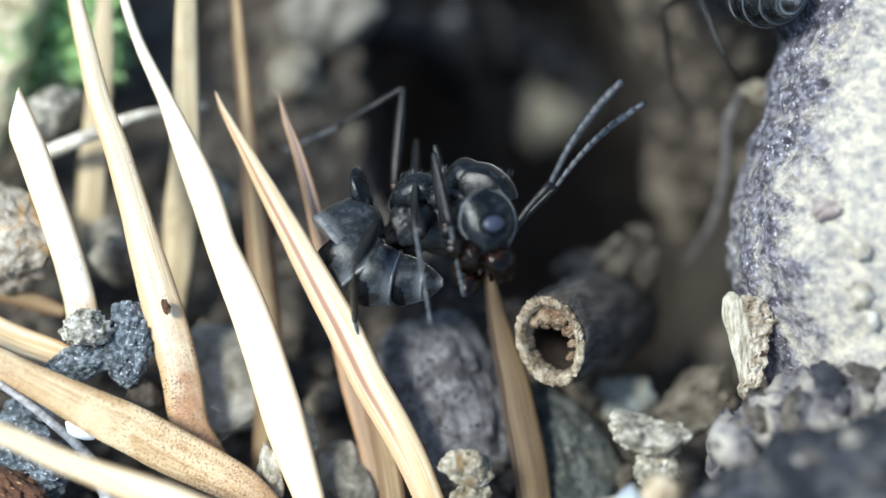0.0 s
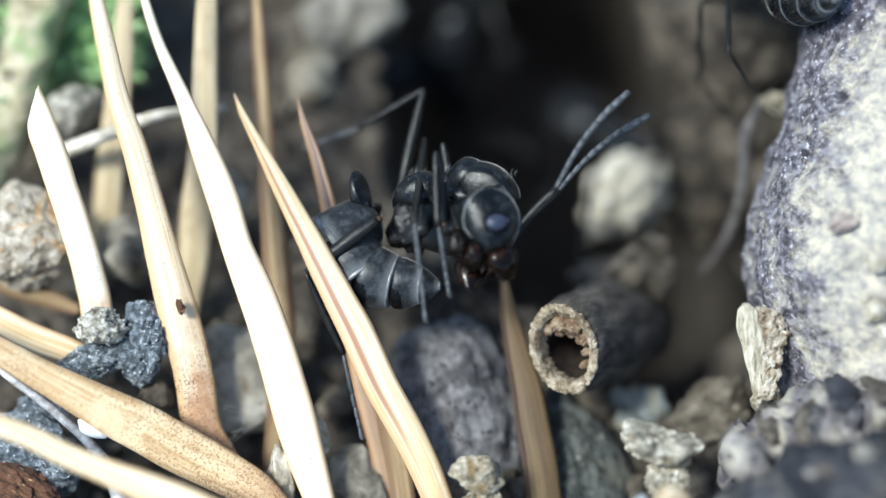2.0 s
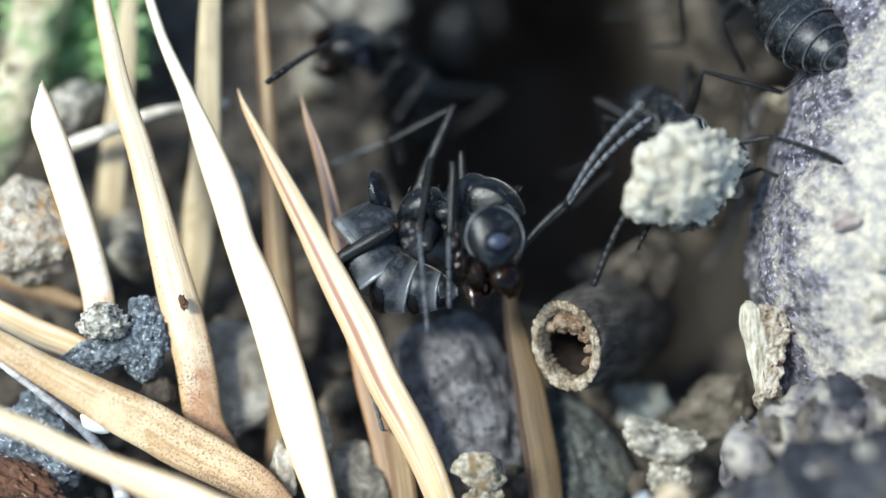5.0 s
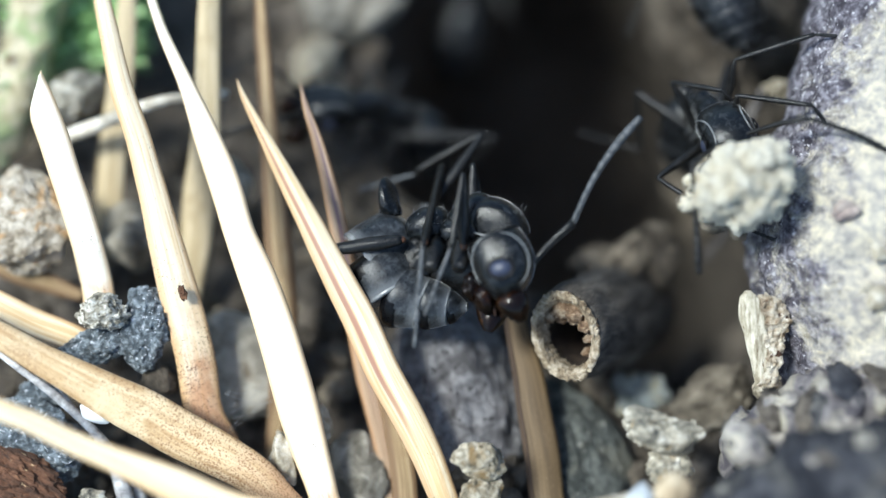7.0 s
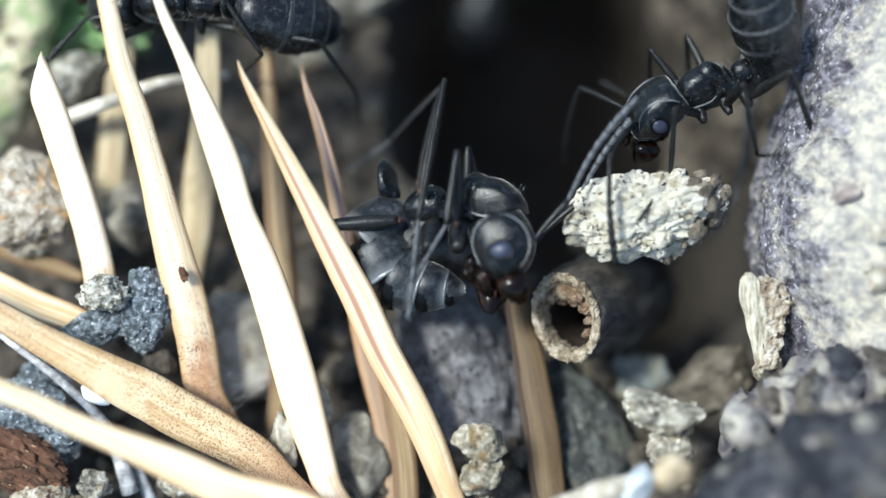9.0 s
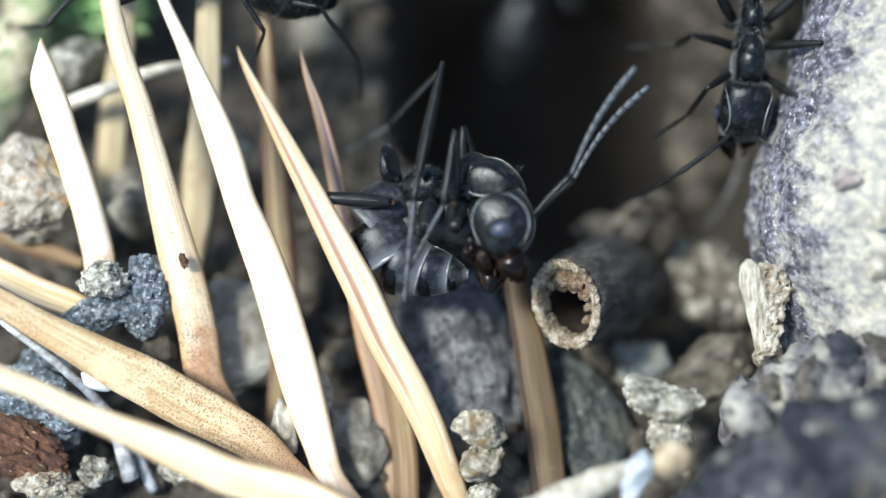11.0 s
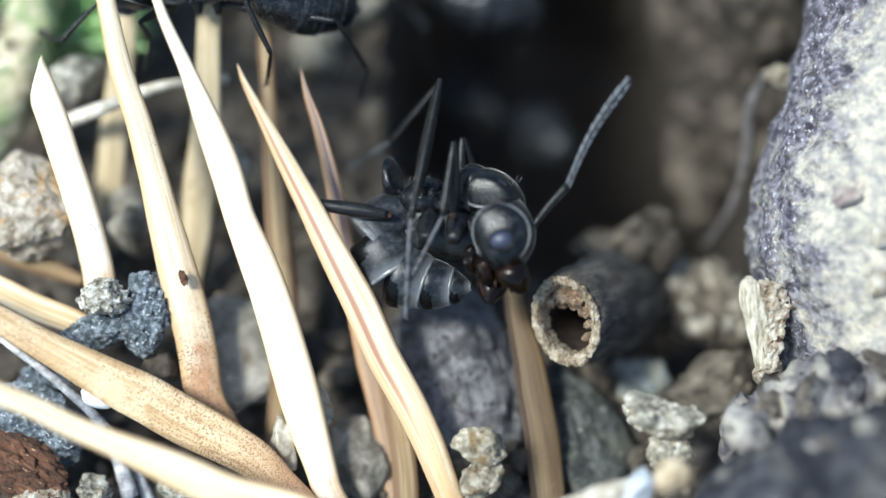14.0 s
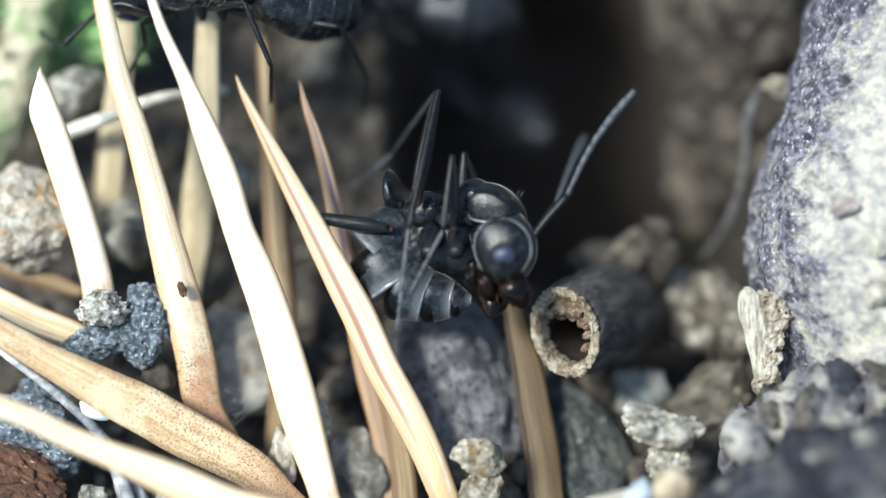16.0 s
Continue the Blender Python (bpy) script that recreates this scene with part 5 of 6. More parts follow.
    part("clypeus", loft([(0.38, 0.2, 0.1, 0), (0.5, 0.26, 0.16, 0), (0.66, 0.22, 0.14, -0.04), (0.72, 0.1, 0.06, -0.06)], 16, 3), M["ant_jaw"], h, "glossy face plate", place((0, 0, -0.02)))
    part("labium", lump((0.3, 0.3, 0.2), 5, 0.3, 0.3, 4, 0.2), M["ant_jaw"], h, "dark glossy mouthparts", place((0.46, -0.1, -0.5), 0, 20, 0))
    part("collar", flat_sided(loft([(-0.6, 0.38, 0.325 * grow, 0.0), (-0.585, 0.45, 0.39 * grow, 0.005), (-0.56, 0.495, 0.428 * grow, 0.01), (-0.535, 0.5, 0.43 * grow, 0.01)], 44, 3, 0.82), 0.445, 0.6), M["ant_black"], h, "dark rear rim of the head", place((0.035, 0, 0)))
    part("maxilla", lump((0.24, 0.22, 0.2), 8, 0.4, 0.3, 4, 0.25), M["ant_jaw"], h, "reddish brown mouthparts", place((0.2, -0.1, -0.62), 0, 30, 0))
    for s, side in ((1, "l"), (-1, "r")):
        k["scape_" + side] = part("antenna_scape", tube([(0, 0, 0), (0, 0.015, 0.1), (0, 0.05, 0.8), (0, 0, 1.45)], [0.05, 0.04, 0.055, 0.065], 10, 5), M["ant_leg"], a)
        k["funiculus_" + side] = part("antenna_funiculus", funiculus_mesh(2.2, 0.07, 0.06), M["ant_feeler" if size == 1.0 else "ant_leg"], a)
        for leg, hx, lf, lt, la in LEGS:
            n = leg + "_" + side
            lf, lt, la = (lens or {}).get(n, (lf, lt, la))
            hip = min(plump, 1.5)
            part("coxa", tube([(0, 0, 0.05), (0, 0, -0.14 * hip), (0, s * 0.08, -0.36 * hip - 0.25 * (hip - 1))], [0.1, 0.13 * hip, 0.07 * hip], 14, 5), M["ant_leg"], a, "", place((hx, s * 0.2 * slim / 0.64 * 0.85, -0.2), s * 40, 0, 0))
            k["femur_" + n] = part("femur", femur_mesh(lf, stout * (0.1 if leg != "hind" else 0.12)), M["ant_leg"], a)
            part("trochanter", lump((0.075, 0.075, 0.1), 3, 0.1, 0, 2, 0.02), M["ant_joint"], k["femur_" + n], "reddish joint", place((0, 0, 0.02)))
            k["tibia_" + n] = part("tibia", tibia_mesh(lt, 0.062 * stout), M["ant_leg"], a)
            k["tarsus_" + n] = part("tarsus", tarsus_mesh(la, 0.045), M["ant_feeler" if size == 1.0 else "ant_leg"], a)
    return k


def chain(points, lengths):
    """Poses of rigid links that start at the first point and aim at the others in turn."""
    at, out = Vector(points[0]), []
    for p, ln in zip(points[1:], lengths):
        m = aim(at, p, (0.3, 0.2, 1))
        out.append(m)
        at = m @ Vector((0, 0, ln))
    return out


def link_rows(k, names, lengths, rows):
    """Key linked parts from rows of (seconds, points in the ant's space)."""
    made = [(t, chain(points, lengths)) for t, points in rows]
    for i, n in enumerate(names):
        walk(k[n], [(t, metres(ms[i])) for t, ms in made])


def tripod(k, phase_of, times, lens=None, grip=None):
    """Leg keys of a walking ant; phase_of(t) says how far through its steps it is, grip(leg, t) where a leg holds on, and how firmly."""
    for s, side in ((1, "l"), (-1, "r")):
        for j, (leg, hx, lf, lt, la) in enumerate(LEGS):
            rows = []
            n = leg + "_" + side
            fx, fy = ((1.75, 1.35), (0.1, 1.9), (-1.9, 1.6))[j]
            for t in times:
                ph = phase_of(t) + (0.5 if (j + (s < 0)) % 2 else 0.0)
                u = ph % 1.0
                swing = (1 - 4 * u if u < 0.5 else 4 * u - 3)
                lift = math.sin(math.tau * (u - 0.5)) * 0.5 if u > 0.5 else 0.0
                foot = Vector((fx + 0.42 * swing, s * fy, -1.0 + max(0, lift)))
                hip = Vector((hx, s * 0.26, -0.36))
                knee = hip.lerp(foot, 0.36) + Vector((0, s * 0.1, 0.85))
                ankle = hip.lerp(foot, 0.74) + Vector((0, 0, 0.12))
                held = grip(n, t) if grip else None
                if held:
                    knee, ankle, foot = [p.lerp(q, held[0]) for p, q in zip((knee, ankle, foot), held[1])]
                rows.append((t, (hip, knee, ankle, foot)))
            link_rows(k, ("femur_" + n, "tibia_" + n, "tarsus_" + n), (lens or {}).get(n, (lf, lt, la)), rows)


def feelers(k, head_of, rows):
    """Antenna keys: rows of (seconds, ((scape way), (funiculus way)) for each side) in the head's space."""
    for s, side in ((1, "l"), (-1, "r")):
        made = []
        for t, ways in rows:
            hm = head_of(t)
            a, b = ways[0 if s > 0 else 1]
            root_at = hm @ Vector((0.42, s * 0.2, 0.2))
            elbow = root_at + 1.45 * (hm.to_3x3() @ Vector(a).normalized())
            end = elbow + 2.2 * (hm.to_3x3() @ Vector(b).normalized())
            made.append((t, (root_at, elbow, end)))
        link_rows(k, ("scape_" + side, "funiculus_" + side), (1.45, 2.2), made)


# ---- motion of the ants and of what they carry ----
def stance(p, forward, up=(0, 0, 1)):
    """An ant's pose on the bank: middle of the thorax, way it faces, way its back faces."""
    x = Vector(forward).normalized()
    y = Vector(up).cross(x).normalized()
    m = Matrix((x, y, x.cross(y))).transposed().to_4x4()
    m.translation = Vector(p)
    return m


def blend(rows, t):
    """Values between rows of (seconds, values...)."""
    if t <= rows[0][0]:
        return np.array(rows[0][1:], float)
    for a, b in zip(rows, rows[1:]):
        if t <= b[0]:
            f = (t - a[0]) / (b[0] - a[0])
            return np.array(a[1:], float) * (1 - f) + np.array(b[1:], float) * f
    return np.array(rows[-1][1:], float)


def resting_ant():
    """The ant that cleans itself, its gaster bent forward under the head. Its space is turned so that x is u, z is v."""
    lens = {"mid_r": (2.1, 2.7, 1.75), "fore_r": (1.3, 1.35, 1.25), "fore_l": (1.3, 0.95, 0.9), "mid_l": (1.9, 1.5, 1.2), "hind_r": (1.6, 1.6, 1.6), "hind_l": (1.4, 1.4, 1.4)}
    k = ant("black ant cleaning itself with its gaster curled under", lens, 1.16, 1.0, 2.5, 0.95, 1.1, rings=CURLED)
    home = (0.18, 0.62, 0.2)
    turn = stance(home, (1, 0, 0), (0, 1, 0))
    back = turn.inverted()
    shift = ((0.0, 0.16, 0.56), (1.0, 0.13, 0.68), (1.5, 0.0, 0.68), (3.5, -0.14, 0.71), (4.1, -0.12, 0.66), (6.4, 0.04, -0.16), (7.0, 0.05, -0.18), (9.0, 0.01, -0.16),
             (11.4, -0.05, -0.02), (12.5, -0.06, 0.01), (14.5, -0.04, 0.07), (16.0, 0.0, 0.0))
    body = []
    for t, a, b in shift:
        m = turn.copy()
        m.translation += Vector((a, b, 0))
        body.append((t, metres(BANK @ m)))
    walk(k["ant"], body)

    def local(p, t=16.0):
        a, b = blend(shift, t)
        return back @ (Vector(p) - Vector((a, b, 0)))

    # its thorax turns a little towards the lens
    lean = pose(0.14, 0, 0, 6, 0, -14) @ Matrix.Diagonal((1.14, 1, 1, 1))
    for o in k["ant"].children:
        if o.name.split(".")[0] in ("pronotum", "rim", "mesonotum", "metanotum", "flank", "propodeum", "sternum", "coxa", "bristles"):
            o.matrix_basis = metres(lean) @ o.matrix_basis
    walk(k["petiole"], [(t, metres(Matrix.Translation(local(p, t)) @ pose(0, 0, 0, 0, -10, -30))) for t, p in ((0.0, (-1.15, 1.17, -0.1)), (1.0, (-1.27, 1.19, -0.1)), (4.1, (-1.34, 1.29, -0.1)), (6.4, (-0.99, 0.84, -0.1)), (9, (-1.01, 0.80, -0.1)), (12.5, (-0.93, 0.85, -0.1)), (16, (-0.89, 0.88, -0.1)))])
    part("underside", lump((0.4, 0.4, 0.5), 91, 0.35, 0.3, 4, 0.14), M["ant_leg"], k["ant"], "dark brown underside between the legs", Matrix.Translation(local((-0.58, 0.66, -0.1), 4.1)))
    # head: bent down, its side towards the lens
    HEAD_WAY, HEAD_BACK, EARLY = (0.36, -0.92, 0.12), (0.85, 0.4, 0.1), (0.85, 0.4, -0.32)
    hm = [(t, stance(local(p, t), back.to_3x3() @ Vector(f), back.to_3x3() @ Vector(u))) for t, p, f, u in (
        (0.0, (1.02, 0.59, 0.8), HEAD_WAY, EARLY), (1.5, (0.88, 0.74, 0.8), HEAD_WAY, EARLY),
        (3.5, (0.75, 0.71, 0.8), HEAD_WAY, EARLY), (4.1, (0.76, 0.71, 0.8), HEAD_WAY, EARLY),
        (6.4, (1.02, -0.17, 0.8), HEAD_WAY, HEAD_BACK), (9.0, (1.05, -0.21, 0.8), HEAD_WAY, HEAD_BACK),
        (12.5, (1.04, -0.02, 0.8), HEAD_WAY, HEAD_BACK), (16.0, (1.10, -0.03, 0.8), HEAD_WAY, HEAD_BACK))]
    walk(k["head"], [(t, metres(m)) for t, m in hm])

    def head_of(t):
        for a, b in zip(hm, hm[1:]):
            if t <= b[0]:
                return a[1].lerp(b[1], max(0, (t - a[0]) / (b[0] - a[0])))
        return hm[-1][1]

    # gaster: a chain of rings that curls forward below
    loose = [(t, [local(p, t) for p in ps]) for t, ps in (
        (0, ((-0.96, 0.88, -0.2), (-1.58, 0.41, -0.1), (-1.18, -0.16, -0), (-0.56, -0.32, 0.1), (-0.07, -0.38, 0.2), (0.37, -0.40, 0.3))),
        (1, ((-1.08, 0.90, -0.2), (-1.70, 0.43, -0.1), (-1.30, -0.14, -0), (-0.68, -0.30, 0.1), (-0.19, -0.36, 0.2), (0.25, -0.38, 0.3))),
        (4.1, ((-1.15, 1.00, -0.2), (-1.77, 0.53, -0.1), (-1.37, -0.04, -0), (-0.75, -0.20, 0.1), (-0.26, -0.26, 0.2), (0.18, -0.28, 0.3))),
        (6.4, ((-0.74, 0.47, -0.2), (-1.36, -0.07, -0.1), (-0.99, -0.68, 0), (-0.43, -0.88, 0.1), (0.06, -0.95, 0.2), (0.45, -0.95, 0.3))),
        (9, ((-0.76, 0.43, -0.2), (-1.38, -0.11, -0.1), (-1.01, -0.72, 0), (-0.45, -0.92, 0.1), (0.04, -0.99, 0.2), (0.43, -0.99, 0.3))),
        (12.5, ((-0.68, 0.48, -0.2), (-1.30, -0.06, -0.1), (-0.93, -0.67, 0), (-0.37, -0.87, 0.1), (0.12, -0.94, 0.2), (0.51, -0.94, 0.3))),
        (16, ((-0.64, 0.51, -0.2), (-1.26, -0.03, -0.1), (-0.89, -0.64, 0), (-0.33, -0.84, 0.1), (0.16, -0.91, 0.2), (0.55, -0.91, 0.3))))]
    for i in range(5):
        walk(k["ring%d" % i], [(t, metres(stance(ps[i], ps[i] - ps[i + 1], (0, -1, 0)))) for t, ps in loose])

    # legs: hip, knee, ankle, claw
    def legs(side_leg, rows):
        link_rows(k, ["%s_%s" % (n, side_leg) for n in ("femur", "tibia", "tarsus")], lens[side_leg], [(t, [local(p, t) for p in ps]) for t, ps in rows])

    legs("mid_r", (
        (0.0, ((-0.19, 0.76, 0.6), (-0.13, 2.28, -0.9), (-0.19, 0.60, 1.3), (0.08, -1.27, 1.2))),
        (1.0, ((-0.39, 0.78, 0.6), (-0.18, 2.35, -0.9), (-0.33, 0.69, 1.3), (-0.14, -1.01, 1.2))),
        (1.5, ((-0.42, 0.85, 0.6), (-0.25, 2.43, -0.9), (-0.41, 0.77, 1.3), (-0.24, -0.94, 1.2))),
        (3.5, ((-0.49, 0.87, 0.6), (-0.34, 2.39, -0.9), (-0.50, 0.80, 1.3), (-0.24, -0.77, 1.2))),
        (4.1, ((-0.48, 0.86, 0.6), (-0.33, 2.39, -0.9), (-0.49, 0.80, 1.3), (-0.22, -0.78, 1.2))),
        (6.4, ((-0.34, 0.20, 0.6), (-0.02, 1.68, -0.9), (-0.35, 0.09, 1.3), (-0.48, -1.53, 1.2))),
        (7.9, ((-0.36, 0.22, 0.6), (-0.08, 1.71, -0.9), (-0.43, 0.12, 1.3), (-0.55, -1.55, 1.2))),
        (8.3, ((-0.40, 0.54, 0.6), (0.03, 2.83, 0.3), (-0.43, 0.13, 1.2), (-0.58, -1.54, 1.2))),
        (9.0, ((-0.41, 0.75, 0.6), (0.04, 2.94, 0.3), (-0.47, 0.15, 1.2), (-0.63, -1.55, 1.2))),
        (12.5, ((-0.48, 0.80, 0.6), (-0.02, 2.96, 0.3), (-0.59, 0.30, 1.2), (-0.73, -1.38, 1.2))),
        (14.5, ((-0.46, 0.81, 0.6), (-0.06, 2.95, 0.3), (-0.60, 0.30, 1.2), (-0.66, -1.37, 1.2))),
        (16.0, ((-0.46, 0.81, 0.6), (-0.06, 2.95, 0.3), (-0.61, 0.31, 1.2), (-0.78, -1.27, 1.2)))))
    legs("fore_r", (
        (0.0, ((0.36, 0.61, 0.8), (0.16, 1.97, 1), (0.40, 0.75, 1.2), (0.55, -0.09, 1.1))),
        (1.0, ((0.26, 0.72, 0.8), (0.06, 2.25, 1), (0.13, 0.81, 1.2), (0.26, -0.12, 1.1))),
        (4.1, ((0.17, 0.76, 0.8), (-0.03, 2.24, 1), (0.02, 0.85, 1.2), (0.12, -0.09, 1.1))),
        (6.4, ((0.36, 0.09, 0.8), (0.34, 1.43, 1), (0.14, 0.09, 1.2), (-0.19, -1.09, 1.1))),
        (9.0, ((0.24, 0.20, 0.8), (0.22, 1.54, 1), (0.04, 0.20, 1.2), (-0.55, -0.84, 1.1))),
        (12.5, ((0.17, 0.35, 0.8), (0.17, 1.64, 1), (-0.03, 0.34, 1.2), (-0.57, -0.74, 1.1))),
        (16.0, ((0.21, 0.36, 0.8), (0.16, 1.67, 1), (0.01, 0.40, 1.2), (-0.55, -0.73, 1.1)))))
    legs("fore_l", (
        (0.0, ((0.47, 0.84, -0.2), (0.16, 2.32, -0.1), (0.37, 1.36, -0.3), (0.48, 0.43, -0.4))),
        (4.1, ((0.28, 0.99, -0.2), (0.13, 2.40, -0.1), (0.18, 1.46, -0.3), (0.33, 0.53, -0.4))),
        (6.4, ((0.52, 0.36, -0.2), (0.52, 1.69, -0.1), (0.68, 0.82, -0.3), (1.00, -0.11, -0.4))),
        (9.0, ((0.40, 0.31, -0.2), (0.43, 1.65, -0.1), (0.66, 0.78, -0.3), (0.98, 0.26, -0.4))),
        (16.0, ((0.32, 0.47, -0.2), (0.39, 1.81, -0.1), (0.66, 1.05, -0.3), (0.95, 0.48, -0.4)))))
    legs("mid_l", (
        (0.0, ((-0.56, 1.37, -0.6), (-0.34, 3.41, -0.9), (-1.49, 2.63, -1.3), (-2.76, 2.13, -1.8))),
        (1.5, ((-0.67, 1.46, -0.6), (-0.23, 3.46, -0.9), (-1.38, 2.67, -1.3), (-2.76, 2.23, -1.8))),
        (4.1, ((-0.71, 1.48, -0.6), (-0.19, 3.44, -0.9), (-1.47, 2.69, -1.3), (-2.48, 2.24, -1.8))),
        (6.4, ((-0.36, 0.73, -0.6), (0.64, 2.11, -0.9), (-0.47, 1.60, -1.3), (-1.57, 1.30, -1.8))),
        (7.9, ((-0.37, 0.65, -0.6), (0.36, 2.19, -0.9), (-0.49, 1.63, -1.3), (-1.58, 1.22, -1.8))),
        (8.3, ((-0.45, 0.87, -0.6), (0.05, 2.99, -0.9), (-0.80, 1.80, -1.3), (-1.36, 1.23, -1.8))),
        (9.0, ((-0.46, 0.94, -0.6), (0.04, 3.06, -0.9), (-0.81, 1.98, -1.3), (-1.48, 1.47, -1.8))),
        (12.5, ((-0.48, 0.94, -0.6), (-0.02, 3.08, -0.9), (-0.88, 1.93, -1.3), (-1.50, 1.52, -1.8))),
        (16.0, ((-0.51, 1.11, -0.6), (-0.08, 3.07, -0.9), (-0.85, 1.94, -1.3), (-1.46, 1.42, -1.8)))))
    legs("hind_r", (
        (0.0, ((-0.87, 0.67, 0.5), (-1.23, -0.09, 1.85), (-1.30, -1.05, 0.55), (-1.00, -2.60, 0.1))),
        (0.4, ((-0.87, 0.67, 0.5), (-1.23, -0.09, 1.85), (-1.30, -1.05, 0.55), (-1.00, -2.60, 0.1))),
        (1.0, ((-0.95, 0.78, 0.5), (-2.16, -0.08, 0.5), (-1.52, -1.81, 0.2), (-1.07, -4.09, -0.1))),
        (4.1, ((-0.99, 0.87, 0.5), (-2.15, 0.01, 0.5), (-1.51, -1.72, 0.2), (-1.11, -4.00, -0.1))),
        (6.4, ((-0.75, 0.25, 0.5), (-1.96, -0.01, 0.5), (-1.47, -1.33, 0.2), (-0.76, -2.89, -0.1))),
        (9.0, ((-0.82, 0.25, 0.5), (-2.18, 0.15, 0.5), (-1.64, -1.17, 0.2), (-0.88, -2.83, -0.1))),
        (12.5, ((-0.99, 0.35, 0.5), (-2.35, 0.55, 0.5), (-1.69, -1.02, 0.2), (-0.91, -2.57, -0.1))),
        (16.0, ((-0.95, 0.36, 0.5), (-2.36, 0.58, 0.5), (-1.67, -1.01, 0.2), (-0.86, -2.56, -0.1)))))
    legs("hind_l", (
        (0.0, ((-0.93, 0.95, -0.5), (-1.44, 0.23, -1.5), (-1.79, -0.97, -2), (-2.16, -1.99, -2.6))),
        (16.0, ((-0.98, 0.53, -0.5), (-1.50, -0.31, -1.5), (-1.90, -1.41, -2), (-2.38, -2.33, -2.6)))))
    # antennae
    near = ((0.0, (1.30, 0.19, 0.9), (2.16, 1.25, 1), (3.51, 3.08, 1)), (0.5, (1.33, 0.17, 0.9), (2.17, 1.23, 1), (3.45, 3.07, 1)), (1.0, (1.20, 0.22, 0.9), (2.14, 1.46, 1), (3.43, 3.15, 1)),
            (1.5, (1.15, 0.30, 0.9), (2.09, 1.34, 1), (3.53, 3.02, 1)), (2.4, (1.06, 0.26, 0.9), (1.90, 1.20, 1), (3.13, 2.98, 0.6)), (3.0, (1.04, 0.26, 0.9), (1.93, 1.25, 1), (3.31, 2.93, 0.6)), (3.5, (1.10, 0.31, 0.9), (2.04, 1.35, 1), (3.43, 2.88, 0.6)),
            (3.9, (1.06, 0.32, 0.9), (1.95, 1.36, 1), (3.27, 3.04, 1)), (4.2, (1.07, 0.30, 0.9), (1.96, 1.29, 1), (3.29, 2.78, 1)),
            (6.4, (1.30, -0.50, 0.9), (2.24, 0.49, 1), (3.28, 2.47, 1)), (7.0, (1.29, -0.52, 0.9), (2.25, 0.52, 1), (3.47, 2.40, 1)), (7.5, (1.29, -0.52, 0.9), (2.18, 0.42, 1), (3.36, 2.35, 1)),
            (7.9, (1.29, -0.47, 0.9), (2.18, 0.62, 1), (3.12, 2.30, 1)), (8.3, (1.29, -0.46, 0.9), (2.13, 0.73, 1), (3.07, 2.02, 1)), (9.0, (1.28, -0.55, 0.9), (2.02, 0.40, 1), (3.01, 1.83, 1)),
            (11.5, (1.28, -0.25, 0.9), (2.17, 0.79, 1), (3.31, 2.68, 1)), (12.5, (1.26, -0.25, 0.9), (2.25, 0.94, 1), (3.41, 2.68, 1)), (13.3, (1.27, -0.21, 0.9), (2.16, 0.88, 1), (3.30, 2.76, 1)),
            (14.5, (1.29, -0.24, 0.9), (2.05, 0.80, 1), (3.20, 2.76, 1)), (16.0, (1.30, -0.21, 0.9), (2.09, 0.82, 1), (3.30, 2.67, 1)))
    far = ((0.0, (1.38, 0.21, 0.3), (2.27, 1.18, 0.3), (3.82, 2.60, 0.3)), (1.0, (1.28, 0.23, 0.3), (2.34, 1.24, 0.3), (3.77, 2.72, 0.3)), (1.5, (1.28, 0.30, 0.3), (2.24, 1.37, 0.3), (3.54, 2.42, 0.2)),
           (2.4, (1.13, 0.27, 0.2), (2.00, 1.24, 0.2), (3.09, 2.17, 0)), (3.5, (1.13, 0.32, 0.2), (2.05, 1.29, 0.2), (3.09, 2.07, 0)), (3.9, (1.14, 0.32, 0.2), (2.11, 1.29, 0.2), (3.43, 2.72, 0.2)), (4.2, (1.14, 0.31, 0.2), (2.06, 1.22, 0.2), (3.28, 2.24, 0.2)),
           (6.4, (1.34, -0.51, 0.2), (2.28, 0.48, 0.4), (3.32, 2.42, 0.4)), (7.5, (1.35, -0.53, 0.2), (2.27, 0.46, 0.4), (3.36, 2.06, 0.2)), (9.0, (1.36, -0.46, 0.2), (2.02, 0.20, 0.3), (3.09, 1.57, 0.3)),
           (11.5, (1.33, -0.25, 0.3), (2.30, 0.79, 0.2), (3.68, 2.46, 0)), (12.0, (1.29, -0.26, 0.4), (2.25, 0.89, 0.3), (3.42, 2.72, 0.3)), (12.5, (1.29, -0.25, 0.4), (2.29, 0.94, 0.3), (3.45, 2.68, 0.3)), (13.0, (1.32, -0.25, 0.3), (2.26, 0.80, 0.0), (3.45, 2.05, -0.9)), (13.6, (1.33, -0.25, 0.3), (2.20, 0.77, 0.2), (3.31, 2.65, 0.2)), (14.5, (1.32, -0.25, 0.4), (2.11, 0.80, 0.3), (3.27, 2.75, 0.3)), (15.0, (1.36, -0.20, 0.3), (2.07, 0.72, -0.2), (3.03, 2.11, -1)), (16.0, (1.39, -0.14, 0.2), (1.99, 0.69, -0.5), (2.76, 2.16, -2.2)))
    for rows, side in ((near, "r"), (far, "l")):
        link_rows(k, ("scape_" + side, "funiculus_" + side), (1.45, 2.2), [(t, [local(p, t) for p in ps]) for t, *ps in rows])


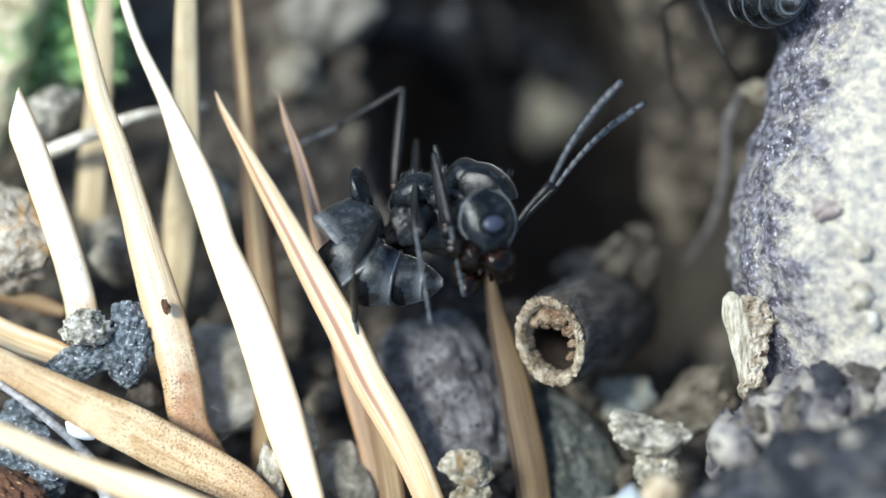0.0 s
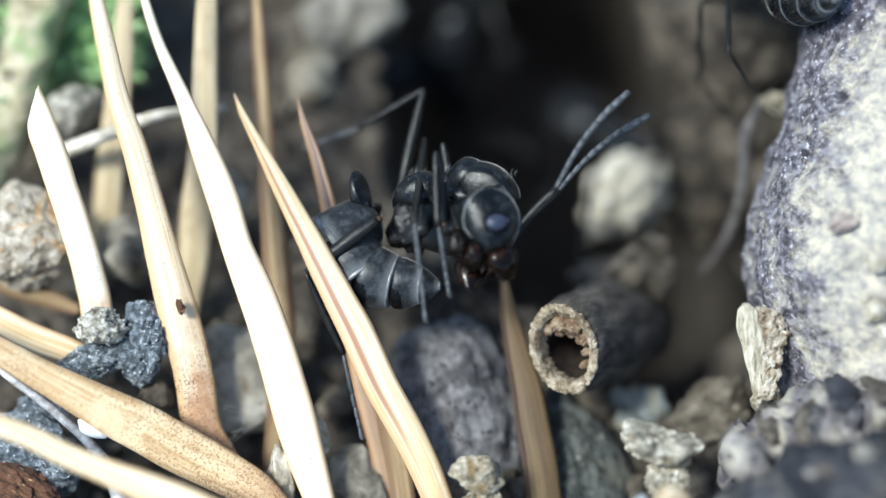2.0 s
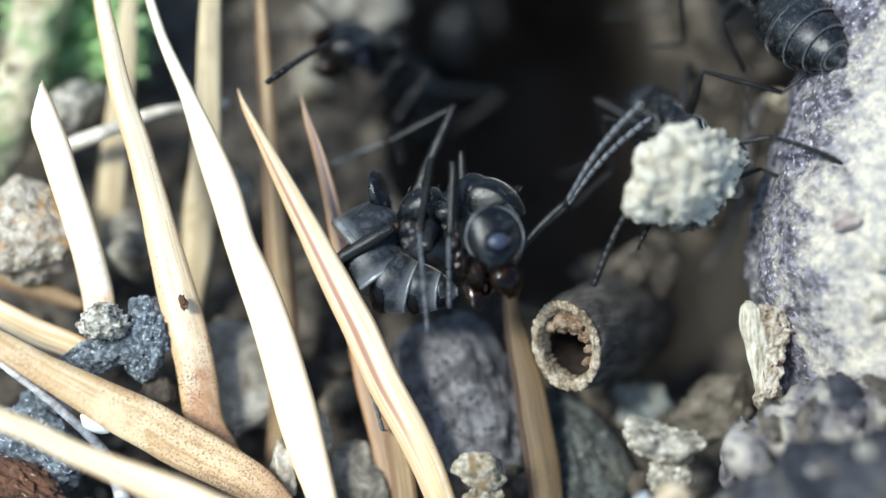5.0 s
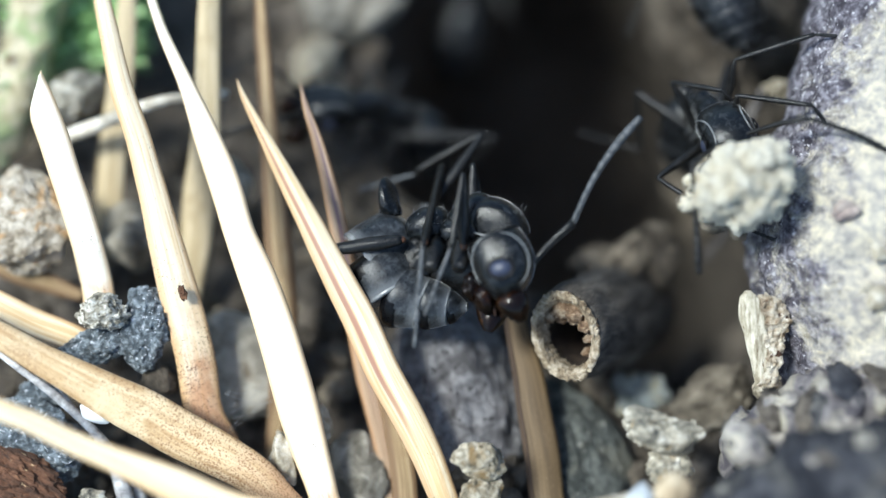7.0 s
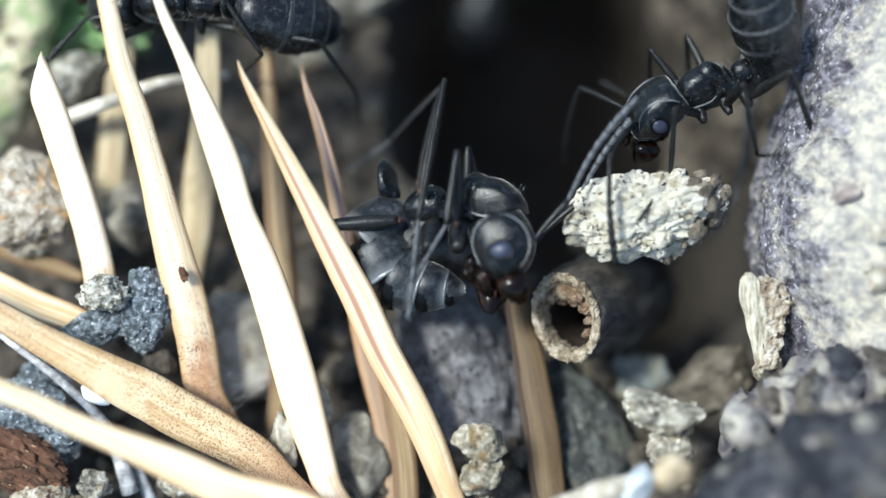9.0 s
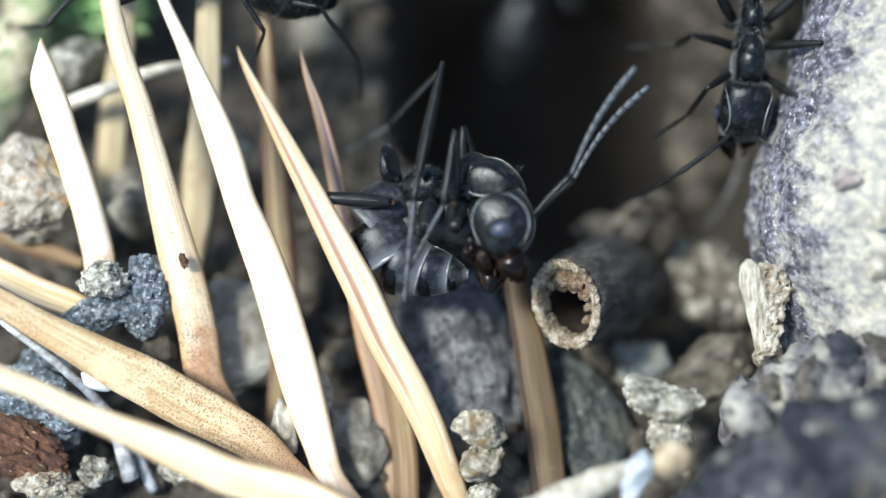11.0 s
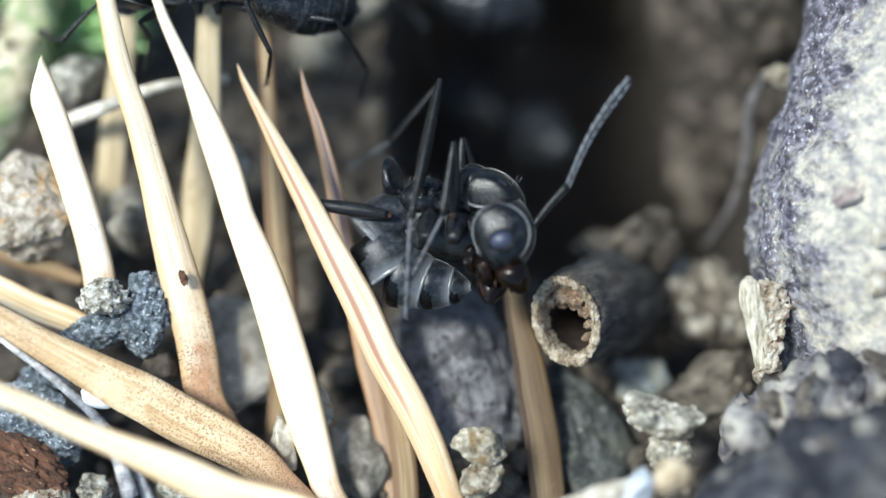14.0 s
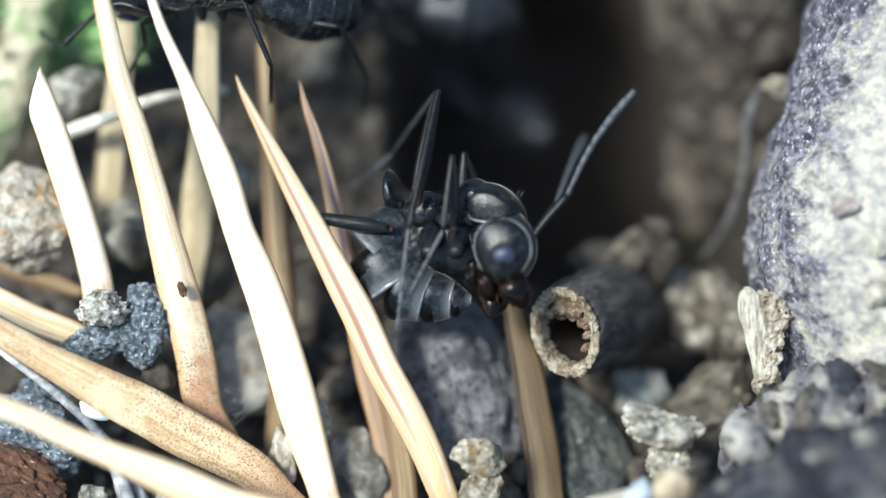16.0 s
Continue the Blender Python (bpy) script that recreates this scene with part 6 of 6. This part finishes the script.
def clod():
    core = lump((1.5, 0.95, 0.76), 51, 0.26, 0.55, 6, 0.13)
    rnd = random.Random(12)
    shell = [v.co.copy() for v in core.verts]
    ob = thing("carried_clod", core, M["pale_clod"], Matrix(), "dry pale clay clod carried by an ant", "clod", smooth=False)
    for i in range(46):
        at = rnd.choice(shell)
        s = rnd.uniform(0.08, 0.22)
        part("crumb", lump((s, s * 0.8, s * 0.7), 200 + i, 0.3, 0.6, 3, 0.12), M["pale_clod"], ob, "", place(at * 0.97, rnd.uniform(0, 90), rnd.uniform(0, 90), 0), smooth=False)
    # its underside, turned up where it is dropped, wears brown crumbs imitating shade
    turned = place((0, 0, 0), *DROPPED).to_3x3()
    low = [v for v in shell if (turned @ v.normalized()).z > 0.4]
    for i in range(150):
        at = rnd.choice(low)
        s = rnd.uniform(0.09, 0.24)
        part("soil_crumb", lump((s, s * 0.8, s * 0.7), 260 + i % 40, 0.3, 0.6, 2, 0.12), M["dirt"], ob, "brown crumb imitating shade on the dropped clod", place(at * 0.97, rnd.uniform(0, 90), rnd.uniform(0, 90), 0), smooth=False)
    return ob


DROPPED = (240, -55, -10)


SIZE, TAIL = 0.86, 1.14  # of the ants that walk, beside the one at rest


def walker(label, rows, phase, droop=0.0, wide=0.0, sway=((0.0, 0.0, 0.0), (16.0, 0.0, 0.0)), lens=None, grips=None):
    """A walking ant from rows of (seconds, place, way it faces, way its back faces); sway: how its gaster turns aside and dips; grips: where its legs hold on, on the bank."""
    lens = {leg + "_" + side: [1.1 * q for q in (lens or {}).get(leg + "_" + side, sizes)] for leg, hx, *sizes in LEGS for side in "lr"}
    k = ant(label, lens, tail=TAIL, size=SIZE, slim=0.74, stout=1.0)
    walk(k["ant"], [(t, metres(BANK @ stance(p, f, u))) for t, p, f, u in rows])
    times = [round(0.1 * i, 1) for i in range(161)]
    flat = [(t, *p, *f, *u) for t, p, f, u in rows]

    def grip(leg, t):
        held = (grips or {}).get(leg)
        if not held:
            return None
        f = min(1.0, (t - held[0][0]) / 0.4 + 1, (held[-1][0] - t) / 0.4 + 1)
        if f <= 0:
            return None
        q = blend([(s, *knee, *ankle, *foot) for s, knee, ankle, foot in held], t)
        c = blend(flat, t)
        back = stance(c[:3], c[3:6], c[6:]).inverted()
        return f, [(back @ Vector(q[i:i + 3])) / SIZE for i in (0, 3, 6)]

    tripod(k, phase, times, lens, grip)
    hm = place((1.5, 0, -0.05), 0, 18 + droop, 0)
    k["head"].matrix_basis = metres(hm)
    made = [[] for r in RINGS]
    for t, yaw, dip in sway:
        at, a, b = Vector((-1.3, 0, -0.02)), dip, yaw
        for i, (ln, r0, r1) in enumerate(RINGS):
            m = place(at, 0, -a, b)
            made[i].append((t, metres(m)))
            at = m @ Vector((-ln * TAIL * 0.8, 0, 0))
            b += yaw * 0.25
    for i in range(len(RINGS)):
        walk(k["ring%d" % i], made[i])
    feel = []
    for i in range(41):
        t = 0.4 * i
        p = phase(t) * 2.2
        feel.append((t, (((0.75 - 0.4 * wide, 0.75 + 0.3 * wide + 0.3 * math.sin(p), 0.35), (0.9 - 0.8 * wide, 0.75 * wide + 0.35 * math.sin(p * 1.3), -0.55)), ((0.75 - 0.4 * wide, -0.75 - 0.3 * wide + 0.3 * math.sin(p + 2), 0.35), (0.9 - 0.8 * wide, -0.75 * wide - 0.35 * math.sin(p * 1.2 + 1), -0.55)))))
    feelers(k, lambda t: hm, feel)
    return k


def carrier():
    """The ant that brings a clod out of the nest, drops it beside the twig and goes back in."""
    c = clod()
    cw = (  # seconds, place of the clod, turn
        (0.0, (3.59, 3.87, -12.6), (40, 60, 20)), (0.5, (3.41, 2.10, -12.6), (40, 60, 20)), (1.0, (4.79, 2.40, -12.4), (40, 60, 20)), (1.5, (4.87, 2.30, -9.5), (40, 62, 20)), (2.1, (3.92, 1.29, -4), (40, 64, 10)),
        (2.4, (4.44, 0.94, -2), (40, 64, 10)), (2.7, (4.54, 0.77, -1.5), (40, 64, 0)), (3.0, (4.57, 0.23, -1), (40, 64, 0)), (3.3, (5.13, 0.56, -0.5), (40, 64, 10)), (3.5, (5.07, 0.28, -0.5), (40, 64, 10)),
        (3.6, (4.62, -0.38, -0.3), (40, 64, 20)), (3.9, (4.17, -1.58, -0.2), (40, 60, 30)), (4.0, (4.12, -1.62, 0), (40, 56, 30)), (4.1, (3.85, -0.89, 0.2), (40, 50, 30)), (4.2, (3.67, -0.25, 0.4), (40, 50, 20)), (5.2, (4.45, 1.59, 1), (40, 60, 0)),
        (6.3, (5.03, 2.31, 1), (50, 82, -10)), (6.5, (5.44, 1.69, 1), (50, 82, -10)), (6.9, (5.31, 1.15, 1), (50, 82, -10)), (7.3, (5.28, 1.04, 1), (50, 80, -10)), (7.5, (5.16, 0.92, 0.9), (60, 72, 0)),
        (7.7, (4.73, 0.93, 0.7), (60, 50, 20)), (7.9, (4.65, 0.88, 0.6), (60, 45, 30)), (8.1, (4.52, 0.59, 0.4), (60, 40, 35)), (8.3, (4.30, 0.58, 0.3), (60, 36, 35)), (8.5, (3.97, 0.58, 0.2), (60, 30, 30)),
        (8.7, (3.52, 0.18, 0.1), (60, 12, 20)), (9.0, (3.63, 0.31, 0), (60, 0, 8)), (9.2, (3.72, 0.31, 0), (60, 0, 6)), (9.8, (4.22, -0.24, -0.6), (50, 30, 0)), (10.3, (4.72, -1.06, -1.5), (40, 55, -10)),
        (10.45, (4.95, -1.13, -2.2), (95, 25, -10)), (10.6, (5.09, -1.21, -3), (150, -5, -10)), (10.75, (5.17, -1.24, -3.5), (200, -30, -10)), (10.9, (5.24, -1.24, -3.8), DROPPED), (16.0, (5.27, -1.27, -3.8), DROPPED))
    walk(c, [(t, metres(BANK @ place(p, *r))) for t, p, r in cw])
    rows = (
        (0.0, (2.84, 5.36, -12.3), (0.25, -0.35, 0.85), (-0.2, 0.8, 0.4)), (1.0, (3.69, 4.14, -11.4), (0.3, -0.4, 0.8), (-0.2, 0.8, 0.4)), (1.5, (4.13, 3.63, -9.4), (0.3, -0.4, 0.8), (-0.2, 0.8, 0.4)),
        (2.1, (3.65, 2.53, -5.4), (0.25, -0.35, 0.9), (-0.1, 0.9, 0.35)), (2.4, (4.13, 2.13, -3.5), (0.2, -0.35, 0.9), (-0.1, 0.9, 0.35)), (2.7, (4.27, 2.00, -3.1), (0.2, -0.35, 0.9), (-0.1, 0.9, 0.35)), (3.0, (4.36, 1.71, -2.7), (0.15, -0.4, 0.9), (0, 0.9, 0.4)),
        (3.3, (4.56, 2.00, -2.3), (0.3, -0.45, 0.8), (0, 0.8, 0.45)), (3.5, (4.46, 1.75, -2.2), (0.3, -0.45, 0.8), (0, 0.8, 0.45)), (3.7, (4.38, 0.86, -1.8), (0.05, -0.5, 0.85), (0, 0.85, 0.5)),
        (3.9, (4.40, -0.10, -1.4), (-0.05, -0.5, 0.85), (0, 0.85, 0.5)), (4.0, (4.27, -0.02, -1.4), (-0.05, -0.6, 0.8), (0, 0.8, 0.6)), (4.1, (4.20, 0.30, -1.4), (-0.1, -0.5, 0.85), (0, 0.85, 0.5)), (4.2, (4.12, 0.85, -1.4), (-0.1, -0.4, 0.9), (0, 0.9, 0.4)),
        (5.2, (4.28, 2.76, -1), (0.2, -0.4, 0.85), (-0.3, 0.7, 0.5)), (6.3, (4.77, 3.50, -1), (0.2, -0.25, 0.93), (-0.3, 0.8, 0.3)), (6.6, (4.88, 2.79, -1), (0.2, -0.25, 0.93), (-0.3, 0.8, 0.3)),
        (7.0, (4.91, 2.57, -1), (0.15, -0.3, 0.93), (-0.3, 0.8, 0.3)), (7.3, (5.01, 2.67, -0.9), (0.05, -0.45, 0.85), (-0.3, 0.75, 0.45)), (7.7, (5.17, 2.96, -0.9), (-0.2, -0.45, 0.85), (-0.3, 0.75, 0.5)), (8.1, (4.94, 2.64, -0.8), (-0.5, -0.5, 0.7), (-0.3, 0.65, 0.65)),
        (8.5, (4.69, 2.52, -0.2), (-0.75, -0.5, 0.4), (-0.3, 0.7, 0.6)), (8.7, (4.89, 2.70, 0), (-0.85, -0.4, 0.2), (-0.25, 0.75, 0.6)), (9.0, (5.00, 2.71, 0.1), (-0.93, -0.32, 0.05), (-0.2, 0.75, 0.6)),
        (9.2, (4.98, 2.74, 0.1), (-0.93, -0.32, 0.05), (-0.2, 0.75, 0.6)), (9.8, (5.03, 2.15, -0.4), (-0.4, -0.9, -0.2), (-0.3, 0.2, 0.9)), (10.3, (5.13, 1.40, -1), (-0.2, -0.9, -0.2), (-0.1, 0.1, 1)),
        (10.8, (5.46, 2.78, -0.5), (-0.1, -0.95, 0.0), (0, 0.1, 1)), (11.3, (5.70, 3.61, -0.4), (-0.05, -0.95, 0.1), (0, 0.2, 1)), (11.5, (5.68, 3.45, -0.6), (-0.25, -0.95, 0), (0, 0.2, 1)),
        (11.7, (5.65, 3.23, -1), (-0.4, -0.85, -0.1), (0, 0.2, 1)), (11.9, (5.12, 2.73, -1.4), (-0.5, -0.8, -0.2), (-0.2, 0.2, 0.9)), (12.0, (4.99, 2.59, -1.6), (-0.6, -0.7, -0.3), (-0.2, 0.2, 0.9)), (12.1, (4.40, 2.46, -2), (-0.85, -0.4, -0.35), (-0.2, 0.1, 0.9)),
        (12.3, (3.38, 2.23, -2.7), (-0.9, -0.3, -0.35), (-0.3, 0.1, 0.9)), (12.5, (2.93, 1.77, -3.4), (-0.9, -0.3, -0.4), (-0.35, 0.1, 0.9)), (12.7, (2.68, 1.64, -3.8), (-0.9, -0.3, -0.45), (-0.4, 0.1, 0.9)),
        (12.9, (2.52, 1.24, -4.8), (-0.8, -0.3, -0.6), (-0.5, 0.1, 0.8)), (13.1, (2.49, 1.06, -6), (-0.7, -0.2, -0.7), (-0.6, 0.1, 0.7)), (13.5, (2.25, 1.97, -8), (-0.5, 0.2, -0.8), (-0.7, 0.2, 0.6)),
        (14.0, (0.98, 2.92, -8.6), (-0.5, 0.3, -0.8), (-0.7, 0.2, 0.6)), (16.0, (0.61, 3.48, -9), (-0.5, 0.3, -0.8), (-0.7, 0.2, 0.6)))
    grips = {"mid_l": ((3.2, (3.97, 2.82, -1), (5.33, 2.79, -0.6), (6.18, 2.77, -0.4)), (3.6, (3.99, 2.88, -1), (5.35, 2.84, -0.6), (6.14, 2.77, -0.4)), (4.0, (4.37, 1.35, -1.2), (5.35, 1.90, -0.6), (6.30, 2.57, -0.3)), (4.2, (4.38, 1.60, -1.2), (5.36, 1.99, -0.6), (6.30, 2.55, -0.3)),
                       (6.3, (5.13, 4.41, 0), (6.45, 4.37, 0.3), (7.75, 4.25, 0.4)), (6.6, (5.37, 3.89, 0), (6.56, 3.92, 0.3), (7.75, 3.91, 0.4)), (7.3, (5.36, 3.95, 0), (6.54, 3.87, 0.3), (7.74, 3.76, 0.4)), (8.0, (5.38, 4.25, 0), (6.24, 4.02, 0.3), (7.23, 3.75, 0.4))),
             "fore_l": ((3.2, (4.16, 2.70, -0.8), (5.23, 2.00, -0.6), (6.01, 1.51, -0.4)), (3.6, (4.17, 2.70, -0.8), (5.24, 2.00, -0.6), (6.02, 1.51, -0.4)), (4.0, (4.25, 0.16, -1), (5.25, 0.10, -0.6), (5.96, 0.10, -0.4)), (4.2, (4.25, 0.32, -1), (5.25, 0.16, -0.6), (5.97, 0.08, -0.4)),
                        (6.3, (5.06, 3.44, 0.4), (6.09, 3.22, 0.6), (7.22, 2.52, 0.5)), (6.6, (5.22, 2.92, 0.4), (6.09, 2.75, 0.6), (7.12, 2.00, 0.5)), (7.3, (5.31, 2.81, 0.4), (6.08, 2.64, 0.6), (7.10, 1.94, 0.5)), (8.0, (5.51, 2.82, 0.2), (5.91, 2.39, 0.4), (6.60, 1.72, 0.5))),
             "mid_r": ((6.3, (3.80, 3.85, -0.4), (4.67, 3.28, 0), (5.18, 3.08, 0)), (6.6, (3.99, 3.34, -0.4), (4.78, 2.90, 0), (5.29, 2.65, 0)), (7.3, (4.02, 3.61, -0.4), (4.87, 3.05, 0), (5.28, 2.74, 0)), (8.0, (4.19, 4.23, -0.4), (4.87, 3.50, 0), (5.28, 3.19, 0))),
             "fore_r": ((6.3, (3.52, 1.86, -0.2), (4.64, 1.23, 0.2), (5.65, 0.66, 0.5)), (6.6, (3.71, 1.26, -0.2), (4.74, 0.82, 0.2), (5.71, 0.29, 0.5)), (7.4, (3.66, 1.16, -0.2), (4.63, 0.79, 0.2), (5.59, 0.38, 0.5)))}
    walker("black ant carrying a pale clod out of the nest", rows, lambda t: 2.1 * t if t < 4.2 else 8.8 + 0.9 * (t - 4.2) if t < 9.2 else 13.3 + 2.2 * (t - 9.2) if t < 14 else 23.9, 6, wide=0.55, sway=((0.0, 0.0, 0.0), (4.2, 0.0, 20.0), (6.3, 0.0, 58.0), (7.6, 0.0, 58.0), (8.1, 0.0, 5.0), (8.5, 0.0, -70.0), (9.0, 5.0, -100.0), (9.2, 5.0, -100.0), (10.5, 0.0, 0.0), (16.0, 0.0, 0.0)),
           lens={"mid_l": (1.5, 1.6, 1.5), "fore_l": (1.2, 1.4, 1.3), "mid_r": (1.3, 1.2, 1.1), "fore_r": (1.3, 1.4, 1.2)}, grips=grips)


def other_ants():
    left, out = (-0.3, 0.3, -0.9), (-0.6, 0.6, 0.5)
    rows = ((0.0, (5.61, 5.39, -1.8), left, out), (1.0, (5.53, 5.41, -1.8), left, out), (1.5, (5.77, 5.54, -1.8), left, out), (2.0, (5.91, 5.64, -1.8), left, out), (2.5, (6.14, 5.78, -1.8), left, out),
            (3.0, (5.97, 5.84, -1.8), left, out), (4.2, (5.95, 5.87, -1.8), left, out), (5.2, (5.30, 5.37, -1.4), (-0.5, 0.6, -0.5), (-0.3, 0.3, 0.9)), (6.3, (4.85, 5.95, -2.8), (-0.6, 0.75, 0), (0, 0, 1)),
            (7.0, (4.62, 6.85, -2), (-0.4, 0.9, 0.0), (0, 0, 1)), (7.6, (4.53, 8.80, -2.2), (-0.2, 0.9, 0.0), (0, 0, 1)), (8.5, (4.68, 11.83, -3), (0, 0.9, 0.0), (0, 0, 1)), (16.0, (4.69, 12.19, -3), (0, 0.9, 0.0), (0, 0, 1)))
    grips = {"fore_l": ((0.0, (4.18, 4.49, -0.9), (4.85, 3.64, -2.2), (5.35, 2.72, -3)), (1.2, (4.11, 4.54, -0.9), (4.78, 3.69, -2.2), (5.27, 2.77, -3)), (2.0, (4.53, 4.76, -0.9), (5.02, 3.84, -2), (5.71, 2.98, -2.8)),
                        (4.2, (4.57, 4.45, -0.6), (5.53, 3.82, -1), (6.40, 3.29, -1))),
             "mid_l": ((0.0, (4.88, 4.74, -0.1), (5.60, 3.80, -0.8), (6.09, 3.29, -1.5)), (1.2, (4.80, 4.79, -0.1), (5.53, 3.85, -0.8), (6.02, 3.34, -1.5)), (1.5, (5.00, 4.78, -0.1), (5.49, 3.95, -0.4), (6.16, 3.02, -1)),
                       (2.0, (4.85, 4.85, -0.1), (5.31, 4.01, -0.4), (5.98, 3.03, -1)), (3.0, (4.85, 4.70, -0.1), (5.42, 3.77, -0.5), (6.27, 2.88, -0.8)), (4.2, (4.96, 4.94, -0.1), (5.65, 3.96, -0.5), (6.23, 3.58, -0.8))),
             "hind_l": ((0.0, (5.74, 4.87, -0.1), (6.32, 4.33, -0.3), (6.96, 3.48, -0.2)), (1.3, (5.66, 4.93, -0.1), (6.23, 4.39, -0.3), (6.87, 3.54, -0.2)), (2.2, (6.21, 5.24, 0), (6.76, 4.55, -0.2), (7.18, 4.14, -0.2)), (4.2, (6.18, 5.23, 0), (6.73, 4.54, -0.2), (7.15, 4.13, -0.2)))}
    walker("black ant walking away beside the root", rows, lambda t: 1.3 * max(0, min(t, 8.5) - 4), lens={"fore_l": (1.5, 1.7, 1.5), "mid_l": (1.2, 1.4, 1.0), "hind_l": (1.2, 1.2, 1.2)}, grips=grips)
    rows = ((0.0, (0.08, 5.34, -9), (-0.5, 0.1, 0.8), (0, 0.8, 0.5)), (2.4, (-0.79, 4.33, -9.5), (-0.5, -0.1, 0.8), (0, 0.8, 0.5)), (3.0, (-1.29, 4.12, -7.5), (-0.5, -0.2, 0.8), (0, 0.8, 0.5)), (3.4, (-1.51, 3.78, -5.5), (-0.6, -0.25, 0.7), (0, 0.7, 0.6)),
            (3.8, (-1.69, 3.77, -1.2), (-0.6, -0.15, 0.7), (0.25, 0.7, 0.6)), (4.0, (-1.63, 3.84, -1.2), (-0.6, 0.0, 0.7), (0.25, 0.7, 0.6)), (4.2, (-1.37, 3.74, -1.2), (-0.5, 0.4, 0.6), (0.4, 0.4, 0.7)), (5.2, (-1.13, 4.12, -4.4), (-0.4, 0.1, 0.8), (0, 0.5, 0.6)), (6.4, (-1.07, 4.12, -5), (-0.2, -0.3, 0.9), (0, 0.8, 0.4)),
            (6.8, (-0.84, 2.80, -5.2), (-0.5, 0.0, 0.8), (0, 0.7, 0.6)), (7.2, (-2.28, 3.32, -1.6), (-0.9, 0, 0.35), (0, 0.3, 0.9)), (7.4, (-2.95, 3.29, -0.7), (-0.95, -0.2, 0.1), (0, 0.2, 0.9)), (7.6, (-3.48, 3.03, -0.3), (-0.93, -0.3, 0.0), (0, 0.15, 0.9)),
            (8.0, (-4.00, 3.52, -0.3), (-0.97, -0.1, -0.1), (0, 0.15, 0.9)), (8.5, (-4.32, 4.10, -0.3), (-0.98, 0.05, -0.15), (0, 0.1, 0.9)), (9.0, (-4.85, 4.17, -0.3), (-0.95, 0.05, -0.2), (0, 0.1, 0.9)), (11.4, (-4.85, 4.6, -0.3), (-0.95, 0.05, -0.2), (0, 0.1, 0.9)),
            (14.4, (-4.5, 4.6, -0.3), (-0.95, 0.05, -0.2), (0, 0.1, 0.9)), (16.0, (-4.45, 4.7, -0.3), (-0.95, 0.05, -0.2), (0, 0.1, 0.9)))
    grips = {"hind_l": ((7.5, (-0.24, 2.91, -0.1), (-0.68, 2.21, -1.2), (-0.94, 1.51, -2.2)), (8.0, (-1.25, 3.17, 0), (-1.33, 2.41, -1), (-1.46, 1.72, -2)), (8.5, (-1.64, 3.38, 0), (-1.62, 2.63, -1), (-1.59, 2.06, -2)), (9.0, (-1.66, 3.38, 0), (-1.64, 2.64, -1), (-1.60, 2.13, -2)), (11.4, (-1.59, 3.78, 0), (-1.54, 2.96, -1), (-1.56, 2.14, -2)), (12.5, (-1.59, 3.78, 0), (-1.53, 2.96, -1), (-1.58, 2.14, -2)), (14.4, (-1.30, 3.85, 0), (-1.42, 3.20, -1), (-1.68, 2.80, -2)), (16.0, (-1.34, 3.95, 0), (-1.44, 3.25, -1), (-1.56, 2.60, -2))),
             "mid_l": ((8.0, (-3.18, 4.29, 0.6), (-3.39, 3.46, 0), (-3.62, 2.79, -0.6)), (8.5, (-3.56, 4.49, 0.7), (-3.56, 3.76, 0.1), (-3.61, 3.12, -0.6)), (9.0, (-3.47, 4.44, 0.7), (-3.49, 3.52, 0.1), (-3.62, 3.08, -0.6)), (12.5, (-3.29, 4.48, 0.7), (-3.28, 3.56, 0.1), (-3.33, 3.07, -0.6)), (16.0, (-3.15, 4.43, 0.7), (-3.15, 3.41, 0.1), (-3.19, 2.86, -0.6)))}
    walker("black ant lingering among the needles at the nest's rim", rows, lambda t: 1.5 * t if t < 8 else 12.0 + 0.08 * (t - 8), sway=((0.0, 0.0, 30.0), (6.8, 0.0, 30.0), (7.2, 0.0, 58.0), (7.7, 0.0, 55.0), (8.4, 0.0, 42.0), (16.0, 0.0, 42.0)), lens={"hind_l": (2.4, 1.4, 1.2), "mid_l": (1.3, 1.3, 1.1)}, grips=grips)
    rows = ((0.0, (1.38, 6.77, -8), (0.3, 0.7, 0.5), (0, -0.3, 0.9)), (3.0, (0.77, 6.77, -8), (0.3, 0.7, 0.5), (0, -0.3, 0.9)), (8.0, (0.98, 6.86, -8.5), (0.2, 0.8, 0.4), (0, -0.3, 0.9)), (11.3, (2.16, 5.64, -6.5), (0.2, 0.8, 0.4), (0, -0.3, 0.9)),
            (11.9, (1.87, 5.04, -6), (-0.6, 0.6, 0.3), (0, -0.3, 0.9)), (12.5, (1.75, 5.04, -6), (-0.7, 0.5, 0.3), (0, -0.2, 0.9)), (13.0, (0.62, 5.41, -4.8), (-0.8, 0.3, 0.2), (0, 0, 1)), (14.0, (-1.12, 5.34, -4.2), (-0.95, 0.2, 0.1), (0, 0.2, 1)),
            (14.5, (-1.52, 5.12, -4), (-0.95, 0.1, 0.1), (0, 0.2, 1)), (16.0, (-1.62, 5.10, -4), (-0.95, 0.1, 0.1), (0, 0.2, 1)))
    walker("black ant moving along the far rim of the nest", rows, lambda t: 0.4 * t if t < 11 else 4.4 + 1.2 * (t - 11) if t < 14.5 else 8.6)


def motions():
    resting_ant()
    carrier()
    other_ants()


motions()
